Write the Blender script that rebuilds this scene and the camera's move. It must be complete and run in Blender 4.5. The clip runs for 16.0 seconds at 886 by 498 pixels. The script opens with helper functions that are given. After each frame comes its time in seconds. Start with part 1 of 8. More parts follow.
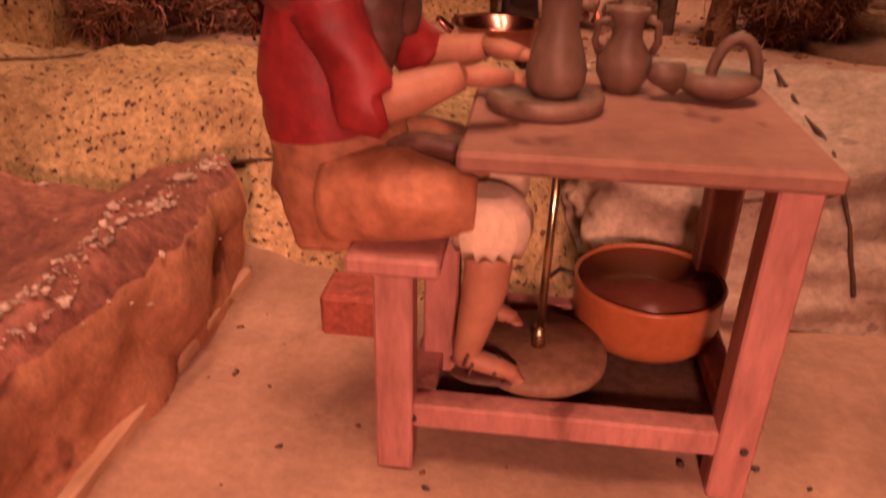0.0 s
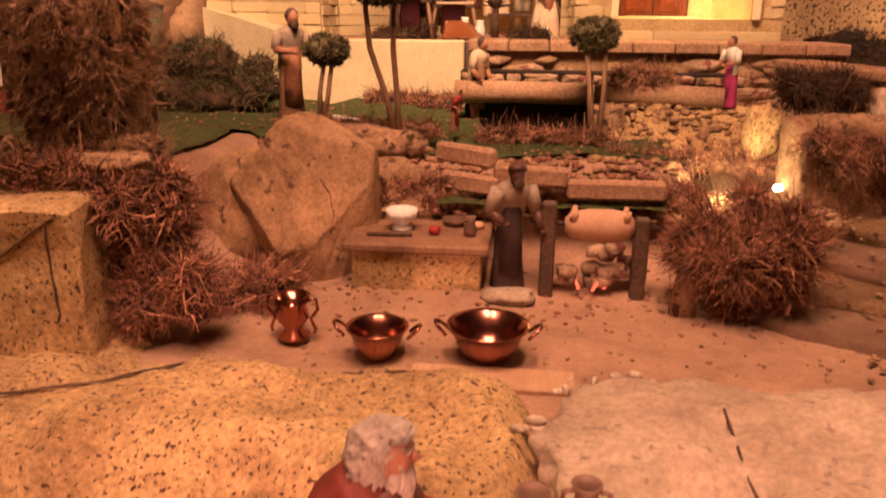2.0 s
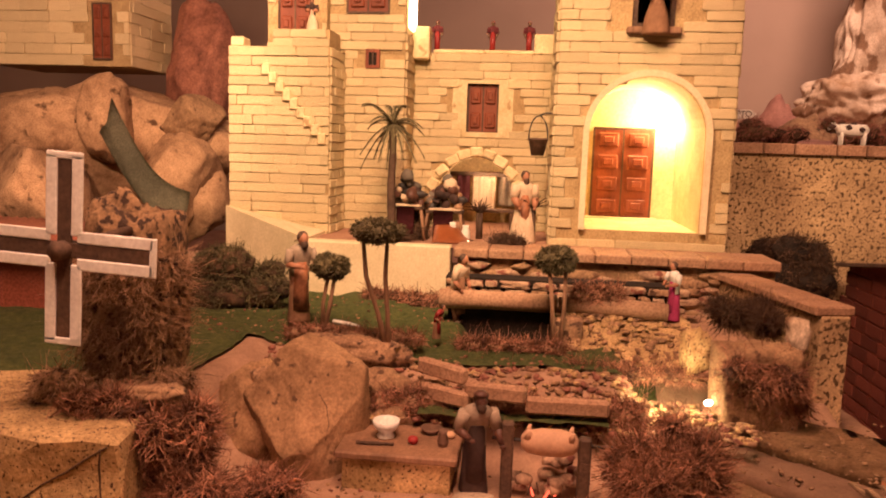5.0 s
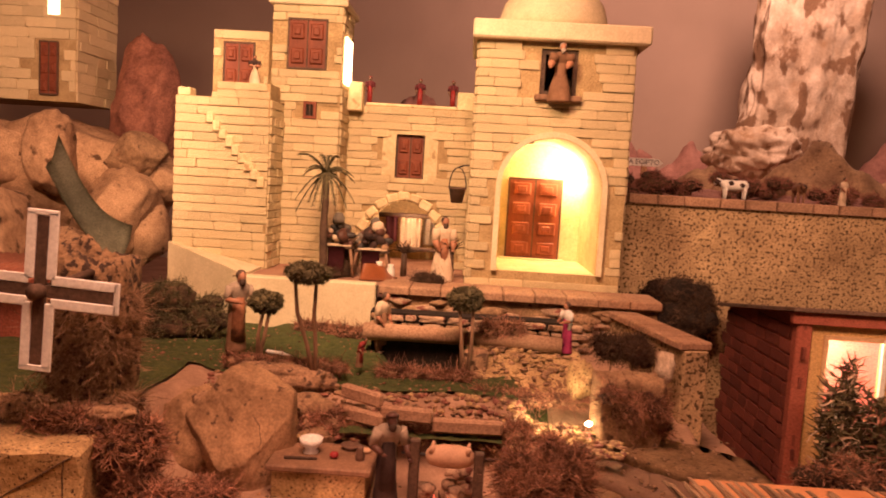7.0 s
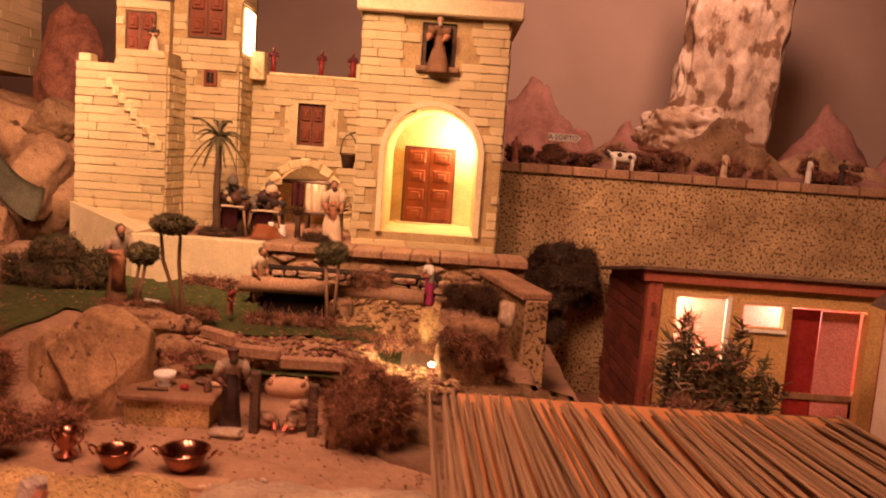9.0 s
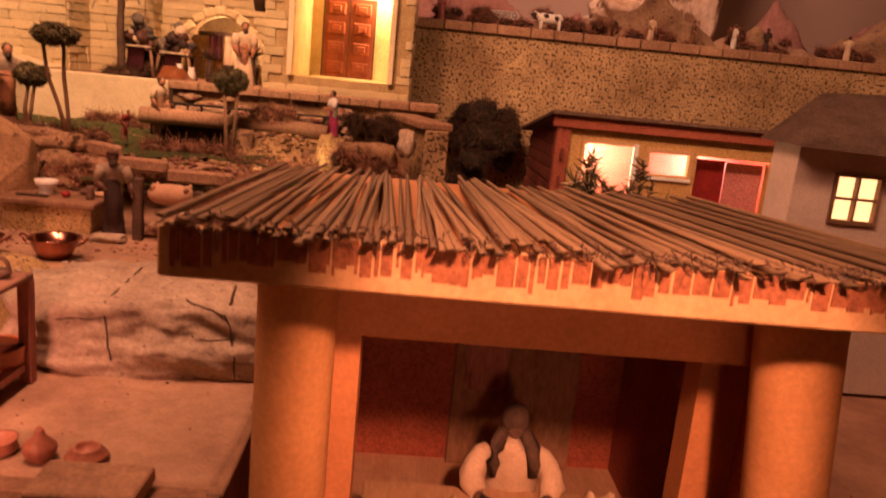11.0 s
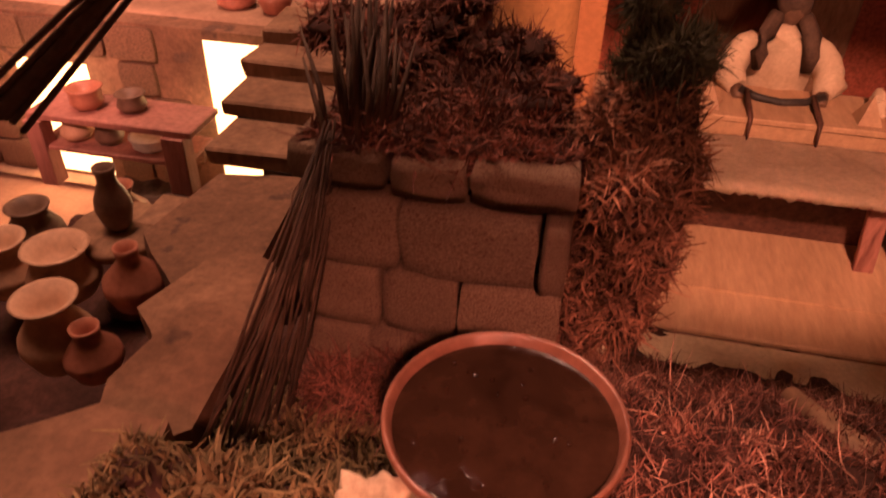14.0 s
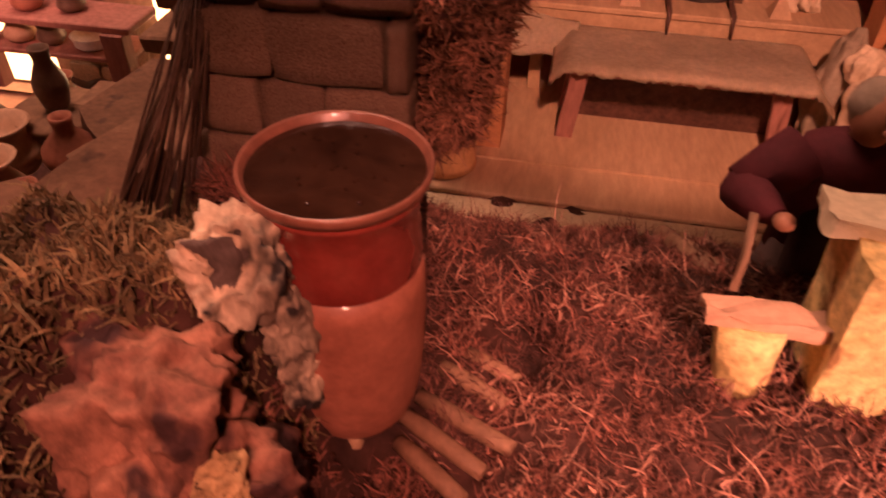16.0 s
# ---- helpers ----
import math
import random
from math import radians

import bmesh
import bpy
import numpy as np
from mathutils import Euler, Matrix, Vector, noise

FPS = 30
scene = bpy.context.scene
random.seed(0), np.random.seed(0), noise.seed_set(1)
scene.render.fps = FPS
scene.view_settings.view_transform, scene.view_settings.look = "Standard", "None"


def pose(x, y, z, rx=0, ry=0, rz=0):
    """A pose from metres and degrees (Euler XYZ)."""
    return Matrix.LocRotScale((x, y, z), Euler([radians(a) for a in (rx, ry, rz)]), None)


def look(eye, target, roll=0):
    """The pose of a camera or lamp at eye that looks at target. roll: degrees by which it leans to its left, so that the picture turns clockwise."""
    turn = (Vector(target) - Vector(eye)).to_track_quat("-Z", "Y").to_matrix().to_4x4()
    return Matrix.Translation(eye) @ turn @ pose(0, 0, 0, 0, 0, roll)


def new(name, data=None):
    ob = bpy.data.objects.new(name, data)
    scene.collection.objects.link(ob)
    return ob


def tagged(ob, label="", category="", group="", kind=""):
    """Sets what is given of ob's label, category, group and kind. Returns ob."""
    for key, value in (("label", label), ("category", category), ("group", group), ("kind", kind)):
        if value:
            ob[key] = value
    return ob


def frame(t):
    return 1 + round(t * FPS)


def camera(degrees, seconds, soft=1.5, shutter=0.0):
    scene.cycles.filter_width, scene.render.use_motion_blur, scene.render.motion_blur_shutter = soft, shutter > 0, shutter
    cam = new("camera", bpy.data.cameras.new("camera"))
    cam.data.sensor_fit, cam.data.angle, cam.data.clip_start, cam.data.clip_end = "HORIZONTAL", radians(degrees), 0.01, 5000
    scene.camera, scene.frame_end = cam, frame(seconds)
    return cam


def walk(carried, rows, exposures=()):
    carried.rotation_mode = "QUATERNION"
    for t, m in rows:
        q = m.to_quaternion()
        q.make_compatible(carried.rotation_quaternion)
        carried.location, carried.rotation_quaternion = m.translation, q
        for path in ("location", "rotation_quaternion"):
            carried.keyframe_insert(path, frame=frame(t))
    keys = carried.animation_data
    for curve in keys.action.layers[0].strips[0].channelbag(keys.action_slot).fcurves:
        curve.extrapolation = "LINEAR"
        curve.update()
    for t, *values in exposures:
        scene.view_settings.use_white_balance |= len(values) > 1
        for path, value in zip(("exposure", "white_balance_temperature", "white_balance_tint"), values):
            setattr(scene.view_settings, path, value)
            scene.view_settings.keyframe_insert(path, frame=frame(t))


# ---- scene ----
from mathutils.bvhtree import BVHTree
# All plan numbers below are in tenths of a metre: a model village with figures of 12 to 20 cm.
S = 0.1
cam = camera(61.56, 16.0, soft=1.8, shutter=0.5)
PATH = [
    (0, (0.608, 0.035, 2.471), (0.409, 1.803, 1.558), 1.3),
    (0.5, (0.548, 0.006, 2.653), (0.36, 1.828, 1.85), 0.6),
    (1, (0.529, -0.002, 2.93), (0.339, 1.855, 2.21), 0.3),
    (1.5, (0.524, -0.042, 3.27), (0.341, 1.836, 2.606), 0.6),
    (2, (0.602, -0.073, 3.561), (0.393, 1.821, 2.954), 0.5),
    (2.5, (0.624, -0.141, 3.764), (0.413, 1.773, 3.225), 0.8),
    (3, (0.689, -0.268, 3.904), (0.466, 1.662, 3.433), 0.8),
    (3.5, (0.722, -0.402, 4.045), (0.489, 1.539, 3.626), 1.1),
    (4, (0.718, -0.592, 4.245), (0.488, 1.36, 3.873), 1.5),
    (4.5, (0.776, -0.817, 4.431), (0.544, 1.144, 4.112), 1.8),
    (5, (0.903, -1.079, 4.628), (0.676, 0.89, 4.362), 1.8),
    (7.5, (1.494, -2.537, 5.026), (1.464, -0.546, 4.842), 3.8),
    (8, (1.919, -2.738, 5.075), (1.907, -0.747, 4.885), 4.0),
    (10.5, (3.831, -3.373, 3.895), (3.892, -1.408, 3.528), 4.7),
    (11, (3.885, -3.338, 3.628), (4.0, -1.39, 3.193), 5.6),
    (11.5, (3.88, -3.309, 3.427), (4.044, -1.385, 2.909), 7.0),
    (12, (3.855, -3.263, 3.261), (4.028, -1.376, 2.62), 7.5),
    (12.5, (3.872, -3.23, 3.155), (3.91, -1.404, 2.342), 6.0),
    (13, (3.814, -3.145, 2.857), (3.657, -1.383, 1.924), 3.3),
    (13.5, (3.735, -3.161, 2.729), (3.455, -1.505, 1.643), 1.5),
    (14, (3.706, -3.198, 2.64), (3.377, -1.616, 1.462), 1.5),
    (14.5, (3.715, -3.237, 2.581), (3.385, -1.698, 1.348), 1.5),
    (15, (3.794, -3.329, 2.555), (3.464, -1.807, 1.301), 1.4),
    (15.5, (3.906, -3.439, 2.557), (3.598, -1.936, 1.275), 1.3),
    (16, (4.06, -3.562, 2.553), (3.803, -2.056, 1.262), 1.5),
]
def tenth(p):
    return tuple(c * S for c in p)
walk(cam, [(t, look(tenth(e), tenth(a), r)) for t, e, a, r in PATH],
     exposures=[(0, -0.03, 6100, 40), (1.2, 0.5, 6300, 34), (2.5, 0.7, 6200, 31), (5.0, 0.62, 6150, 27), (8.0, 0.42, 6700, 42), (10.5, 0.18, 7300, 50), (12.0, 0.28, 7300, 52), (13.0, 0.32, 6800, 43), (14.5, 0.14, 5900, 36), (16.0, 0.05, 5850, 38)])

# ---- world and lamps ----
world = bpy.data.worlds.new("hall")
scene.world = world
world.use_nodes = True
wbg = world.node_tree.nodes["Background"]
wbg.inputs[0].default_value = (1.0, 0.42, 0.2, 1)
wbg.inputs[1].default_value = 0.013

def lamp(name, kind, at, to, watts, colour, size=0.1, size_y=None, spot=60.0, blend=0.6):
    d = bpy.data.lights.new(name, kind)
    d.energy, d.color = watts, colour
    if kind == "AREA":
        d.shape = "RECTANGLE"
        d.size, d.size_y = size * S, (size_y or size) * S
    else:
        d.shadow_soft_size = size * S
    if kind == "SPOT":
        d.spot_size, d.spot_blend = radians(spot), blend
    o = new(name, d)
    o.matrix_world = look(tenth(at), tenth(to))
    return o

TUBE = (1.0, 0.53, 0.29)
lamp("hall_tube", "AREA", (-1.5, 0.5, 13.0), (-0.3, 5.0, 1.5), 7.6, TUBE, 0.35, 6.0)
lamp("hall_tube", "AREA", (1.5, 1.2, 13.2), (1.8, 5.4, 1.5), 9.8, TUBE, 0.35, 6.0)
lamp("palace_flood", "SPOT", (-0.8, 4.0, 9.5), (-0.5, 11.5, 5.2), 20.0, (1.0, 0.68, 0.32), 0.5, spot=75)
lamp("porch_lamp", "SPOT", (4.75, -4.7, 5.5), (4.75, 1.0, 1.3), 25.0, (1.0, 0.43, 0.21), 0.2, spot=28, blend=0.35)
# unseen fill added to brighten the lintel and the column tops
lamp("lintel_fill", "SPOT", (4.4, -6.0, 3.1), (4.6, 0.5, 2.2), 3.2, (1.0, 0.44, 0.22), 0.2, spot=24, blend=0.6)
lamp("mound_lamp", "SPOT", (5.6, -4.3, 2.6), (4.7, -2.5, 0.95), 9.0, (1.0, 0.42, 0.23), 0.1, spot=36, blend=0.9)
lamp("wall_lamp", "SPOT", (4.5, -5.4, 4.6), (3.74, -2.6, 1.35), 9.0, (1.0, 0.36, 0.19), 0.15, spot=27, blend=0.9)
# three unseen lights added to brighten the backdrop, the rampart and the west rocks
lamp("back_wash", "AREA", (11.0, 21.0, 20.0), (10.5, 35.5, 9.0), 29.0, (1.0, 0.60, 0.40), 4.0, 4.0)
lamp("east_fill", "SPOT", (8.5, 2.5, 10.0), (11.0, 12.0, 4.0), 20.0, (1.0, 0.6, 0.32), 0.5, spot=82)
lamp("west_fill", "SPOT", (-5.0, 3.0, 9.5), (-8.0, 15.0, 5.2), 38.0, (1.0, 0.6, 0.32), 0.5, spot=62)
lamp("potter_lamp", "SPOT", (1.0, -2.5, 3.0), (0.35, 1.2, 1.2), 10.0, (1.0, 0.42, 0.25), 0.2, spot=50, blend=0.9)

# ---- building helpers ----
ORG = {}
def thing(name, at=(0, 0, 0), label="", category="", group="", kind=""):
    """An Empty at the base of a thing."""
    o = new(name)
    o.empty_display_size = 0.01
    o.location = tenth(at)
    ORG[o.name] = Vector(at)
    return tagged(o, label, category, group, kind)

def part(name, bm, material, parent=None, label="", at=None, smooth=False):
    """Links a bmesh (plan numbers) as one mesh under a thing or a part."""
    me = bpy.data.meshes.new(name)
    org = Vector(at) if at is not None else (ORG[parent.name] if parent is not None else Vector((0, 0, 0)))
    for v in bm.verts:
        v.co = (v.co - org) * S
    bm.to_mesh(me)
    bm.free()
    for m in (material if isinstance(material, (list, tuple)) else [material]):
        me.materials.append(m)
    if smooth:
        me.polygons.foreach_set("use_smooth", [True] * len(me.polygons))
    o = new(name, me)
    ORG[o.name] = org
    if parent is not None:
        o.parent = parent
        o.location = (org - ORG[parent.name]) * S
    else:
        o.location = org * S
    if label:
        o["label"] = label
    return o

def solo(name, bm, material, label, category="", group="", kind="", at=(0, 0, 0), smooth=False):
    """A thing or a piece of the setting that is one mesh."""
    return tagged(part(name, bm, material, None, "", at, smooth), label, category, group, kind)

def add_box(bm, x0, x1, y0, y1, z0, z1, bev=0.0, m=None, mat=0, jit=0.0, rng=random):
    vs = [bm.verts.new((x, y, z)) for x in (x0, x1) for y in (y0, y1) for z in (z0, z1)]
    if jit:
        for v in vs:
            v.co += Vector((rng.uniform(-jit, jit), rng.uniform(-jit, jit), rng.uniform(-jit, jit)))
    fs = [bm.faces.new([vs[i] for i in q]) for q in ((0, 1, 3, 2), (4, 6, 7, 5), (0, 4, 5, 1), (2, 3, 7, 6), (0, 2, 6, 4), (1, 5, 7, 3))]
    if bev:
        es = list({e for f in fs for e in f.edges})
        r = bmesh.ops.bevel(bm, geom=es, offset=bev, segments=1, affect="EDGES", profile=0.5)
        fs = list({f for f in r["faces"]} | {f for f in fs if f.is_valid})
        vs = list({v for f in fs for v in f.verts})
    for f in fs:
        f.material_index = mat
    if m is not None:
        for v in vs:
            v.co = m @ v.co
    return vs

def box(x0, x1, y0, y1, z0, z1, bev=0.0, m=None):
    bm = bmesh.new()
    add_box(bm, x0, x1, y0, y1, z0, z1, bev, m)
    return bm

def add_tube(bm, pts, radii, n=8, mat=0, cap=True, squash=None):
    """A round limb along points."""
    pts = [Vector(p) for p in pts]
    if not isinstance(radii, (list, tuple)):
        radii = [radii] * len(pts)
    rings = []
    up = Vector((0.13, 0.31, 0.94))
    for i, p in enumerate(pts):
        d = (pts[min(i + 1, len(pts) - 1)] - pts[max(i - 1, 0)]).normalized()
        a = d.cross(up)
        if a.length < 0.2:
            a = d.cross(Vector((1, 0, 0)))
        a.normalize()
        b = d.cross(a)
        ring = []
        for k in range(n):
            w = 2 * math.pi * k / n
            sx, sy = squash or (1, 1)
            ring.append(bm.verts.new(p + a * math.cos(w) * radii[i] * sx + b * math.sin(w) * radii[i] * sy))
        rings.append(ring)
    for r0, r1 in zip(rings, rings[1:]):
        for k in range(n):
            f = bm.faces.new((r0[k], r0[(k + 1) % n], r1[(k + 1) % n], r1[k]))
            f.material_index = mat
            f.smooth = True
    if cap:
        for ring in (rings[0][::-1], rings[-1]):
            bm.faces.new(ring).material_index = mat
    return rings

def add_lathe(bm, at, prof, n=24, mat=0, sx=1.0, sy=1.0, wob=0.0, rng=random):
    """A turned form from (radius, height) pairs."""
    rings = []
    for r, h in prof:
        rings.append([bm.verts.new((at[0] + sx * r * math.cos(2 * math.pi * k / n) * (1 + rng.uniform(-wob, wob)),
                                    at[1] + sy * r * math.sin(2 * math.pi * k / n), at[2] + h)) for k in range(n)])
    for r0, r1 in zip(rings, rings[1:]):
        for k in range(n):
            f = bm.faces.new((r0[k], r0[(k + 1) % n], r1[(k + 1) % n], r1[k]))
            f.material_index, f.smooth = mat, True
    for ring, (r, h) in ((rings[0][::-1], prof[0]), (rings[-1], prof[-1])):
        if r > 1e-3:
            bm.faces.new(ring).material_index = mat
    return rings

def lathe(at, prof, n=24, sx=1.0, sy=1.0):
    bm = bmesh.new()
    add_lathe(bm, at, prof, n, 0, sx, sy)
    bmesh.ops.remove_doubles(bm, verts=bm.verts, dist=1e-4)
    return bm

def add_blob(bm, at, size, sub=2, rough=0.15, seed=0, mat=0, freq=1.6, m=None):
    """A lumpy ball: rocks, heads, bread."""
    r = bmesh.ops.create_icosphere(bm, subdivisions=sub, radius=1.0)
    for v in r["verts"]:
        d = v.co.normalized()
        k = 1 + rough * noise.fractal(d * freq + Vector((seed * 7.1, seed * 3.3, seed)), 1.0, 2.0, 3)
        p = Vector((d.x * size[0], d.y * size[1], d.z * size[2])) * k
        v.co = (m @ p if m is not None else p) + Vector(at)
    for f in {f for v in r["verts"] for f in v.link_faces}:
        f.material_index, f.smooth = mat, True
    return r["verts"]

def add_rock(bm, at, size, sub=4, seed=0, mat=0, blocky=0.6, rough=0.22, turn=0.0):
    """An angular boulder: a ball drawn towards a box, broken by ridges."""
    r = bmesh.ops.create_icosphere(bm, subdivisions=sub, radius=1.0)
    off = Vector((seed * 5.7, seed * 1.9, seed * 3.1))
    c, s = math.cos(radians(turn)), math.sin(radians(turn))
    for v in r["verts"]:
        d = v.co.normalized()
        big = max(abs(d.x), abs(d.y), abs(d.z))
        p = d * (1 - blocky) + d / big * blocky * 0.85
        k = 1 + rough * noise.fractal(d * 1.5 + off, 1.0, 2.1, 4) - rough * 0.6 * abs(noise.noise(d * 2.7 + off)) + 0.03 * noise.fractal(d * 9 + off, 1.0, 2.0, 2)
        p = Vector((p.x * size[0], p.y * size[1], p.z * size[2])) * k
        v.co = Vector((p.x * c - p.y * s, p.x * s + p.y * c, p.z)) + Vector(at)
    for f in {f for v in r["verts"] for f in v.link_faces}:
        f.material_index, f.smooth = mat, True

def add_facets(bm, at, size, seed, sub=5, cuts=18, rough=0.05, turn=0.0):
    """A broken stone: a ball cut by flat planes, with worn ridges."""
    rng = random.Random(seed)
    planes = []
    for _ in range(cuts):
        n = Vector((rng.gauss(0, 1), rng.gauss(0, 1), rng.gauss(0, 0.8))).normalized()
        planes.append((n, rng.uniform(0.68, 0.98)))
    r = bmesh.ops.create_icosphere(bm, subdivisions=sub, radius=1.0)
    off = Vector((seed * 3.7, seed * 1.3, seed * 2.1))
    c, s = math.cos(radians(turn)), math.sin(radians(turn))
    for v in r["verts"]:
        d = v.co.normalized()
        k = min([1.08] + [h / d.dot(n) for n, h in planes if d.dot(n) > 0.2])
        k *= 1 + rough * noise.fractal(d * 3 + off, 1.0, 2.1, 4) - rough * 0.8 * max(0.0, 0.12 - abs(noise.noise(d * 2.2 + off))) * 8
        p = Vector((d.x * size[0], d.y * size[1], d.z * size[2])) * k
        v.co = Vector((p.x * c - p.y * s, p.x * s + p.y * c, p.z)) + Vector(at)
    for f in {f for v in r["verts"] for f in v.link_faces}:
        f.smooth = True

def ease(a, b, x):
    u = min(1.0, max(0.0, (x - a) / (b - a)))
    return u * u * (3 - 2 * u)

def mix(a, b, u):
    return a + (b - a) * u

def add_sheet(bm, x0, x1, y0, y1, fn, step=0.1, mat=0):
    """A height sheet z = fn(x, y); fn may give None for a hole."""
    nx, ny = max(2, round((x1 - x0) / step)), max(2, round((y1 - y0) / step))
    grid = {}
    for i in range(nx + 1):
        for j in range(ny + 1):
            x, y = x0 + (x1 - x0) * i / nx, y0 + (y1 - y0) * j / ny
            z = fn(x, y)
            if z is not None:
                grid[i, j] = bm.verts.new((x, y, z))
    for i in range(nx):
        for j in range(ny):
            q = [grid.get(k) for k in ((i, j), (i + 1, j), (i + 1, j + 1), (i, j + 1))]
            if all(q):
                f = bm.faces.new(q)
                f.material_index, f.smooth = mat, True

def add_blade(bm, p, d, length, width, bend, rng, mat=0, segs=2):
    """One curved strand of moss or twig: a narrow three-sided spine."""
    d = d.normalized()
    side = d.cross(Vector((rng.uniform(-1, 1), rng.uniform(-1, 1), rng.uniform(-1, 1))))
    if side.length < 1e-3:
        side = Vector((1, 0, 0))
    side.normalize()
    nrm = d.cross(side)
    prev = None
    curl = rng.uniform(-1.2, 1.2) * abs(bend)
    for k in range(segs + 1):
        u = k / segs
        c = p + d * length * u * (1 - 0.25 * abs(bend) * u) + nrm * bend * length * u * u + side * curl * length * u * u * u
        w = width * (1 - 0.75 * u)
        ring = [bm.verts.new(c + side * w), bm.verts.new(c - side * w * 0.5 + nrm * w * 0.87), bm.verts.new(c - side * w * 0.5 - nrm * w * 0.87)]
        if prev:
            for a in range(3):
                bm.faces.new((prev[a], prev[(a + 1) % 3], ring[(a + 1) % 3], ring[a])).material_index = mat
        prev = ring

# ---- materials ----
def material(name, dark, light, scale=20.0, rough=0.85, bump=0.3, metal=0.0, fine=6.0, spots=None, spot_scale=90.0, spot_amount=0.35, vary=0.0, coat=0.0, stretch=None, island=False, spec=0.3, grain=330.0, grit=0.42):
    """Two-scale procedural surface: broad stains, fine grain, optional dark flecks and a shift from piece to piece."""
    m = bpy.data.materials.new(name)
    m.use_nodes = True
    nt = m.node_tree
    N, L = nt.nodes, nt.links
    b = N["Principled BSDF"]
    b.inputs["Roughness"].default_value, b.inputs["Metallic"].default_value = rough, metal
    b.inputs["Specular IOR Level"].default_value = spec
    if coat:
        b.inputs["Coat Weight"].default_value, b.inputs["Coat Roughness"].default_value = coat, 0.08
    tc = N.new("ShaderNodeTexCoord")
    mp = N.new("ShaderNodeMapping")
    if stretch:
        mp.inputs["Scale"].default_value = stretch
    L.new(tc.outputs["Object"], mp.inputs[0])
    n1, n2 = N.new("ShaderNodeTexNoise"), N.new("ShaderNodeTexNoise")
    n1.inputs["Scale"].default_value, n1.inputs["Detail"].default_value = scale, 6
    n2.inputs["Scale"].default_value, n2.inputs["Detail"].default_value = scale * fine, 4
    for n in (n1, n2):
        L.new(mp.outputs[0], n.inputs["Vector"])
    ad = N.new("ShaderNodeMath")
    ad.operation = "MULTIPLY_ADD"
    L.new(n2.outputs[0], ad.inputs[0])
    ad.inputs[1].default_value = 0.5
    L.new(n1.outputs[0], ad.inputs[2])
    rp = N.new("ShaderNodeValToRGB")
    rp.color_ramp.elements[0].position, rp.color_ramp.elements[1].position = 0.5, 0.98
    rp.color_ramp.elements[0].color, rp.color_ramp.elements[1].color = (*dark, 1), (*light, 1)
    L.new(ad.outputs[0], rp.inputs[0])
    col = rp.outputs[0]
    if spots:
        n3 = N.new("ShaderNodeTexNoise")
        n3.inputs["Scale"].default_value, n3.inputs["Detail"].default_value = spot_scale, 3
        L.new(mp.outputs[0], n3.inputs["Vector"])
        r3 = N.new("ShaderNodeValToRGB")
        r3.color_ramp.elements[0].position, r3.color_ramp.elements[1].position = 0.30 + 0.25 * spot_amount, 0.36 + 0.25 * spot_amount
        r3.color_ramp.elements[0].color, r3.color_ramp.elements[1].color = (1, 1, 1, 1), (0, 0, 0, 1)
        L.new(n3.outputs[0], r3.inputs[0])
        mx = N.new("ShaderNodeMix")
        mx.data_type = "RGBA"
        L.new(r3.outputs[0], mx.inputs[0])
        L.new(col, mx.inputs[6])
        mx.inputs[7].default_value = (*spots, 1)
        col = mx.outputs[2]
    if vary:
        hs = N.new("ShaderNodeHueSaturation")
        if island:
            g = N.new("ShaderNodeNewGeometry")
            src = g.outputs["Random Per Island"]
        else:
            g = N.new("ShaderNodeObjectInfo")
            src = g.outputs["Random"]
        mr = N.new("ShaderNodeMapRange")
        mr.inputs[3].default_value, mr.inputs[4].default_value = 1 - vary, 1 + vary
        L.new(src, mr.inputs[0])
        L.new(mr.outputs[0], hs.inputs["Value"])
        L.new(col, hs.inputs["Color"])
        col = hs.outputs[0]
    if metal < 0.5:
        # grain at the scale of a millimetre or two
        n4 = N.new("ShaderNodeTexNoise")
        n4.inputs["Scale"].default_value, n4.inputs["Detail"].default_value, n4.inputs["Roughness"].default_value = grain, 5, 0.65
        L.new(mp.outputs[0], n4.inputs["Vector"])
        g4 = N.new("ShaderNodeMapRange")
        g4.inputs[1].default_value, g4.inputs[2].default_value = 0.3, 0.7
        g4.inputs[3].default_value, g4.inputs[4].default_value = 1 - grit, 1 + grit * 0.7
        L.new(n4.outputs[0], g4.inputs[0])
        h4 = N.new("ShaderNodeHueSaturation")
        L.new(g4.outputs[0], h4.inputs["Value"])
        L.new(col, h4.inputs["Color"])
        col = h4.outputs[0]
    L.new(col, b.inputs["Base Color"])
    if bump and metal < 0.5:
        b4 = N.new("ShaderNodeBump")
        b4.inputs["Strength"].default_value, b4.inputs["Distance"].default_value = min(1.0, bump * 1.3), 0.0006
        L.new(n4.outputs[0], b4.inputs["Height"])
        bp = N.new("ShaderNodeBump")
        bp.inputs["Strength"].default_value, bp.inputs["Distance"].default_value = bump, 0.002
        L.new(ad.outputs[0], bp.inputs["Height"])
        L.new(b4.outputs[0], bp.inputs["Normal"])
        L.new(bp.outputs[0], b.inputs["Normal"])
    elif bump:
        bp = N.new("ShaderNodeBump")
        bp.inputs["Strength"].default_value, bp.inputs["Distance"].default_value = bump, 0.002
        L.new(ad.outputs[0], bp.inputs["Height"])
        L.new(bp.outputs[0], b.inputs["Normal"])
    return m

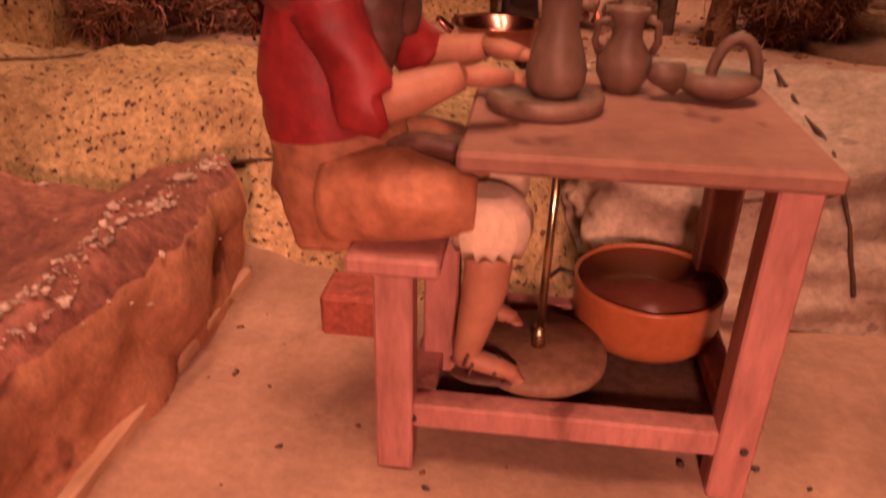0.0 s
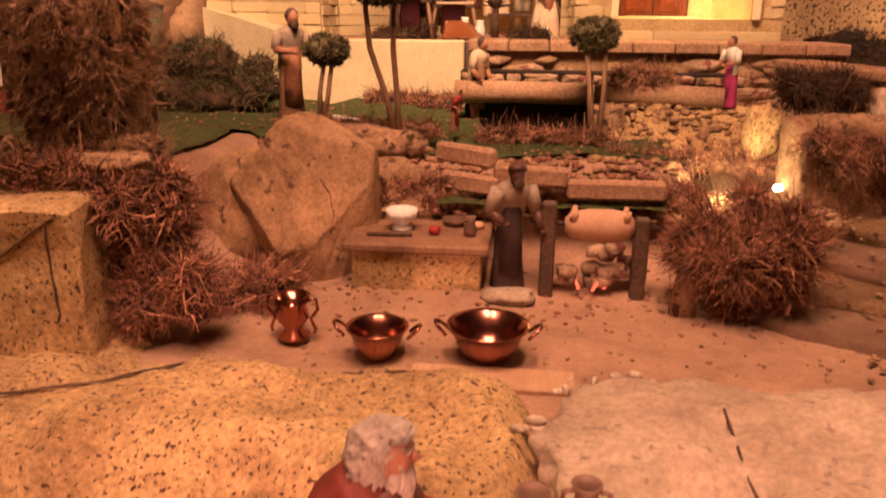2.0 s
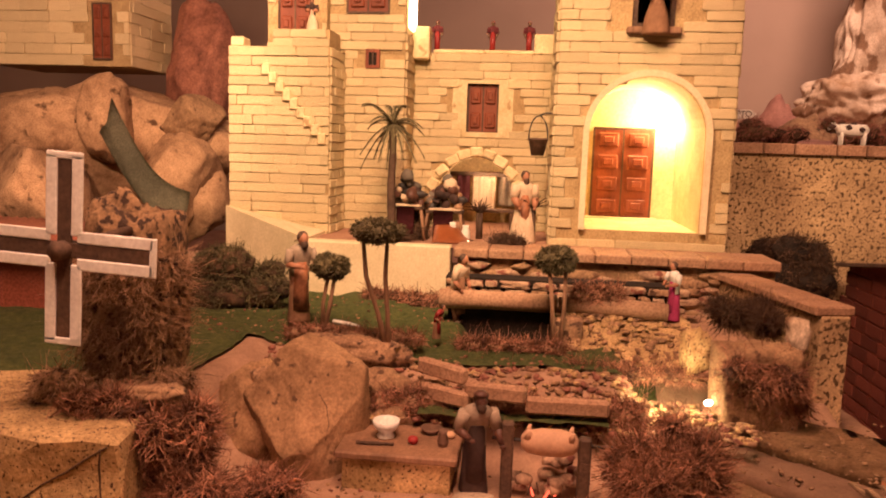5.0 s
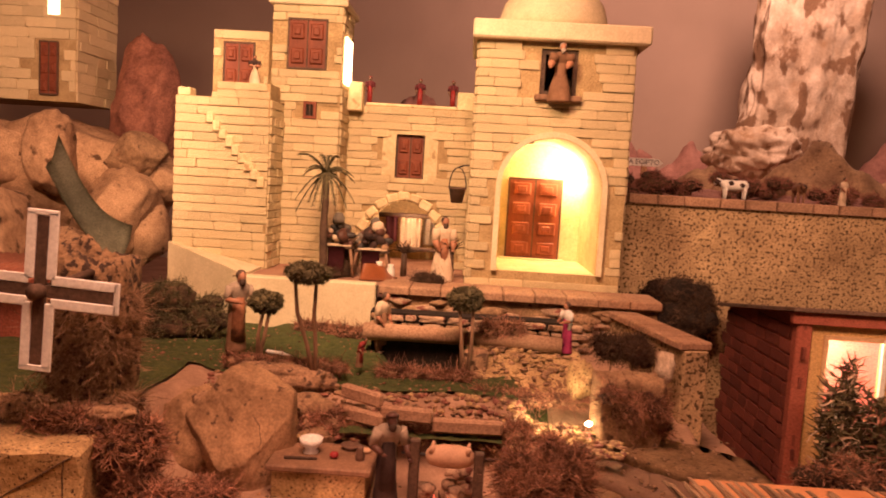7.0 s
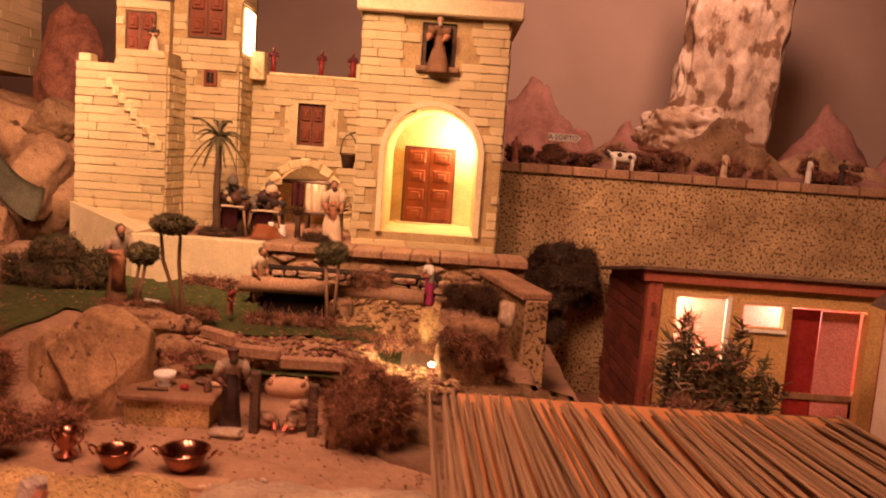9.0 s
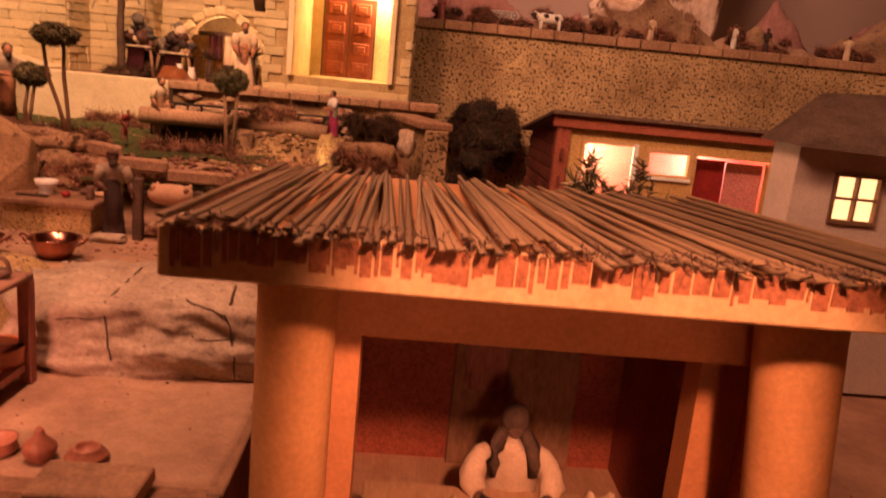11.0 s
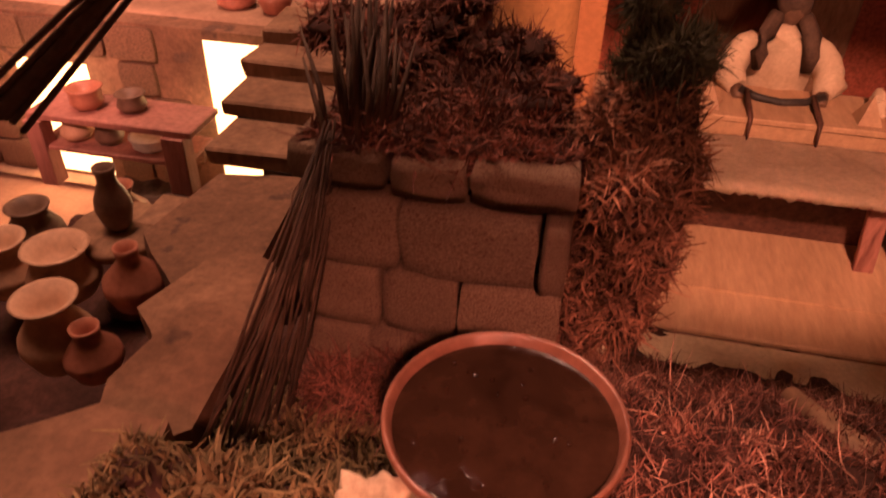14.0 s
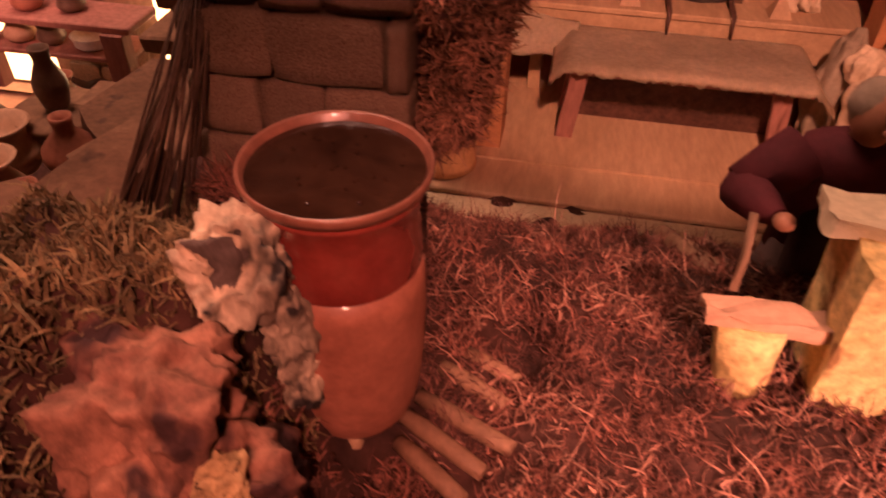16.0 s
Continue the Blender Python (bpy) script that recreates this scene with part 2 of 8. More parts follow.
def glow(name, colour, strength):
    m = bpy.data.materials.new(name)
    m.use_nodes = True
    b = m.node_tree.nodes["Principled BSDF"]
    b.inputs["Base Color"].default_value = (*colour, 1)
    b.inputs["Emission Color"].default_value, b.inputs["Emission Strength"].default_value = (*colour, 1), strength
    return m

M_floor = material("sandy_floor", (0.25, 0.13, 0.08), (0.42, 0.235, 0.145), 12, 0.9, 0.2, grit=0.12)
M_terrace = material("terrace_earth", (0.24, 0.14, 0.085), (0.42, 0.26, 0.16), 16, 0.95, 0.4, grit=0.16)
M_speck = material("speckled_rock", (0.27, 0.165, 0.07), (0.58, 0.40, 0.18), 22, 0.95, 0.8, spots=(0.09, 0.05, 0.03), spot_scale=340, spot_amount=0.2)
M_white_rock = material("pale_rock", (0.26, 0.185, 0.125), (0.50, 0.39, 0.275), 16, 0.95, 0.9, spots=(0.26, 0.19, 0.14), spot_scale=120, spot_amount=0.08, grit=0.27)
M_cork = material("cork_bark", (0.20, 0.11, 0.06), (0.42, 0.26, 0.14), 40, 0.95, 0.8, spots=(0.09, 0.05, 0.03), spot_scale=120, spot_amount=0.3)
M_brown_rock = material("brown_rock", (0.17, 0.095, 0.05), (0.40, 0.25, 0.13), 18, 0.95, 1.0, spots=(0.10, 0.055, 0.03), spot_scale=60, spot_amount=0.08)
M_paper_rock = material("crumpled_brown_rock", (0.17, 0.095, 0.045), (0.44, 0.27, 0.135), 16, 0.9, 0.9, spots=(0.10, 0.055, 0.03), spot_scale=80, spot_amount=0.04, grit=0.36)
M_bark_red = material("red_bark", (0.12, 0.044, 0.03), (0.38, 0.16, 0.10), 24, 0.8, 0.9)
M_flake = material("white_bark_flakes", (0.30, 0.21, 0.14), (0.62, 0.50, 0.37), 60, 0.6, 0.4, spec=0.5)
M_bark_cut = material("cut_bark_face", (0.30, 0.12, 0.06), (0.52, 0.26, 0.13), 16, 0.8, 0.5, spots=(0.16, 0.06, 0.035), spot_scale=40, spot_amount=0.2, grit=0.27)
M_cliff = material("moss_cliff", (0.10, 0.06, 0.03), (0.36, 0.22, 0.11), 60, 0.95, 0.9, spots=(0.05, 0.03, 0.02), spot_scale=120, spot_amount=0.5)
M_grass = material("lawn_flock", (0.028, 0.042, 0.010), (0.085, 0.095, 0.026), 120, 0.95, 0.8)
M_moss_deep = material("deep_red_moss", (0.03, 0.011, 0.008), (0.29, 0.112, 0.07), 60, 0.85, 0.0, vary=0.6, island=True)
M_moss_pink = material("pale_dry_moss", (0.16, 0.068, 0.042), (0.44, 0.22, 0.145), 60, 0.85, 0.0, vary=0.5, island=True)
M_table_top = material("dusty_table_top", (0.20, 0.095, 0.06), (0.36, 0.19, 0.125), 14, 0.75, 0.3, spots=(0.13, 0.06, 0.04), spot_scale=50, spot_amount=0.03, grit=0.12)
M_dirty_cloth = material("dirty_cream_cloth", (0.22, 0.165, 0.11), (0.42, 0.33, 0.24), 24, 0.9, 0.4, grit=0.15)
# Dark red-brown filler: the shade between moss strands is put into this colour.
M_gap_shade = material("moss_gap_shade", (0.022, 0.009, 0.006), (0.075, 0.03, 0.02), 30, 0.95, 0.5)
M_moss = material("dry_moss", (0.07, 0.03, 0.018), (0.46, 0.22, 0.125), 60, 0.9, 0.0, vary=0.65, island=True)
M_moss_green = material("green_moss", (0.07, 0.05, 0.022), (0.27, 0.18, 0.08), 60, 0.9, 0.0, vary=0.45, island=True)
M_bush = material("bush_leaves", (0.04, 0.024, 0.014), (0.11, 0.06, 0.032), 60, 0.9, 0.0, vary=0.5, island=True)
M_fir = material("dark_green_needles", (0.022, 0.024, 0.012), (0.08, 0.066, 0.03), 60, 0.8, 0.0, vary=0.5, island=True)
M_topiary = material("clipped_tree_leaves", (0.05, 0.045, 0.022), (0.16, 0.13, 0.06), 60, 0.9, 0.0, vary=0.4, island=True)
M_wood_red = material("red_stained_wood", (0.28, 0.115, 0.085), (0.44, 0.20, 0.15), 18, 0.7, 0.2, stretch=(1, 1, 0.25), vary=0.06, spots=(0.18, 0.07, 0.05), spot_scale=60, spot_amount=0.06, grit=0.27)
M_wood = material("brown_wood", (0.16, 0.085, 0.045), (0.32, 0.18, 0.10), 25, 0.7, 0.3, stretch=(1, 1, 0.3), vary=0.1, grit=0.27)
M_wood_dark = material("dark_wood", (0.05, 0.03, 0.02), (0.13, 0.075, 0.045), 25, 0.75, 0.3, vary=0.1)
M_wood_pale = material("pale_wood", (0.40, 0.24, 0.13), (0.58, 0.38, 0.22), 18, 0.6, 0.15, stretch=(1, 0.2, 1), vary=0.08, grit=0.16)
M_door = material("door_red_wood", (0.13, 0.030, 0.013), (0.24, 0.066, 0.028), 25, 0.55, 0.2, stretch=(1, 1, 0.3), grit=0.16)
M_brick = material("cream_block", (0.56, 0.43, 0.22), (0.82, 0.68, 0.40), 30, 0.9, 0.7, vary=0.12, spots=(0.42, 0.29, 0.14), spot_scale=50, spot_amount=0.06, grit=0.16)
M_mortar = material("mortar", (0.31, 0.21, 0.095), (0.48, 0.35, 0.17), 40, 0.95, 0.4)
M_niche = material("limewashed_niche", (0.52, 0.40, 0.20), (0.74, 0.60, 0.33), 30, 0.9, 0.4, grit=0.16)
M_plaster = material("cream_plaster", (0.55, 0.45, 0.27), (0.72, 0.60, 0.38), 14, 0.9, 0.2, grit=0.16)
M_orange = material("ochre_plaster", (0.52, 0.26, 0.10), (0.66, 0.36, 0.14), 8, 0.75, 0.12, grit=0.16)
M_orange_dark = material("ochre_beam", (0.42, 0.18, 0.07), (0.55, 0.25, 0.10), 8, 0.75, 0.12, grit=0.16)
M_cane = material("cane", (0.16, 0.095, 0.05), (0.40, 0.26, 0.14), 34, 0.8, 0.4, stretch=(1, 0.12, 1), vary=0.35, spots=(0.10, 0.06, 0.035), spot_scale=60, spot_amount=0.15)
M_straw = material("straw_fringe", (0.46, 0.28, 0.13), (0.62, 0.41, 0.20), 30, 0.85, 0.1, grit=0.16)
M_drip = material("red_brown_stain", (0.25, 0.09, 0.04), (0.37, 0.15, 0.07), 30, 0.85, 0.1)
M_copper = material("copper", (0.36, 0.13, 0.085), (0.52, 0.22, 0.15), 12, 0.2, 0.05, metal=1.0)
M_brass = material("brass_rod", (0.5, 0.4, 0.22), (0.66, 0.55, 0.32), 20, 0.25, 0.03, metal=1.0)
M_clay = material("brown_clay", (0.10, 0.057, 0.036), (0.21, 0.125, 0.08), 30, 0.5, 0.15, grit=0.16)
M_clay_red = material("red_clay", (0.26, 0.09, 0.05), (0.48, 0.19, 0.11), 22, 0.5, 0.2, coat=0.2, grit=0.2)
M_clay_pale = material("pale_clay", (0.42, 0.24, 0.14), (0.58, 0.36, 0.22), 16, 0.7, 0.15, grit=0.16)
M_glaze = material("red_glaze", (0.17, 0.026, 0.016), (0.29, 0.055, 0.03), 26, 0.14, 0.08, coat=0.6, spec=0.5, grit=0.16)
M_pan = material("glazed_terracotta", (0.36, 0.10, 0.03), (0.48, 0.16, 0.05), 12, 0.3, 0.05, coat=0.4, spec=0.5, grit=0.16)
M_pan_in = material("dark_glazed_inside", (0.10, 0.03, 0.015), (0.17, 0.055, 0.03), 12, 0.25, 0.05, coat=0.3, grit=0.16)
M_skin = material("painted_skin", (0.29, 0.125, 0.065), (0.45, 0.215, 0.12), 26, 0.5, 0.05, grit=0.16)
M_hair_grey = material("grey_hair", (0.22, 0.175, 0.135), (0.48, 0.41, 0.33), 90, 0.8, 0.6, grit=0.15)
M_hair = material("brown_hair", (0.05, 0.03, 0.02), (0.12, 0.075, 0.05), 90, 0.8, 0.5, grit=0.15)
M_red_cloth = material("red_cloth", (0.17, 0.012, 0.011), (0.34, 0.034, 0.026), 26, 0.5, 0.35, spec=0.35, grit=0.25)
M_orange_cloth = material("orange_brown_cloth", (0.17, 0.065, 0.03), (0.42, 0.175, 0.08), 30, 0.6, 0.35, spots=(0.12, 0.045, 0.024), spot_scale=45, spot_amount=0.12, grit=0.25)
M_dark_cloth = material("dark_cloth", (0.03, 0.018, 0.015), (0.08, 0.045, 0.035), 20, 0.85, 0.2, grit=0.15)
M_white_cloth = material("white_cloth", (0.50, 0.37, 0.24), (0.74, 0.58, 0.40), 18, 0.85, 0.3, grit=0.15)
M_grey_cloth = material("grey_cloth", (0.10, 0.085, 0.065), (0.20, 0.165, 0.125), 20, 0.85, 0.3, grit=0.15)
M_brown_cloth = material("brown_cloth", (0.14, 0.07, 0.035), (0.25, 0.13, 0.07), 20, 0.85, 0.3, grit=0.15)
M_magenta = material("magenta_cloth", (0.26, 0.02, 0.07), (0.36, 0.04, 0.12), 20, 0.8, 0.2, grit=0.15)
M_maroon = material("maroon_cloth", (0.06, 0.011, 0.014), (0.12, 0.024, 0.028), 20, 0.85, 0.3, grit=0.15)
M_mantle = material("dark_red_brown_cloth", (0.10, 0.018, 0.012), (0.20, 0.045, 0.028), 24, 0.6, 0.3, grit=0.2)
M_leather = material("dark_leather", (0.07, 0.03, 0.02), (0.13, 0.06, 0.04), 30, 0.5, 0.2)
M_iron = material("black_iron", (0.02, 0.018, 0.017), (0.06, 0.05, 0.045), 30, 0.5, 0.2)
M_paint_white = material("white_paint", (0.62, 0.60, 0.52), (0.80, 0.78, 0.70), 30, 0.6, 0.15, grit=0.16)
M_backdrop = material("painted_sky_wall", (0.37, 0.268, 0.195), (0.46, 0.335, 0.245), 0.8, 0.95, 0.02, grit=0.16)
M_mountain = material("red_mountain", (0.20, 0.09, 0.065), (0.38, 0.19, 0.14), 10, 0.95, 0.5)
M_snow_rock = material("white_streaked_rock", (0.30, 0.19, 0.10), (0.68, 0.56, 0.40), 7, 0.95, 0.9, spots=(0.20, 0.115, 0.06), spot_scale=15, spot_amount=0.42, stretch=(1, 1, 0.6))
M_back_rock = material("sandstone_boulder", (0.19, 0.10, 0.05), (0.52, 0.33, 0.18), 9, 0.95, 1.0, spots=(0.11, 0.06, 0.03), spot_scale=26, spot_amount=0.14)
M_stone = material("grey_brown_stone", (0.20, 0.12, 0.075), (0.52, 0.35, 0.22), 40, 0.9, 0.6, vary=0.18, spots=(0.17, 0.06, 0.04), spot_scale=60, spot_amount=0.3, grit=0.3)
M_slab = material("slab_stone", (0.10, 0.05, 0.027), (0.24, 0.13, 0.072), 18, 0.9, 0.5, vary=0.12, spots=(0.10, 0.055, 0.035), spot_scale=70, spot_amount=0.12, grit=0.27)
M_jar_stone = material("streaked_cork_stone", (0.11, 0.075, 0.05), (0.76, 0.60, 0.40), 60, 0.85, 1.0, fine=3, spots=(0.025, 0.02, 0.018), spot_scale=85, spot_amount=0.42, stretch=(1, 1, 0.45))
M_red_plaster = material("red_plaster", (0.27, 0.07, 0.04), (0.38, 0.11, 0.06), 16, 0.85, 0.25)
M_pink = material("pink_paint", (0.50, 0.17, 0.15), (0.60, 0.24, 0.20), 16, 0.8, 0.1)
M_gold_plaster = material("gold_plaster", (0.45, 0.26, 0.09), (0.60, 0.37, 0.14), 12, 0.85, 0.2)
M_lilac_plaster = material("white_plaster", (0.56, 0.44, 0.36), (0.70, 0.57, 0.47), 12, 0.85, 0.15, grit=0.16)
M_roof_brown = material("brown_roof", (0.10, 0.06, 0.04), (0.18, 0.115, 0.08), 30, 0.9, 0.4)
M_carpet_wall = material("pebbled_wall", (0.26, 0.165, 0.08), (0.64, 0.45, 0.23), 6, 0.95, 0.9, spots=(0.10, 0.06, 0.03), spot_scale=170, spot_amount=0.42)
M_coping = material("coping_stone", (0.27, 0.15, 0.085), (0.44, 0.27, 0.16), 20, 0.9, 0.3, vary=0.1)
# Near-black: the deep shade of openings and hollows put into a colour.
M_shade_black = material("black_shade", (0.012, 0.008, 0.006), (0.03, 0.02, 0.014), 20, 0.95, 0.2)
M_green_cloth = material("green_tarpaulin", (0.10, 0.10, 0.06), (0.20, 0.19, 0.12), 10, 0.7, 0.3)
M_water = material("still_water", (0.012, 0.005, 0.003), (0.045, 0.02, 0.011), 34, 0.03, 0.16, spec=0.5, grit=0.16)
M_jar_rim = material("brown_glazed_rim", (0.10, 0.036, 0.022), (0.30, 0.125, 0.075), 45, 0.32, 0.3, coat=0.25, spec=0.5, grit=0.16)
M_bark_hollow = material("weathered_bark_hollow", (0.03, 0.022, 0.02), (0.15, 0.11, 0.09), 40, 0.9, 0.8, stretch=(1, 1, 0.4))
M_cork_red = material("red_cork_bark", (0.10, 0.035, 0.024), (0.40, 0.19, 0.11), 36, 0.9, 1.0, spots=(0.05, 0.022, 0.02), spot_scale=55, spot_amount=0.4, stretch=(1, 1, 0.5))
G_window = glow("lit_window", (1.0, 0.72, 0.36), 5.0)
G_pane = glow("lit_pane", (1.0, 0.66, 0.26), 1.5)
G_fire = glow("lit_doorway", (1.0, 0.62, 0.22), 4.2)
G_lamp = glow("lamp_bulb", (1.0, 0.78, 0.42), 22.0)
G_ember = glow("embers", (1.0, 0.12, 0.05), 1.2)

# ---- ground of the model ----
def rug(x, y, s=1.0, k=0.05):
    return k * noise.fractal(Vector((x * s, y * s, 0.3)), 1.0, 2.0, 4)

def ground_z(x, y):
    z = -0.02
    z = mix(z, 1.12, ease(0.70, 0.74, y) * (1 - ease(2.92, 2.96, x)) if y < 2.6 else (1 - ease(2.92, 2.96, x)))
    up = ease(2.25, 3.6, y)
    z = mix(z, 1.5, up) if x < 2.92 else mix(z, 1.5, ease(3.5, 3.9, y))
    if y > 5.3:
        z = mix(z, 2.25, ease(5.7, 6.7, y) * (1 - ease(1.9, 2.5, x)))
        z = mix(z, 2.05, ease(5.2, 8.0, y) * ease(1.9, 2.5, x) * (1 - ease(4.2, 4.5, x)))
        z = mix(z, 2.42, ease(6.8, 9.0, y) * (1 - ease(3.6, 4.2, x)))
        z = mix(z, 2.35, ease(4.9, 6.4, y) * (1 - ease(-2.0, -1.5, x)))
    z -= 0.26 * ease(0.05, 0.25, x) * (1 - ease(1.25, 1.45, x)) * ease(7.4, 7.8, y) * (1 - ease(8.5, 8.6, y))
    if x < -1.9:
        z = max(z, 2.4 * ease(3.75, 3.85, y) * (1 - ease(-2.05, -1.95, x)))
    return z + rug(x, y, 1.3, 0.05) * ease(0.0, 3.0, y)

bm = bmesh.new()
add_sheet(bm, -18, 30, -8, 36.8, lambda x, y: -0.06 + rug(x, y, 0.6, 0.02), 0.6)
solo("ground", bm, M_floor, "sandy base board under the model village", "ground", kind="structure")
bm = bmesh.new()
add_sheet(bm, -6.5, 5.0, 0.5, 13.2, ground_z, 0.07)
solo("ground_terraces", bm, [M_terrace], "sandy earth terraces rising in steps", "ground", kind="structure")

def lawn_z(x, y):
    z = ground_z(x, y) + 0.04 + rug(x, y, 7, 0.02)
    return z
bm = bmesh.new()
add_sheet(bm, -6.4, -0.9, 4.9, 9.7, lambda x, y: lawn_z(x, y) if (x < -2.2 or y > 6.9) else None, 0.08)
add_sheet(bm, -1.0, 2.4, 6.9, 9.0, lawn_z, 0.08)
solo("lawn", bm, M_grass, "short green flock lawn on the terrace", "grass", kind="stuff")

# ---- hall behind the model ----
bm = box(-30, 44, 37, 37.4, -1, 30)
solo("backdrop", bm, M_backdrop, "painted mauve-grey sky wall behind the model", "backdrop", kind="structure")
for nm, b in (("wall_west", (-30.4, -30, -16, 37.4, -1, 30)), ("wall_east", (44, 44.4, -16, 37.4, -1, 30)), ("wall_south", (-30.4, 44.4, -16.4, -16, -1, 30))):
    solo(nm, box(*b), M_backdrop, "plain dim wall of the hall", "wall", kind="structure")
solo("floor", box(-30.4, 44.4, -16.4, 37.4, -1.4, -1.0), M_backdrop, "plain dim floor of the hall", "floor", kind="structure")
solo("ceiling", box(-30.4, 44.4, -16.4, 37.4, 30, 30.4), M_backdrop, "plain dim ceiling of the hall", "ceiling", kind="structure")

# ---- palace ----
def unit_brick(seed):
    rng = random.Random(seed)
    bm = bmesh.new()
    add_box(bm, -0.5, 0.5, -0.5, 0.5, -0.5, 0.5, 0.07, jit=0.025, rng=rng)
    me = bpy.data.meshes.new("brick")
    bm.to_mesh(me)
    bm.free()
    return me

def unit_stone(seed):
    """A rough block within a unit cube, with worn corners."""
    bm = bmesh.new()
    r = bmesh.ops.create_cube(bm, size=1.0)
    bmesh.ops.subdivide_edges(bm, edges=bm.edges[:], cuts=3, use_grid_fill=True)
    for v in bm.verts:
        d = v.co.copy()
        c = max(abs(d.x), abs(d.z)) + 0.35 * min(abs(d.x), abs(d.z))
        v.co *= 1 - 0.085 * max(0.0, (c - 0.54) / 0.13) * 0.6
        v.co += Vector((0.02, 0.06, 0.03)) * noise.fractal(d * 3 + Vector((seed, 0, seed * 2)), 1.0, 2.0, 3)
    me = bpy.data.meshes.new("stone")
    bm.to_mesh(me)
    bm.free()
    me.polygons.foreach_set("use_smooth", [True] * len(me.polygons))
    return me

def shared(meshes, mat):
    for me in meshes:
        me.materials.append(mat)
    return meshes

BRICKS = shared([unit_brick(k) for k in range(8)], M_brick)

def piece(name, me, parent, at, size, turn=(0, 0, 0)):
    """One brick, stone or tile that shares its mesh with its like."""
    o = new(name, me)
    o.parent = parent
    o.location = (Vector(at) - ORG[parent.name]) * S
    o.scale = Vector(size) * S
    o.rotation_euler = turn
    return o

def wall_with_holes(x0, x1, z0, z1, y0, y1, holes):
    """A wall slab along x with square openings cut right through."""
    bm = bmesh.new()
    xs = sorted({x0, x1, *[h[0] for h in holes], *[h[1] for h in holes]})
    zs = sorted({z0, z1, *[h[2] for h in holes], *[h[3] for h in holes]})
    for a, b in zip(xs, xs[1:]):
        for c, d in zip(zs, zs[1:]):
            if not any(h[0] <= a and b <= h[1] and h[2] <= c and d <= h[3] for h in holes):
                add_box(bm, a, b, y0, y1, c, d)
    bmesh.ops.remove_doubles(bm, verts=bm.verts, dist=1e-5)
    return bm

def lay_bricks(parent, x0, x1, z0, z1, y, taken, seed, course=0.152, length=0.46, side=None):
    """Courses of blocks, proud of the wall face; side 'x' lays them along y on a face x = y0."""
    rng = random.Random(seed)
    n = max(1, round((z1 - z0) / course))
    h = (z1 - z0) / n
    for k in range(n):
        a = x0 - rng.uniform(0, length * 0.6)
        z = z0 + (k + 0.5) * h
        while a < x1:
            b = a + length * rng.uniform(0.7, 1.3)
            ca, cb = max(a, x0), min(b, x1)
            if cb - ca > 0.06 and not taken((ca + cb) / 2, z, (cb - ca) / 2):
                dy = rng.uniform(-0.018, 0.014)
                if side is None:
                    piece("brick", rng.choice(BRICKS), parent, ((ca + cb) / 2, y + dy, z), (cb - ca - 0.009, 0.07, h - rng.choice((0.006, 0.009, 0.016))), (rng.uniform(-0.05, 0.05), rng.uniform(-0.008, 0.008), 0))
                else:
                    piece("brick", rng.choice(BRICKS), parent, (y + dy, (ca + cb) / 2, z), (0.07, cb - ca - 0.014, h - 0.013))
            a = b

def panel_door(parent, x0, x1, z0, z1, y, rows, name="door"):
    d = part(name, box(x0, x1, y, y + 0.08, z0, z1, 0.01), M_door, parent, "red-brown panelled wooden door")
    w, h = (x1 - x0) / 2, (z1 - z0) / rows
    for i in range(2):
        for k in range(rows):
            bm = bmesh.new()
            a, b, c, e = x0 + i * w + w * 0.16, x0 + (i + 1) * w - w * 0.16, z0 + k * h + h * 0.18, z0 + (k + 1) * h - h * 0.18
            add_box(bm, a, b, y - 0.045, y + 0.01, c, e, 0.022)
            add_box(bm, a + w * 0.16, b - w * 0.16, y - 0.075, y - 0.04, c + h * 0.15, e - h * 0.15, 0.02)
            part("panel", bm, M_door, d)
    part("edge", wall_with_holes(x0 - 0.02, x1 + 0.02, z0 - 0.02, z1 + 0.02, y - 0.014, y + 0.004, [(x0 + 0.015, x1 - 0.015, z0 + 0.015, z1 - 0.015)]), M_wood_dark, d)
    part("centre_strip", box((x0 + x1) / 2 - 0.012, (x0 + x1) / 2 + 0.012, y - 0.012, y + 0.01, z0, z1), M_wood_dark, d)
    return d

# tower with a lit arched niche
tower = thing("palace_tower", (2.5, 11.3, 3.3), "cream block tower with a lit arched doorway and a dome", "tower")
TX0, TX1, TY, TZ0, TZ1 = 1.22, 3.80, 10.3, 3.2, 7.32
AX, AR, AZ0, AZS = 2.56, 0.84, 3.5, 4.93      # niche centre, radius, sill, spring
WX0, WX1, WZ0, WZ1 = 2.25, 2.86, 6.46, 7.22   # upper window
NB = 12.52      # back of the deep doorway
bm = bmesh.new()
seg = 20
def arch_pts(r, y):
    return [(AX - r, y, AZ0)] + [(AX - r * math.cos(math.pi * k / seg), y, AZS + r * math.sin(math.pi * k / seg)) for k in range(seg + 1)] + [(AX + r, y, AZ0)]
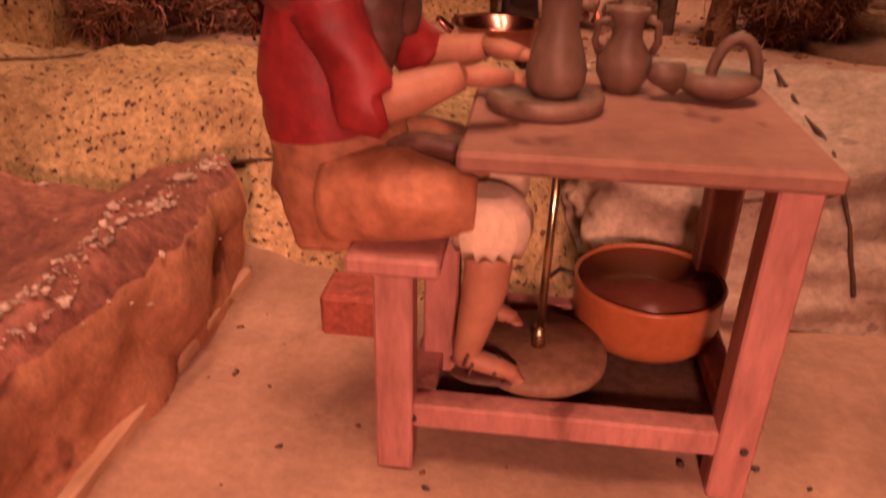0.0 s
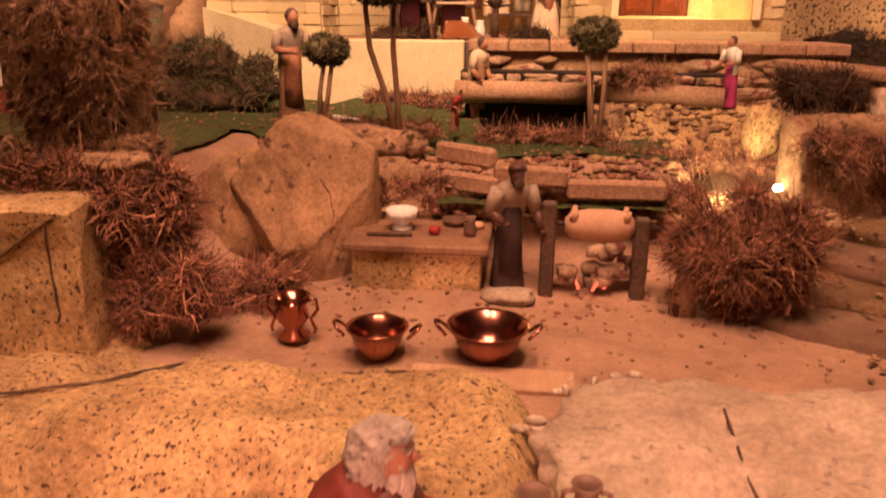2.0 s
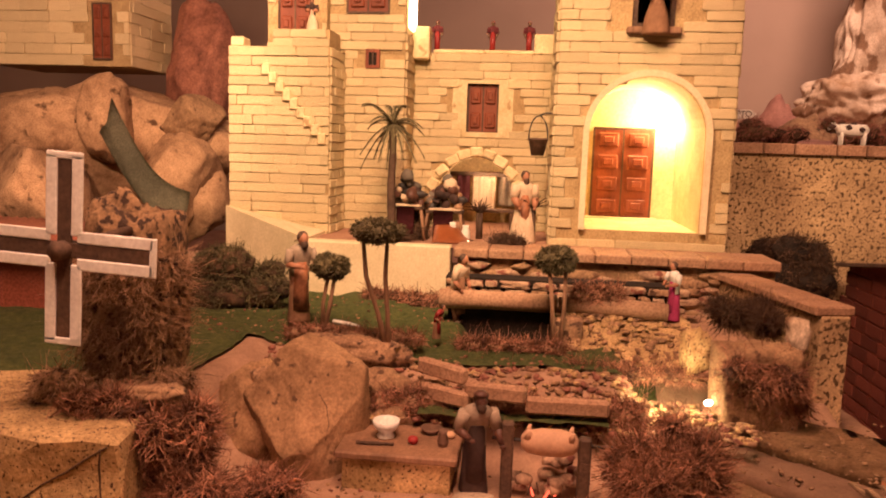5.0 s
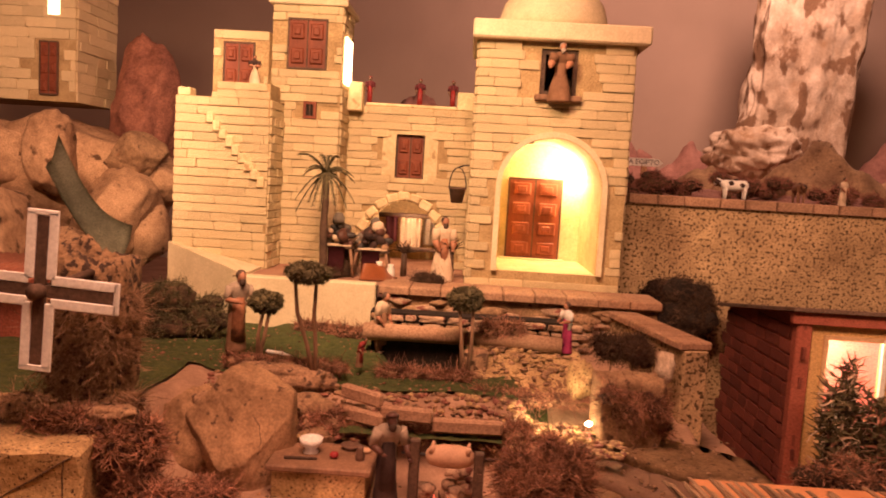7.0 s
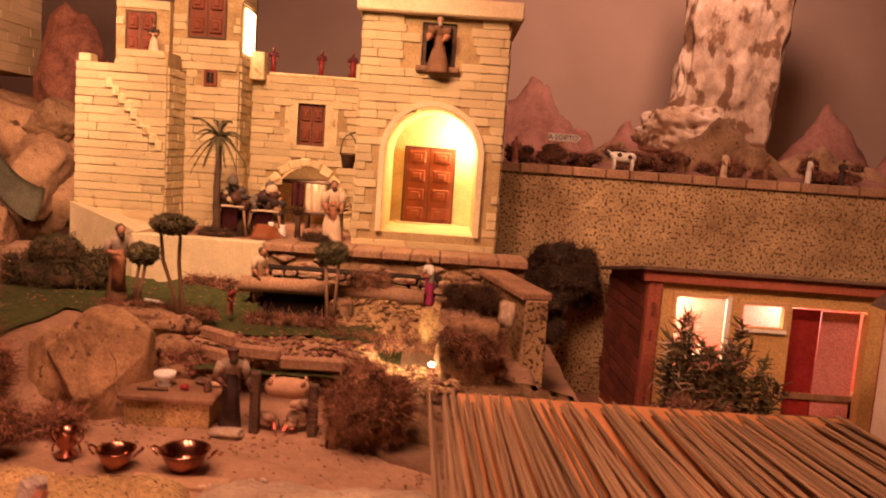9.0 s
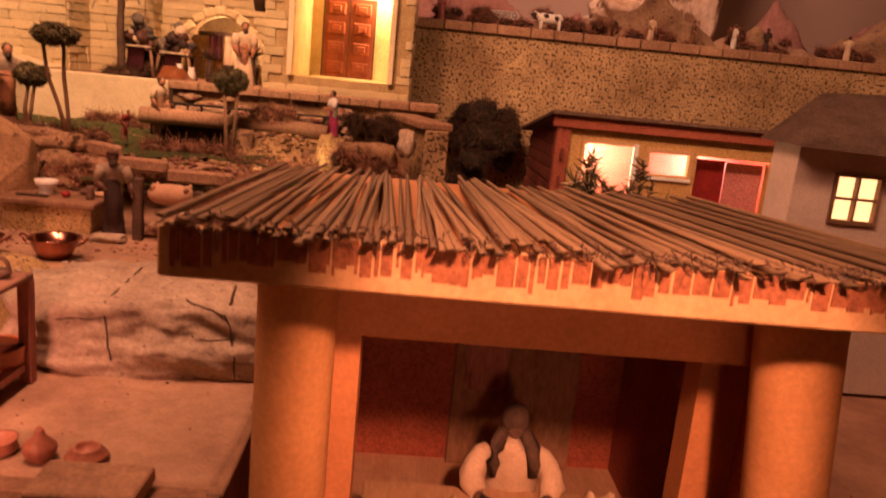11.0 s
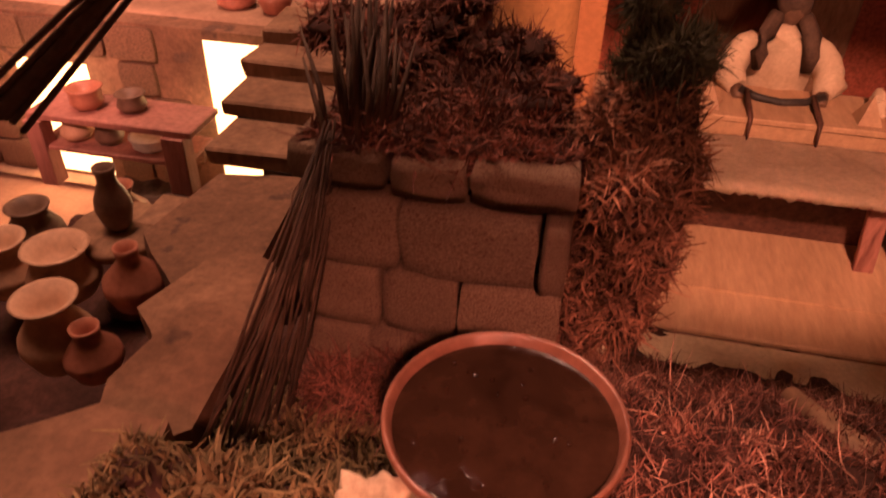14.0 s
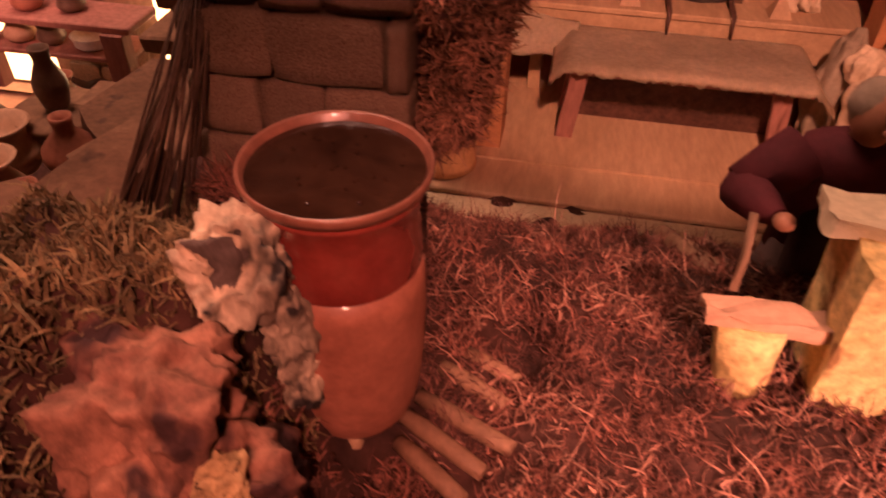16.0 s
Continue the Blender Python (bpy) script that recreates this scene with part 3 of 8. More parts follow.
# front skin round the arch, strip by strip
def strip(bm, x0, x1, z_lo, z_hi, y):
    vs = [bm.verts.new(p) for p in ((x0, y, z_lo[0]), (x1, y, z_lo[1]), (x1, y, z_hi), (x0, y, z_hi))]
    bm.faces.new(vs)
pts = [(AX - AR * math.cos(math.pi * k / seg), AZS + AR * math.sin(math.pi * k / seg)) for k in range(seg + 1)]
for (xa, za), (xb, zb) in zip(pts, pts[1:]):
    strip(bm, xa, xb, (za, zb), 6.2, TY)
strip(bm, TX0, AX - AR, (TZ0, TZ0), 6.2, TY)
strip(bm, AX + AR, TX1, (TZ0, TZ0), 6.2, TY)
strip(bm, AX - AR, AX + AR, (TZ0, TZ0), AZ0, TY)
front, back = arch_pts(AR, TY), arch_pts(AR, NB)
ring = front + [front[0]]
ringb = back + [back[0]]
for (a, b), (c, d) in zip(zip(ring, ring[1:]), zip(ringb, ringb[1:])):
    bm.faces.new([bm.verts.new(p) for p in (a, c, d, b)])
bm.faces.new([bm.verts.new(p) for p in back])
bmesh.ops.remove_doubles(bm, verts=bm.verts, dist=1e-4)
for f in bm.faces:
    f.material_index = 0 if abs(f.normal.y) > 0.9 and f.calc_center_median().y < TY + 0.01 else 1
part("wall", bm, [M_mortar, M_niche], tower, "mortared wall behind the blocks")
part("wall", wall_with_holes(TX0, TX1, 6.2, TZ1, TY, TY + 0.35, [(WX0, WX1, WZ0, WZ1)]), M_mortar, tower)
part("wall", box(TX0, TX0 + 0.3, TY + 0.36, 12.9, TZ0, TZ1), M_mortar, tower)
part("wall", box(TX1 - 0.3, TX1, TY + 0.36, 12.9, TZ0, TZ1), M_mortar, tower)
# panel across the room behind the window, its shade given as black colour
part("wall", box(TX0 + 0.3, TX1 - 0.3, TY + 0.9, TY + 1.0, 6.0, TZ1), M_shade_black, tower, "near-black panel standing in for the shaded room behind the window")
part("cornice", box(TX0 - 0.12, TX1 + 0.2, TY - 0.22, 12.5, TZ1, TZ1 + 0.3, 0.03), M_plaster, tower, "cream plaster cornice")
part("dome", lathe((2.5, 11.35, TZ1 + 0.3), [(0.98, 0), (0.97, 0.2), (0.88, 0.5), (0.66, 0.78), (0.35, 0.95), (0, 1.0)], 40), M_plaster, tower, "smooth cream dome", smooth=True)
def in_tower_opening(x, z, half):
    if AZ0 - 0.1 < z < AZS and abs(x - AX) < AR + half * 0.8:
        return True
    if z >= AZS and math.hypot(x - AX, z - AZS) < AR + 0.06:
        return True
    return WX0 - half < x < WX1 + half and WZ0 - 0.05 < z < WZ1 + 0.05
lay_bricks(tower, TX0, TX1, TZ0, TZ1, TY, in_tower_opening, 3)
lay_bricks(tower, TY + 0.04, 12.9, TZ0, TZ1, TX1, lambda a, b, c: False, 4, side="x")
lay_bricks(tower, TY + 0.04, 12.6, TZ0, TZ1, TX0, lambda a, b, c: False, 5, side="x")
bm = bmesh.new()
a0, a1 = arch_pts(AR + 0.0, TY - 0.045), arch_pts(AR + 0.09, TY - 0.045)
for (p, q), (r, w) in zip(zip(a0, a0[1:]), zip(a1, a1[1:])):
    bm.faces.new([bm.verts.new(c) for c in (p, q, w, r)])
bmesh.ops.remove_doubles(bm, verts=bm.verts, dist=1e-4)
bmesh.ops.solidify(bm, geom=bm.faces[:], thickness=-0.06)
part("arch_band", bm, M_plaster, tower, "smooth plaster band round the niche")
panel_door(tower, 1.97, 3.0, 3.53, 5.08, NB - 0.09, 4)
part("door_sill", box(1.85, 3.12, NB - 0.22, NB - 0.002, 3.495, 3.528, 0.01), M_plaster, tower)
part("window_sill", box(WX0 - 0.08, WX1 + 0.08, TY - 0.16, TY + 0.2, WZ0 - 0.1, WZ0, 0.02), M_wood, tower)
part("window_frame", wall_with_holes(WX0, WX1, WZ0, WZ1, TY + 0.05, TY + 0.12, [(WX0 + 0.08, WX1 - 0.08, WZ0 + 0.08, WZ1 - 0.08)]), M_wood_dark, tower)
nl = thing("niche_lamp", (3.3, 12.2, 5.35), "small bright lamp tucked inside the arch", "lamp")
bm = bmesh.new()
add_blob(bm, (3.3, 12.2, 5.35), (0.06, 0.06, 0.08), 2, 0.0)
part("bulb", bm, G_lamp, nl)
lamp("niche_light", "POINT", (3.2, 12.15, 5.35), (3, 10, 5), 1.9, (1.0, 0.72, 0.32), 0.1)

# left wing, middle and turrets
wing = thing("palace_wing", (-1.5, 11.5, 3.3), "cream block palace wing with stepped roofline", "building")
LY, MY, UY = 10.7, 12.5, 11.6
part("wall", box(-4.02, -2.35, LY, 12.6, 2.2, 6.17), M_mortar, wing, "mortared wall behind the blocks")
lay_bricks(wing, -4.02, -2.35, 2.6, 6.17, LY, lambda x, z, h: False, 11)
lay_bricks(wing, LY, 11.6, 3.2, 6.17, -2.35, lambda x, z, h: False, 12, side="x")
# middle wall with window and arch
HW = (-0.31, 0.26, 4.95, 5.81)
ARX, ARZ, AX0 = 0.86, 1.30, -0.10     # arch of the market: half width, rise, centre
def arch_top(x):
    u = 1 - ((x - AX0) / ARX) ** 2
    return 3.2 + ARZ * math.sqrt(u) if u > 0 else 3.2
part("wall", wall_with_holes(-2.35, 1.25, 4.6, 6.33, MY, MY + 0.3, [HW]), M_mortar, wing)
bm = bmesh.new()
xs = [-2.35] + [AX0 + ARX * math.cos(math.pi * (1 - k / 18)) for k in range(19)] + [1.25]
for xa, xb in zip(xs, xs[1:]):
    za, zb = arch_top(xa), arch_top(xb)
    vs = [bm.verts.new(p) for p in ((xa, MY, za), (xb, MY, zb), (xb, MY, 4.6), (xa, MY, 4.6), (xa, MY + 0.3, za), (xb, MY + 0.3, zb), (xb, MY + 0.3, 4.6), (xa, MY + 0.3, 4.6))]
    for q in ((0, 1, 2, 3), (5, 4, 7, 6), (0, 4, 5, 1)):
        bm.faces.new([vs[i] for i in q])
bmesh.ops.remove_doubles(bm, verts=bm.verts, dist=1e-4)
part("wall", bm, M_mortar, wing, "wall pierced by the market arch")
def mid_taken(x, z, h):
    if HW[0] - h < x < HW[1] + h and HW[2] - 0.05 < z < HW[3] + 0.05:
        return True
    return (x - AX0) ** 2 / (ARX + 0.12) ** 2 + (z - 3.2) ** 2 / (ARZ + 0.14) ** 2 < 1
lay_bricks(wing, -1.3, 1.22, 3.2, 6.33, MY, mid_taken, 13)
for k in range(13):
    bm = bmesh.new()
    a = math.pi * (k + 0.5) / 13
    m = Matrix.Translation((AX0 + (ARX + 0.09) * math.cos(a), MY - 0.03, 3.2 + (ARZ + 0.09) * math.sin(a))) @ Euler((0, -a, 0)).to_matrix().to_4x4()
    add_box(bm, -0.09, 0.09, -0.04, 0.1, -0.12, 0.12, 0.03, m, jit=0.02, rng=random.Random(k))
    part("arch_stone", bm, M_brick, wing)
# plastered cave behind the arch
part("recess", box(-1.15, 0.95, MY + 1.5, MY + 1.6, 3.1, 4.8), M_mortar, wing, "plain plastered back of the cave")
part("recess", box(-1.25, -1.15, MY + 0.3, MY + 1.6, 3.1, 4.8), M_mortar, wing)
part("recess", box(0.95, 1.05, MY + 0.3, MY + 1.6, 3.1, 4.8), M_mortar, wing)
part("recess", box(-1.25, 1.05, MY + 0.3, MY + 1.6, 4.8, 4.9), M_mortar, wing)
bm = bmesh.new()
add_sheet(bm, -2.6, 1.22, 9.7, MY + 1.5, lambda x, y: 3.2 + rug(x, y, 3, 0.02), 0.15)
part("balcony_floor", bm, M_floor, wing, "earth floor before the arch")
part("window_surround", wall_with_holes(HW[0] - 0.26, HW[1] + 0.26, HW[2] - 0.09, HW[3] + 0.09, MY - 0.025, MY + 0.05, [HW]), M_brick, wing)
panel_door(wing, HW[0] + 0.02, HW[1] - 0.02, HW[2], HW[3], MY + 0.08, 2, "shutter")
# stepped parapet and turrets
for x0, x1, y0, z0, z1 in ((-4.0, -3.78, LY + 0.02, 6.17, 6.32), (-3.9, -3.5, LY + 1.0, 6.17, 6.26), (0.85, 1.2, MY - 0.05, 6.33, 6.68), (-0.95, 0.85, MY, 6.33, 6.40), (-1.28, -0.98, MY - 0.3, 6.2, 6.75)):
    part("parapet", box(x0, x1, y0, y0 + 0.3, z0, z1, 0.02), M_brick, wing)
part("turret", box(-3.62, -2.6, UY - 0.2, 12.8, 6.12, 7.45), M_mortar, wing)
lay_bricks(wing, -3.62, -2.6, 6.17, 7.45, UY - 0.2, lambda x, z, h: -3.40 - h < x < -2.86 + h and 6.38 < z < 7.25, 21)
panel_door(wing, -3.40, -2.86, 6.42, 7.22, UY - 0.26, 2, "shutter")
part("wall", box(-3.3, -2.37, LY + 0.05, UY - 0.2, 6.10, 6.45), M_mortar, wing)
lay_bricks(wing, -3.3, -2.37, 6.17, 6.45, LY + 0.03, lambda x, z, h: False, 27)
part("turret", box(-2.6, -1.3, UY, 12.8, 6.2, 8.0), M_mortar, wing)
lay_bricks(wing, -2.6, -1.3, 6.25, 8.0, UY, lambda x, z, h: -2.30 - h < x < -1.58 + h and 6.82 < z < 7.78, 22)
lay_bricks(wing, UY, 12.6, 6.25, 8.0, -1.3, lambda x, z, h: 11.7 < x < 12.6 and 6.6 < z < 7.6, 23, side="x")
panel_door(wing, -2.29, -1.59, 6.86, 7.74, UY - 0.05, 2, "shutter")
part("lit_slit", box(-1.28, -1.24, 11.75, 12.4, 6.65, 7.5), G_window, wing, "glowing side window")
part("turret_cap", box(-2.68, -1.22, UY - 0.08, 12.9, 8.0, 8.12, 0.02), M_plaster, wing)
part("turret_dome", lathe((-1.95, 12.3, 8.1), [(0.5, 0), (0.45, 0.22), (0.28, 0.4), (0, 0.46)], 24), M_plaster, wing, smooth=True)
# sloping plaster base under the balcony and the stair on the wing
bm = bmesh.new()
add_box(bm, -2.5, -0.22, 9.62, 9.9, 2.2, 3.22, 0.02)
part("base_wall", bm, M_plaster, wing, "smooth cream plaster base wall")
bm = bmesh.new()
vs = [bm.verts.new(p) for p in ((-4.05, 10.6, 2.9), (-2.4, 9.62, 2.2), (-2.4, 9.62, 3.25), (-4.05, 10.6, 3.6), (-4.05, 10.69, 2.9), (-2.4, 10.69, 2.2), (-2.4, 10.69, 3.25), (-4.05, 10.69, 3.6))]
for q in ((0, 1, 2, 3), (3, 2, 6, 7), (1, 5, 6, 2), (4, 7, 6, 5), (0, 3, 7, 4), (0, 4, 5, 1)):
    bm.faces.new([vs[i] for i in q])
part("base_wall", bm, M_plaster, wing)
for k in range(9):
    x = -3.45 + k * 0.115
    part("stair", box(x, x + 0.13, LY - 0.09, LY + 0.02, 5.72 - k * 0.135, 5.90 - k * 0.135, 0.015), M_brick, wing)
part("wall", box(-2.34, -1.3, UY + 0.02, 12.6, 3.2, 6.2), M_mortar, wing)
lay_bricks(wing, -2.34, -1.3, 3.2, 6.25, UY + 0.02, lambda x, z, h: -1.96 - h < x < -1.74 + h and 5.92 < z < 6.25, 25)
lay_bricks(wing, UY + 0.05, 12.5, 3.2, 6.25, -1.3, lambda x, z, h: False, 26, side="x")
sw2 = part("small_window", wall_with_holes(-1.97, -1.73, 5.95, 6.26, UY - 0.06, UY + 0.01, [(-1.92, -1.78, 6.0, 6.21)]), M_door, wing, "small barred window")
part("bar", box(-1.86, -1.84, UY - 0.05, UY - 0.01, 5.99, 6.22), M_wood_dark, sw2)
# near-black plate, the shade of the opening put into its colour
part("shade", box(-1.92, -1.78, UY - 0.03, UY - 0.005, 6.0, 6.21), M_shade_black, sw2)
# added panel that darkens the space under the bench where its shadow falls

# low wall before the tower, path wall stepping out
lw = thing("garden_wall", (2.0, 9.7, 2.4), "low rubble wall with stone coping", "wall")
rng = random.Random(5)
bm = bmesh.new()
add_box(bm, -0.1, 4.3, 9.5, 10.3, 2.2, 3.1)
part("core", bm, M_brown_rock, lw)
for k in range(9):
    x = -0.15 + k * 0.5
    part("coping", box(x, x + 0.49, 9.38, 10.28, 3.1, 3.24, 0.02), M_coping, lw)
for k in range(60):
    bm = bmesh.new()
    s = rng.uniform(0.08, 0.17)
    add_facets(bm, (rng.uniform(-0.1, 4.2), 9.5, rng.uniform(2.35, 3.02)), (s * 1.7, 0.10, s * 0.6), k, 3, 12, 0.08, rng.uniform(-12, 12))
    part("stone", bm, (M_cork, M_brown_rock, M_stone)[k % 3], lw)

# stepped wall that comes forward at the right of the garden
rw = thing("path_wall", (4.3, 8.3, 1.7), "tall speckled retaining wall with stone coping", "wall")
d = (Vector((4.45, 7.35, 0)) - Vector((3.9, 9.6, 0)))
m = Matrix.Translation((3.9, 9.6, 0)) @ Matrix.Rotation(math.atan2(d.y, d.x), 4, "Z")
bm = bmesh.new()
add_box(bm, 0, d.length, -0.35, 0.0, 1.2, 2.95, 0.02, m)
part("core", bm, M_carpet_wall, rw)
for k in range(6):
    bm = bmesh.new()
    add_box(bm, d.length * k / 6, d.length * (k + 1) / 6 - 0.015, -0.42, 0.05, 2.95, 3.06, 0.02, m)
    part("coping", bm, M_coping, rw)

# ---- rampart behind, with the road to the east ----
rp = thing("rampart", (9, 13, 1.5), "long pebbled rampart with a stone coping", "wall")
part("core", box(3.8, 32, 13, 15.5, -0.05, 4.72), M_carpet_wall, rp)
rng = random.Random(9)
x = 3.8
while x < 23:
    w = rng.uniform(0.5, 0.75)
    part("coping", box(x, x + w - 0.02, 12.9, 13.4, 4.72, 4.92, 0.02), M_coping, rp)
    x += w

# ---- porch of the weavers ----
PF = 0.0
porch = thing("porch", (4.6, 1.5, PF), "ochre porch with round columns and a cane roof", "porch")
def column(x, y, r, z0, z1):
    c = part("column", lathe((x, y, z0), [(r * 1.02, 0), (r, 0.05), (r, z1 - z0 - 0.15), (r * 1.02, z1 - z0 - 0.1), (r * 0.98, z1 - z0)], 36), M_orange, porch, "round ochre plaster column", smooth=True)
    return c
CY = 0.25
column(3.40, CY, 0.198, PF, 2.70)
bm = bmesh.new()
add_tube(bm, [(6.235, CY, PF), (6.23, CY, 0.05), (6.10, CY, 1.4), (5.985, CY, 2.55), (5.98, CY, 2.70)], [0.22, 0.215, 0.215, 0.225, 0.23], 36)
part("column", bm, M_orange, porch, "slightly leaning round ochre column", smooth=True)
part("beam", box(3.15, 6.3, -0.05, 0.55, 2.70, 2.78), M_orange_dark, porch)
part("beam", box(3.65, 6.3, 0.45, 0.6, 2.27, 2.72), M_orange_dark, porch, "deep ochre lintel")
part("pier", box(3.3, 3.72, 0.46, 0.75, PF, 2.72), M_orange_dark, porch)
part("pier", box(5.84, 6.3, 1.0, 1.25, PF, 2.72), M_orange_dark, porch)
part("fascia", box(2.95, 6.5, -0.50, -0.44, 2.79, 3.0, 0.01), M_straw, porch, "pale straw board under the canes")
part("back_wall", box(3.3, 6.3, 3.4, 3.6, PF, 2.67), M_red_plaster, porch)
part("side_wall", box(3.3, 3.45, 0.75, 3.4, PF, 2.67), M_red_plaster, porch)
part("side_wall", box(6.15, 6.3, 0.5, 3.4, PF, 2.67), M_red_plaster, porch)
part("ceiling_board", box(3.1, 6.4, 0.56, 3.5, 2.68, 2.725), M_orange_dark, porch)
part("back_door", box(4.5, 5.7, 3.3, 3.42, PF, 1.5, 0.01), M_wood, porch, "dark wooden door")
part("door_panel", box(4.6, 5.0, 3.28, 3.31, 0.8, 1.4, 0.01), M_wood_red, porch)
part("floor_board", box(3.3, 6.3, 0.35, 3.4, PF - 0.05, PF + 0.004, 0.0), M_wood_pale, porch, "pale board floor")
part("step", box(3.3, 6.3, -0.34, -0.03, -0.15, -0.035, 0.015), M_plaster, porch, "pale plaster step before the sill")
# canes of the roof
rng = random.Random(17)
n = 112
cane_bm = bmesh.new()
add_tube(cane_bm, [(0, 0, 0), (0, 0.33, 0.01), (0, 0.66, -0.006), (0, 1, 0)], [0.5, 0.48, 0.49, 0.45], 7)
cane_me = bpy.data.meshes.new("cane")
cane_bm.to_mesh(cane_me)
cane_bm.free()
cane_me.materials.append(M_cane)
for k in range(n):
    x = 2.98 + (6.45 - 2.98) * k / (n - 1)
    y0 = -0.55 + rng.uniform(-0.09, 0.09) + 0.04 * math.sin(k * 0.31)
    lift = 0.05 * math.sin(k * 0.7)
    o = new("cane", cane_me)
    o.parent = porch
    o.location = (Vector((x, y0, 3.02 + rng.uniform(-0.024, 0.03))) - ORG[porch.name]) * S
    w = rng.uniform(0.026, 0.038)
    o.scale = (w * S, (3.75 + rng.uniform(-0.16, 0.12)) * S, w * S)
    o.rotation_euler = (radians(-3.6 + rng.uniform(-0.4, 0.4)), 0, rng.uniform(-0.028, 0.028) - (k - n / 2) * 0.00044)
# frayed dark husks hanging at the cut ends
bm = bmesh.new()
for k in range(620):
    x = rng.uniform(2.96, 6.48)
    p = Vector((x, -0.52 + rng.uniform(-0.06, 0.03), 3.02 + rng.uniform(-0.03, 0.05)))
    add_blade(bm, p, Vector((rng.gauss(0, 0.7), -0.7 + rng.gauss(0, 0.5), rng.gauss(-0.35, 0.5))), rng.uniform(0.02, 0.055), 0.0050, rng.uniform(-0.6, 0.6), rng, 0, 2)
fr2 = part("husk_fringe", bm, M_wood_dark, porch, "frayed dark husks at the cane ends")
fr2["kind"] = "stuff"
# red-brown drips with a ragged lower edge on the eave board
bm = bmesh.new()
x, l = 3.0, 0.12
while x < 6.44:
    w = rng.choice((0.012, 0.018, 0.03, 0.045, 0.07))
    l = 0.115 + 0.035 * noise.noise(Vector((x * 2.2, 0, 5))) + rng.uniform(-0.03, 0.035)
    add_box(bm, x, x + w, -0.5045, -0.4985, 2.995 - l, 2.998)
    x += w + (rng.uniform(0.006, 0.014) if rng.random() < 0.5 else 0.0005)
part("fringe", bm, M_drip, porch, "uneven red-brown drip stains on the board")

# ---- potter's platform ----
pw = thing("platform", (0.7, 1.5, 0), "sandy platform with rubble front", "platform", kind="structure")
part("front_wall", wall_with_holes(-3.0, 2.94, -0.05, 1.1, 0.62, 0.78, [(1.44, 1.98, 0.0, 1.04), (0.1, 0.62, 0.0, 0.8)]), M_slab, pw)
part("side_wall", box(2.86, 2.96, 0.7, 2.6, -0.05, 1.12, 0.01), M_wood, pw)

# rock slope behind the potter
bm = bmesh.new()
def left_rock(x, y):
    u = ease(2.2, 2.75, y + 0.25 * math.sin(x * 1.3))
    top = 1.56 + 0.12 * math.sin(x * 1.1 + 2) + 0.2 * ease(-1.0, -3.2, x)
    z = mix(1.0, top, u ** 0.7) - 0.25 * ease(3.5, 4.0, y) * ease(-2, -1, x)
    z -= 0.55 * ease(0.55, 1.0, x)
    z -= 0.07 * (1 - ease(0.86, 1.0, math.hypot((x + 0.5) / 0.75, (y - 2.2) / 0.48)))
    return z + 0.12 * noise.fractal(Vector((x * 1.4, y * 1.4, 0)), 1.0, 2.0, 4) - 0.05 * max(0.0, noise.noise(Vector((x * 4, y * 4, 7)))) + 0.02 * abs(noise.noise(Vector((x * 9, y * 9, 2)))) + 0.015 * noise.fractal(Vector((x * 14, y * 14, 3)), 1.0, 2.0, 3)
add_sheet(bm, -3.4, 1.05, 2.1, 4.1, left_rock, 0.045)
solo("rock_slope", bm, M_speck, "yellowish speckled rock slope behind the potter", "rock")
bm = bmesh.new()
add_rock(bm, (1.86, 3.0, 1.22), (1.34, 0.85, 0.60), 6, 4, 0, 0.66, 0.17, 3)
for v in bm.verts:
    # long folds in the right flank
    f = ease(2.1, 2.6, v.co.x) * ease(1.35, 1.5, v.co.z) * max(0.0, math.sin((v.co.z * 1.0 + 0.22 * v.co.x + 0.1 * noise.noise(v.co * 2.5)) * 19)) ** 2
    v.co.y += 0.06 * f
    v.co.z += 0.012 * noise.fractal(v.co * 9, 1.0, 2.0, 3)
pale_tree = BVHTree.FromBMesh(bm)
solo("pale_boulder", bm, M_white_rock, "pale boulder with dark cracks", "rock", smooth=True)

# torn white flakes along the western rim of the pale boulder
rng = random.Random(33)
for k in range(18):
    u = k / 17
    x, y = (mix(0.66, 0.95, u / 0.6), mix(3.05, 3.72, u / 0.6)) if u < 0.6 else (mix(0.95, 1.35, (u - 0.6) / 0.4), mix(3.72, 3.86, (u - 0.6) / 0.4))
    hit = pale_tree.ray_cast(Vector((x + 0.05, y - 0.03, 4)), Vector((0, 0, -1)))[0]
    z = max(1.52, hit.z if hit is not None else 1.56)
    bm = bmesh.new()
    q = rng.uniform(0.025, 0.06)
    add_facets(bm, (x + rng.gauss(0, 0.03), y + rng.gauss(0, 0.03), z + 0.02), (q, q * rng.uniform(0.4, 0.8), q * rng.uniform(0.25, 0.6)), k, 2, 10, 0.2, rng.uniform(0, 180))
    solo("bark_flake", bm, M_flake, "torn white flake of bark beside the pale boulder", "flake", "bark flakes")

# ---- boulders and cork ----
def boulder(at, size, seed, mat, label, turn=0.0, blocky=0.6, rough=0.22, sub=4, name="boulder"):
    bm = bmesh.new()
    add_rock(bm, at, size, sub, seed, 0, blocky, rough, turn)
    return solo(name, bm, mat, label, "rock", at=at)
def facet_boulder(at, size, seed, mat, label, turn=0.0, sub=5, cuts=18, name="boulder", rough=0.05):
    bm = bmesh.new()
    add_facets(bm, at, size, seed, sub, cuts, rough, turn)
    return solo(name, bm, mat, label, "rock", at=at)
bm = bmesh.new()
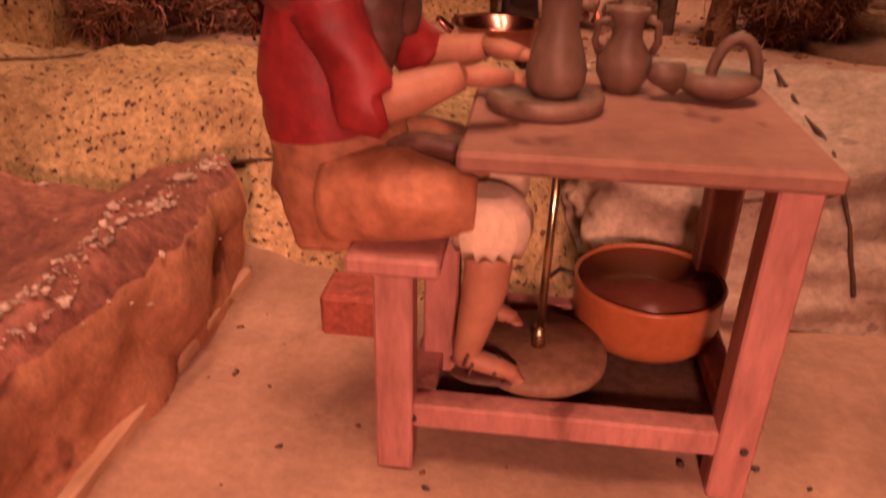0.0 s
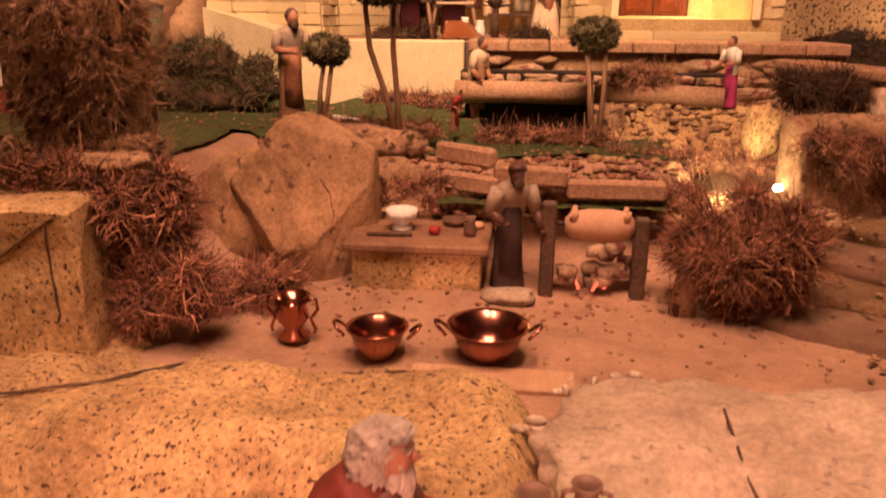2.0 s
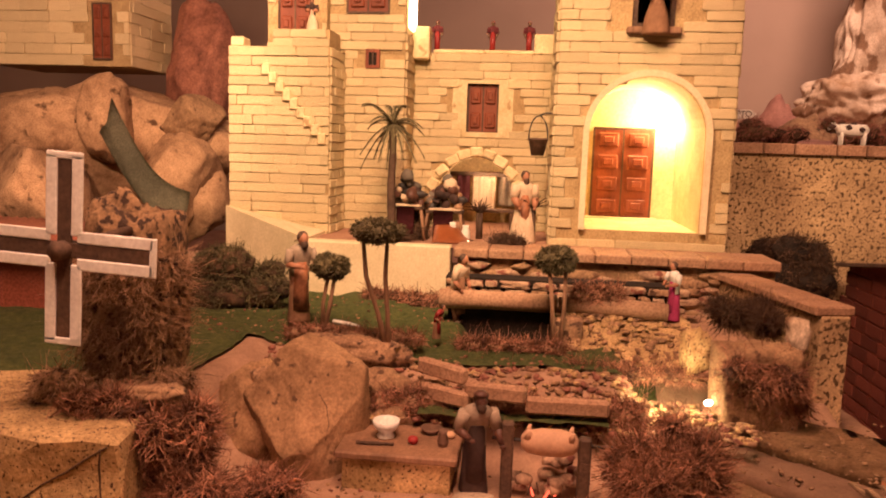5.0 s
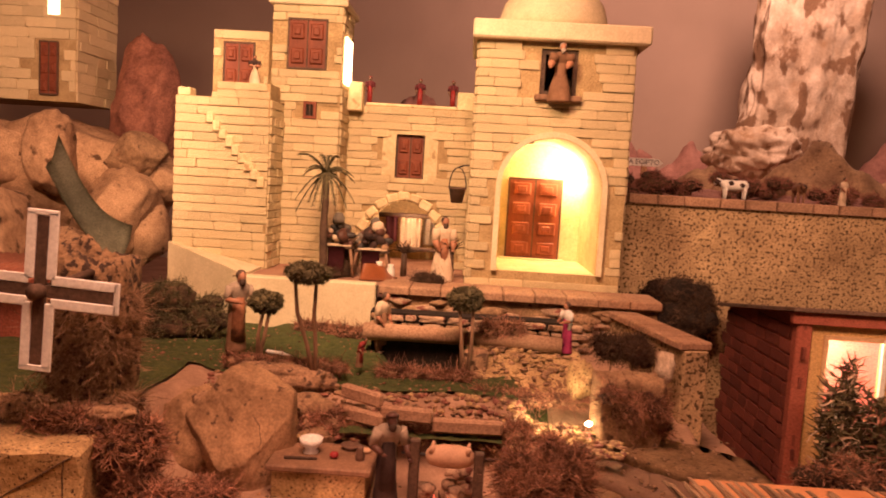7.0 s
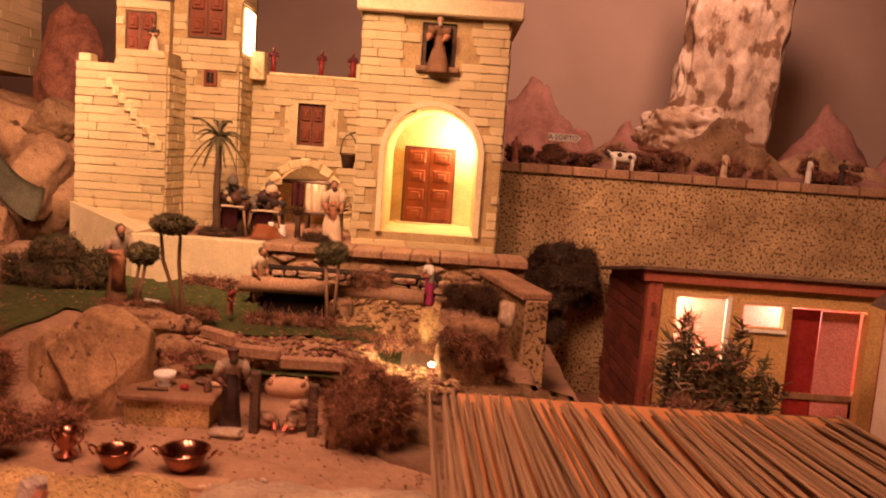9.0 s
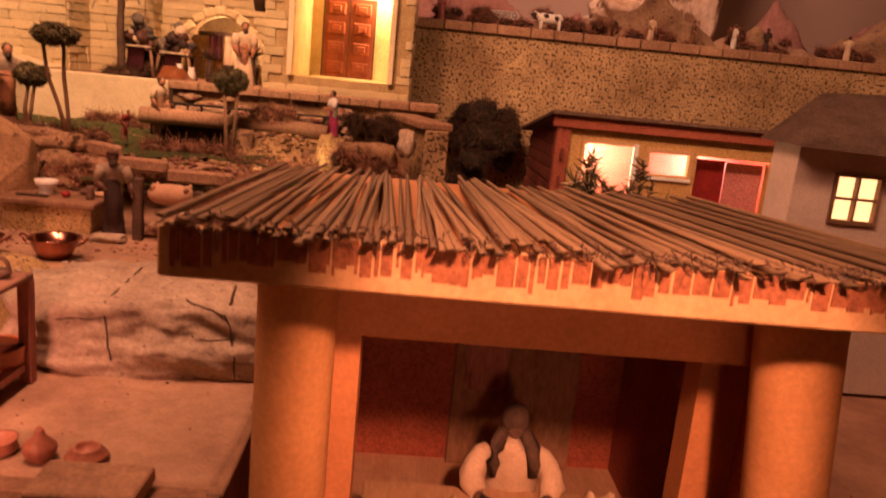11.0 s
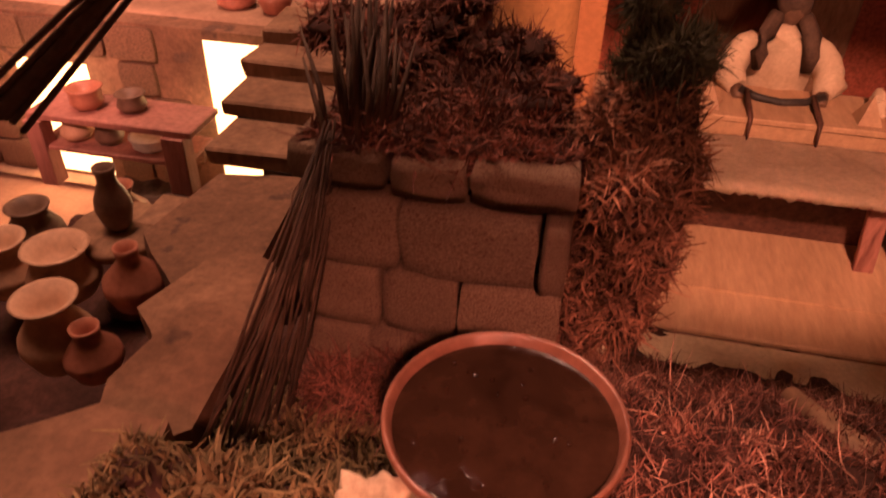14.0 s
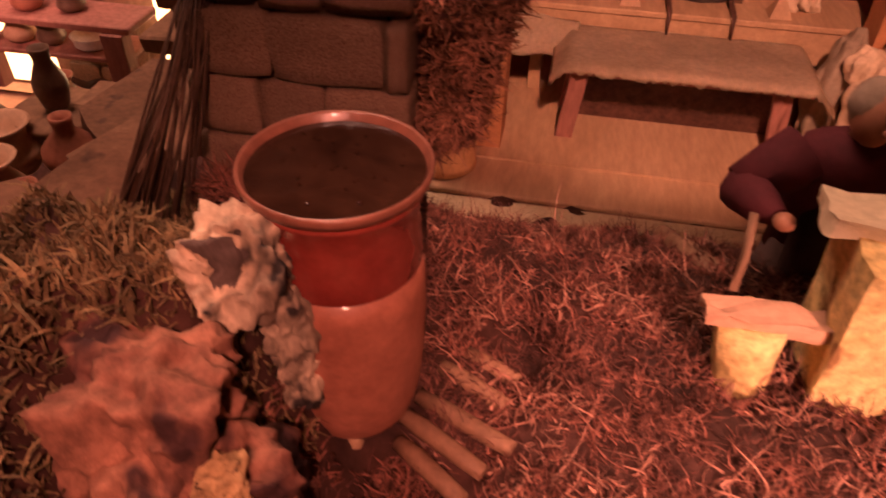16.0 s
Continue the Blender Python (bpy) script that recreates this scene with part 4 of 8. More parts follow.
add_box(bm, -4.5, -1.93, 3.70, 5.1, 1.2, 2.50, 0.03)
bmesh.ops.subdivide_edges(bm, edges=[e for e in bm.edges if e.calc_length() > 0.4], cuts=9, use_grid_fill=True)
for v in bm.verts:
    v.co += Vector((0.04, 0.05, 0.04)) * noise.fractal(v.co * 2.1, 1.0, 2.0, 4)
    v.co.x -= 0.16 * (v.co.y - 3.70) * ease(-2.3, -1.95, v.co.x)
block_tree = BVHTree.FromBMesh(bm)
solo("cork_block", bm, M_speck, "speckled ochre block of cork with flat cut sides", "rock", at=(-3.2, 4.4, 1.9))
bm = bmesh.new()
add_facets(bm, (-1.14, 5.72, 1.98), (0.64, 0.46, 0.74), 23, 6, 15, 0.025, 6)
for v in bm.verts:
    q = v.co * 2.6 + Vector((3.1, 0.4, 1.7))
    n = (v.co - Vector((-1.14, 5.72, 1.98))).normalized()
    v.co += n * (0.035 * noise.fractal(Vector((q.x, q.y, q.z * 0.4)), 1.0, 2.0, 4) + 0.006 * noise.noise(q * 9))
    v.co.y += 0.10 * (v.co.z - 1.9)
facet_boulder((-1.78, 5.85, 1.95), (0.42, 0.36, 0.52), 27, M_paper_rock, "brown broken boulder in the bank", 20, 5, 14, rough=0.05)
crumple_tree = BVHTree.FromBMesh(bm)
solo("crumpled_boulder", bm, M_paper_rock, "squarish brown boulder with sharp creases beside the table", "rock", at=(-1.16, 5.78, 1.98), smooth=True)
boulder((-0.95, 6.75, 2.38), (0.68, 0.18, 0.18), 8, M_cork, "long piece of cork bark at the lawn edge", -6, 0.7, 0.3)
# rocks behind the left
for i, (at, size) in enumerate((((-6.5, 11.5, 4.5), (2.0, 1.2, 1.4)), ((-5.0, 11.0, 3.6), (0.8, 0.8, 0.9)), ((-4.7, 11.6, 4.6), (0.6, 0.6, 0.5)), ((-8.5, 11.0, 3.5), (1.6, 1.2, 1.5)), ((-5.6, 10.4, 2.8), (1.0, 0.8, 1.0)))):
    facet_boulder((1.2 + (at[0] - 1.2) * 1.33, -1.6 + (at[1] + 1.6) * 1.33, 4.75 + (at[2] - 4.75) * 1.33), [q * 1.33 for q in size], 30 + i, M_back_rock, "large sandstone boulder piled at the back", 20 * i)

# Lays a thin tube over the rock; the dark ones stand in for cracks.
def crack(name, label, pts, r, mat, cat="root"):
    bm = bmesh.new()
    q = [Vector(p) for p in pts]
    fine = []
    for a, b in zip(q, q[1:]):
        for k in range(5):
            fine.append(a.lerp(b, k / 5) + Vector((0.012, 0.012, 0.01)) * noise.noise((a.lerp(b, k / 5)) * 9))
    fine.append(q[-1])
    add_tube(bm, fine, [r * (0.6 + 0.5 * abs(noise.noise(p * 5))) for p in fine], 6)
    return solo(name, bm, mat, label, cat)
crack("dry_root", "thin dark tube that draws a crevice on the speckled rock", [(x, y, left_rock(x, y) + 0.005) for x, y in ((-1.15, 2.35), (-0.95, 2.55), (-0.6, 2.66), (-0.3, 2.62), (-0.05, 2.45), (0.1, 2.35))], 0.014, M_wood_dark)
crack("dry_root", "thin dark tube that draws a crevice on the speckled rock", [(x, y, left_rock(x, y) + 0.005) for x, y in ((-2.2, 3.1), (-1.7, 3.3), (-1.3, 3.6), (-1.1, 3.75))], 0.012, M_wood_dark)
crack("dry_root", "brown root along the rock crest", [(x, y, left_rock(x, y) + 0.005) for x, y in ((-0.4, 3.75), (0.05, 3.6), (0.4, 3.45), (0.75, 3.3))], 0.016, M_cork)

def on_pale(pts):
    out = []
    for x, z in pts:
        hit = pale_tree.ray_cast(Vector((x, -3.0, z)), Vector((0, 1, 0)))[0]
        if hit is not None:
            out.append(hit + Vector((0, -0.004, 0)))
    return out
# cracks of the brown boulder and the cork block, drawn with dark tubes
for tree, y0, pts, r in ((crumple_tree, 4.0, ((-1.0, 2.3), (-0.92, 2.18), (-0.88, 2.02), (-0.9, 1.88)), 0.006),
                         (block_tree, 3.0, ((-2.75, 1.95), (-2.55, 2.10), (-2.35, 2.22), (-2.15, 2.36), (-2.02, 2.44)), 0.012),
                         (block_tree, 3.0, ((-2.08, 2.42), (-2.10, 2.2), (-2.07, 2.0), (-2.09, 1.8)), 0.011)):
    q = [tree.ray_cast(Vector((x, y0, z)), Vector((0, 1, 0)))[0] for x, z in pts]
    q = [p + Vector((0, -0.003, 0)) for p in q if p is not None]
    if len(q) > 2:
        crack("dry_root", "thin dark tube that draws a crack in the rock", q, r, M_wood_dark)
# cracks of the pale boulder, drawn with dark tubes
for pts, r in ((((2.50, 1.75), (2.55, 1.66), (2.60, 1.55), (2.62, 1.45), (2.66, 1.35), (2.65, 1.22), (2.66, 1.16)), 0.014), (((1.60, 1.76), (1.59, 1.68), (1.62, 1.58), (1.65, 1.48), (1.67, 1.36), (1.70, 1.26)), 0.010), (((1.28, 1.56), (1.38, 1.58), (1.5, 1.56), (1.60, 1.58)), 0.010), (((2.1, 1.72), (2.25, 1.70), (2.4, 1.68), (2.55, 1.66)), 0.012), (((2.28, 1.46), (2.42, 1.45), (2.6, 1.47)), 0.010)):
    q = on_pale(pts)
    if len(q) > 2:
        crack("dry_root", "thin dark tube that draws a crack on the pale boulder", q, r, M_wood_dark)

# ---- figures, plants and moss ----
def figure(name, label, at, h, yaw, mats, arms, lean=0.0, head_tilt=0.0, beard=True, hat=None, skirt=1.0, group="figures", legs=False, puff=1.0):
    """A painted clay figure as one mesh. mats: lower cloth, upper cloth, skin, hair, apron. Faces -y before yaw."""
    bm = bmesh.new()
    if legs:
        for s in (-1, 1):
            add_tube(bm, [(s * 0.055, 0.02 * s, 0.03), (s * 0.055, 0.01, 0.25), (s * 0.05, 0, 0.5)], [0.035, 0.045, 0.06], 8, 0)
            add_blob(bm, (s * 0.055, -0.03 + 0.02 * s, 0.02), (0.035, 0.065, 0.022), 2, 0.05, 1, 3)
    else:
        add_tube(bm, [(0, 0, 0.0), (0, 0, 0.03), (0, 0.0, 0.25), (0, 0, 0.5)], [0.135 * skirt, 0.14 * skirt, 0.115 * skirt, 0.10], 14, 0, True, (1, 0.8))
    add_tube(bm, [(0, 0, 0.46), (0, 0, 0.58), (0, -0.01 - lean * 0.5, 0.72), (0, -0.02 - lean, 0.80), (0, -0.02 - lean, 0.845)], [0.10, 0.095, 0.115, 0.115, 0.05], 14, 1, True, (1.08, 0.72))
    # apron
    add_tube(bm, [(0, -0.045, 0.14), (0, -0.035, 0.40), (0, -0.03 - lean * 0.4, 0.66)], [0.09, 0.085, 0.07], 10, 4, True, (1, 0.85))
    hx = Vector((0, -0.045 - lean - head_tilt, 0.905))
    add_tube(bm, [(0, -0.02 - lean, 0.82), hx], [0.035, 0.03], 8, 2)
    add_blob(bm, hx, (0.052, 0.06, 0.072), 3, 0.04, 3, 2)
    add_blob(bm, hx + Vector((0, -0.058, -0.008)), (0.011, 0.016, 0.014), 1, 0.0, 3, 2)
    add_blob(bm, hx + Vector((0, 0.018, 0.02)), (0.06, 0.06, 0.066), 3, 0.12, 5, 3, 4.0)
    if beard:
        add_blob(bm, hx + Vector((0, -0.035, -0.055)), (0.04, 0.034, 0.055), 2, 0.15, 9, 3, 4.0)
    if hat is not None:
        add_tube(bm, [hx + Vector((0, 0.01, 0.035)), hx + Vector((0, 0.012, 0.062)), hx + Vector((0, 0.015, 0.085))], [0.068, 0.064, 0.03], 12, hat)
    for s, (elbow, wrist) in zip((-1, 1), arms):
        sh = Vector((s * 0.115, -0.02 - lean, 0.79))
        e, w = Vector(elbow), Vector(wrist)
        add_tube(bm, [sh, (sh + e) / 2, e], [0.048 * puff, 0.045 * puff, 0.038 * puff], 10, 1)
        add_tube(bm, [e, (e + w) / 2, w], [0.037 * puff, 0.032 * puff, 0.022], 10, 1 if name.endswith("sleeved") else 2)
        add_blob(bm, w + (w - e).normalized() * 0.02, (0.025, 0.025, 0.022), 2, 0.1, 4, 2)
    m = Matrix.Translation(at) @ Matrix.Rotation(radians(yaw), 4, "Z") @ Matrix.Diagonal((h, h, h, 1))
    for v in bm.verts:
        v.co = m @ v.co
    return solo(name, bm, list(mats), label, "figurine", group, at=at)

DOWN = (((-0.15, -0.05, 0.62), (-0.11, -0.14, 0.50)), ((0.15, -0.05, 0.62), (0.11, -0.14, 0.50)))
FWD = (((-0.16, -0.07, 0.64), (-0.05, -0.20, 0.62)), ((0.16, -0.07, 0.64), (0.05, -0.20, 0.60)))

def moss(name, label, lumps, n, length, width, mats, seed, core=None, droop=0.3, category="moss", spread=1.1, kind="stuff"):
    """A tangle of strands over lumpy cores. lumps: (centre, radii)."""
    rng = random.Random(seed)
    bm = bmesh.new()
    for i, (c, r) in enumerate(lumps if kind else ()):
        add_blob(bm, c, [q * 0.80 for q in r], 3, 0.35, seed + i, 1, 2.2)
    tot = sum(r[0] * r[1] + r[1] * r[2] + r[0] * r[2] for c, r in lumps)
    for c, r in lumps:
        k = int(2.2 * n * (r[0] * r[1] + r[1] * r[2] + r[0] * r[2]) / tot)
        for _ in range(k):
            d = Vector((rng.gauss(0, 1), rng.gauss(0, 1), rng.gauss(0, 1))).normalized()
            if d.z < -0.6:
                d.z = -d.z
            q = Vector((d.x * r[0], d.y * r[1], d.z * r[2]))
            kk = 0.82 + 0.3 * noise.noise(d * 2.0 + Vector((seed, 0, 0))) + 0.25 * noise.noise(q * 7 + Vector((seed, 2, 0))) + rng.uniform(-0.12, 0.06)
            p = Vector(c) + q * kk
            w = d * 0.7 + Vector((rng.gauss(0, spread), rng.gauss(0, spread), rng.gauss(0, spread) - droop))
            add_blade(bm, p, w, length * rng.uniform(0.4, 1.25), width * rng.uniform(0.45, 0.95), rng.uniform(-1.6, 1.6), rng, 0, 3)
    if kind:
        return solo(name, bm, list(mats), label, category, kind=kind)
    t = thing(name, lumps[0][0], label, category)
    # filler lumps close the gaps; their dark colour stands in for inner shade
    cb = bmesh.new()
    for i, (c, r) in enumerate(lumps):
        add_blob(cb, c, [q * 0.80 for q in r], 3, 0.35, seed + i, 0, 2.2)
    part("core", cb, mats[1], t, "dark filler core behind the foliage")
    part("foliage", bm, list(mats), t)
    return t

def clumps(c, r, n, seed, small=0.34):
    """Many small lumps that together fill an ellipsoid with an uneven outline."""
    rng = random.Random(seed)
    out = []
    for _ in range(n):
        d = Vector((rng.gauss(0, 1), rng.gauss(0, 1), rng.gauss(0, 1))).normalized() * rng.uniform(0.25, 0.85)
        k = small * rng.uniform(0.7, 1.35)
        out.append(((c[0] + d.x * r[0], c[1] + d.y * r[1], c[2] + d.z * r[2]), (r[0] * k, r[1] * k, r[2] * k)))
    return out

def topiary(at, crowns, trunks, seed, label):
    t = thing("clipped_tree", at, label, "tree", "clipped garden trees")
    rng = random.Random(seed)
    for pts in trunks:
        bm = bmesh.new()
        add_tube(bm, pts, [0.04] + [0.026] * (len(pts) - 2) + [0.022], 8)
        part("trunk", bm, M_wood, t)
    for c, r in crowns:
        bm = bmesh.new()
        add_blob(bm, c, [q * 0.8 for q in r], 3, 0.25, seed, 0)
        for _ in range(1500):
            d = Vector((rng.gauss(0, 1), rng.gauss(0, 1), rng.gauss(0, 1))).normalized()
            p = Vector(c) + Vector((d.x * r[0], d.y * r[1], d.z * r[2])) * (0.78 + 0.2 * noise.noise(d * 3 + Vector((seed, 1, 2))))
            add_blade(bm, p, d + Vector((rng.gauss(0, 0.5), rng.gauss(0, 0.5), rng.gauss(0, 0.5))), rng.uniform(0.025, 0.06), 0.011, 0.2, rng, 0, 1)
        part("crown", bm, M_topiary, t)
    return t

topiary((-0.56, 6.7, 2.4), [((-0.68, 6.6, 3.75), (0.33, 0.26, 0.14))],
        [[(-0.56, 6.7, 2.35), (-0.57, 6.68, 2.8), (-0.60, 6.65, 3.25), (-0.58, 6.62, 3.66)], [(-0.56, 6.7, 2.35), (-0.68, 6.68, 2.85), (-0.81, 6.65, 3.25), (-0.84, 6.62, 3.64)]], 41, "two-stemmed clipped tree with a flat dark crown")
topiary((-1.52, 7.5, 2.38), [((-1.44, 7.55, 3.19), (0.26, 0.22, 0.17))],
        [[(-1.52, 7.5, 2.36), (-1.52, 7.5, 2.75), (-1.46, 7.5, 3.08)], [(-1.52, 7.5, 2.36), (-1.44, 7.5, 2.7), (-1.38, 7.5, 3.08)]], 42, "small clipped tree with a round dark crown")
topiary((1.28, 7.6, 2.3), [((1.25, 7.8, 3.36), (0.28, 0.25, 0.19))],
        [[(1.26, 7.62, 2.3), (1.22, 7.66, 2.8), (1.17, 7.75, 3.25)], [(1.32, 7.6, 2.3), (1.36, 7.66, 2.8), (1.36, 7.75, 3.25)]], 43, "slender two-stemmed clipped tree beside the trough")

# palm before the palace
palm = thing("palm_tree", (-1.22, 10.2, 3.2), "tall model palm with a slim dark trunk", "tree")
bm = bmesh.new()
pts = [(-1.22 + 0.01 * math.sin(k), 10.2, 3.2 + 1.75 * k / 10) for k in range(11)]
add_tube(bm, pts, [0.07 - 0.025 * k / 10 + (0.008 if k % 2 else 0) for k in range(11)], 10)
part("trunk", bm, M_wood_dark, palm)
rng = random.Random(8)
for k in range(22):
    a = 2 * math.pi * k / 22 * 2.618
    tip = rng.uniform(-0.35, 0.5) if k > 5 else 0.7
    bm = bmesh.new()
    rib = []
    for j in range(7):
        u = j / 6
        r = 0.50 * u
        rib.append(Vector((-1.22 + r * math.cos(a) * (0.4 if k < 4 else 1), 10.2 + r * math.sin(a) * (0.4 if k < 4 else 1), 4.98 + tip * u - 0.42 * u * u)))
    add_tube(bm, rib, [0.014, 0.012, 0.01, 0.009, 0.008, 0.006, 0.003], 5)
    for j in range(1, 7):
        for s in (-1, 1):
            d = (rib[j] - rib[j - 1]).normalized()
            side = d.cross(Vector((0, 0, 1))).normalized() * s
            for q in range(3):
                add_blade(bm, rib[j - 1].lerp(rib[j], q / 3), d * 0.9 + side * 0.6 - Vector((0, 0, 0.35)), 0.13 * (1 - 0.08 * j), 0.009, 0.1, rng, 0, 1)
    part("frond", bm, M_topiary, palm)

# ---- garden: bushes, cliff with the mill, edges ----
moss("round_bush", "dense brown-green bush against the palace wall", clumps((-3.0, 8.5, 2.75), (0.85, 0.5, 0.6), 26, 3) + clumps((-3.75, 8.3, 2.6), (0.5, 0.4, 0.4), 8, 4), 6500, 0.09, 0.011, (M_topiary, M_bush), 3, category="bush", kind="")
moss("low_shrubs", "low brown shrubs at the foot of the plaster wall", [((-1.25 + 0.3 * k, 9.3 - 0.05 * k, 2.45), (0.22, 0.15, 0.16)) for k in range(5)], 1600, 0.10, 0.012, (M_moss, M_bush), 5, category="shrub")
moss("dark_round_bush", "large dark round bush beside the tower", clumps((5.5, 12.4, 2.55), (1.0, 0.5, 0.9), 30, 6) + clumps((5.15, 12.4, 1.7), (0.6, 0.4, 0.8), 14, 7), 11000, 0.10, 0.012, (M_bush, M_shade_black), 6, category="bush", kind="")

bm = bmesh.new()
add_rock(bm, (-2.42, 4.85, 3.05), (0.44, 0.4, 1.22), 5, 12, 0, 0.55, 0.18, 8)
solo("mill_tower", bm, M_cliff, "rough brown mill tower grown with dry grass", "tower", smooth=True)
moss("mill_moss", "dry red moss hanging on the mill tower", clumps((-2.08, 4.7, 3.3), (0.14, 0.25, 0.75), 12, 7, 0.4) + clumps((-2.2, 4.55, 2.65), (0.4, 0.22, 0.25), 8, 8, 0.4) + clumps((-2.45, 4.5, 3.2), (0.4, 0.12, 0.9), 18, 9, 0.3) + clumps((-2.7, 4.4, 2.6), (0.38, 0.22, 0.2), 6, 10, 0.4), 6500, 0.16, 0.009, (M_cork, M_cliff), 7, droop=1.4, spread=0.6)
# mill sails
mill = thing("windmill_sails", (-2.32, 3.74, 3.85), "black-and-white four-armed windmill sails at rest", "windmill")
hub = Vector((-2.32, 3.74, 3.85))
MS = 0.72
def sail_m(k):
    return Matrix.Translation(hub) @ Matrix.Rotation(radians(3 + 90 * k), 4, "Y") @ Matrix.Scale(MS, 4)
bm = lathe((0, 0, 0), [(0.0, -0.1), (0.06, -0.08), (0.07, 0.1), (0.0, 0.12)], 12)
bmesh.ops.transform(bm, verts=bm.verts, matrix=Matrix.Translation(hub) @ Matrix.Rotation(radians(90), 4, "X"))
part("hub", bm, M_wood_dark, mill)
for k in range(4):
    bm = bmesh.new()
    add_box(bm, -0.072, 0.072, -0.02, 0.02, 0.05, 0.88, 0.008, sail_m(k))
    spar = part("spar", bm, M_wood_dark, mill, "black wooden sail arm")
    for x0, x1, z0, z1 in ((-0.19, -0.075, 0.14, 0.92), (0.075, 0.19, 0.14, 0.92), (-0.19, 0.19, 0.88, 0.95)):
        bm = bmesh.new()
        add_box(bm, x0, x1, -0.03, 0.0, z0, z1, 0.01, sail_m(k))
        part("board", bm, M_paint_white, spar, "chipped white sail board")
bm = bmesh.new()
add_tube(bm, [hub, hub + Vector((0.0, 0.9, 0.05))], [0.04, 0.04], 8)
part("shaft", bm, M_wood_dark, mill)

# cork and rubble along the lawn edge
rng = random.Random(21)
moss("red_scrub", "tangled red-brown dry moss over the cork block", clumps((-1.72, 4.2, 2.05), (0.42, 0.36, 0.60), 26, 31, 0.3) + clumps((-1.35, 4.75, 1.66), (0.4, 0.3, 0.22), 9, 32) + clumps((-2.25, 4.2, 2.55), (0.42, 0.25, 0.16), 9, 33), 7500, 0.12, 0.012, (M_moss, M_gap_shade), 31, droop=0.5)
boulder((-2.15, 4.35, 2.63), (0.45, 0.16, 0.08), 61, M_cork, "flat piece of cork on the moss", 4, 0.7, 0.3, 3)
for i, (at, size) in enumerate((((-1.45, 5.95, 2.15), (0.45, 0.3, 0.3)), ((-0.55, 6.35, 2.1), (0.3, 0.2, 0.22)), ((0.0, 6.3, 2.05), (0.28, 0.2, 0.2)), ((-0.3, 6.2, 1.85), (0.4, 0.2, 0.25)), ((0.6, 6.5, 2.1), (0.35, 0.2, 0.16)), ((1.3, 6.4, 1.95), (0.4, 0.2, 0.2)), ((1.9, 6.6, 1.95), (0.35, 0.25, 0.2)))):
    boulder(at, size, 70 + i, (M_cork, M_brown_rock)[i % 2], "rough cork lump in the bank", 15 * i, 0.5, 0.35, 3)
moss("bank_moss", "dry moss and twigs on the bank behind the table", [((-0.5 + 0.35 * k, 6.15, 2.0 + 0.05 * math.sin(k * 2)), (0.22, 0.16, 0.16)) for k in range(8)], 2400, 0.12, 0.01, (M_moss, M_cork), 33)
moss("lawn_edge_moss", "dry moss tufts along the lawn edge", [((-1.75 + 0.2 * k, 7.15, 2.45), (0.14, 0.1, 0.1)) for k in range(8)], 1100, 0.09, 0.009, (M_moss, M_cork), 34)

# plank border behind the fire
for i, (a, b, z) in enumerate((((-0.15, 6.35), (0.35, 6.0), 2.42), ((0.35, 6.0), (0.95, 5.92), 2.30), ((0.95, 5.95), (1.75, 5.98), 2.2), ((-0.1, 6.2), (0.4, 5.95), 2.2))):
    pb = thing("border_plank", ((a[0] + b[0]) / 2, (a[1] + b[1]) / 2, z - 0.1), "short clay-coloured border plank", "plank", "border planks")
    d = Vector((b[0] - a[0], b[1] - a[1], 0))
    m = Matrix.Translation((a[0], a[1], z)) @ Matrix.Rotation(math.atan2(d.y, d.x), 4, "Z")
    bm = bmesh.new()
    add_box(bm, 0, d.length, -0.06, 0.06, -0.09, 0.07, 0.025, m)
    part("plank", bm, M_coping, pb)
bm = bmesh.new()
add_sheet(bm, -0.1, 1.75, 5.85, 6.35, lambda x, y: 2.06 + rug(x, y, 6, 0.02), 0.08)
solo("lawn_strip", bm, M_grass, "narrow strip of green flock behind the fire", "grass", kind="stuff")

# long work table with crockery
tb = thing("work_table", (-0.2, 5.55, 1.5), "speckled clay work table with a thick top", "table")
part("top", box(-0.76, 0.36, 5.2, 5.98, 1.82, 1.89, 0.015), M_wood, tb)
part("body", box(-0.70, 0.30, 5.26, 5.92, 1.48, 1.82, 0.01), M_speck, tb)
def dish(name, label, at, prof, mat, n=20, cat="dish", handle=None, group=""):
    t = thing(name, at, label, cat, group)
    part("bowl" if cat == "dish" else "body", lathe(at, prof, n), mat, t, smooth=True)
    if handle:
        for pts, r in handle:
            bm = bmesh.new()
            add_tube(bm, [Vector(at) + Vector(p) for p in pts], r, 6)
            part("handle", bm, mat, t)
    return t
dish("footed_bowl", "white footed bowl on the work table", (-0.36, 5.62, 1.89), [(0.08, 0), (0.09, 0.02), (0.06, 0.05), (0.12, 0.11), (0.13, 0.17), (0.115, 0.17), (0.05, 0.07), (0, 0.06)], M_paint_white)
dish("small_jug", "small dark jug on the work table", (0.2, 5.5, 1.89), [(0.04, 0), (0.055, 0.05), (0.035, 0.12), (0.045, 0.16), (0.035, 0.16), (0, 0.1)], M_clay, cat="jug")
dish("clay_bowl", "brown clay bowl on the work table", (0.05, 5.8, 1.89), [(0.05, 0), (0.11, 0.06), (0.10, 0.06), (0, 0.02)], M_clay)
bm = bmesh.new()
add_blob(bm, (-0.08, 5.5, 1.93), (0.05, 0.05, 0.04), 3, 0.05)
solo("red_apple", bm, M_red_cloth, "small red fruit on the work table", "fruit")
bm = bmesh.new()
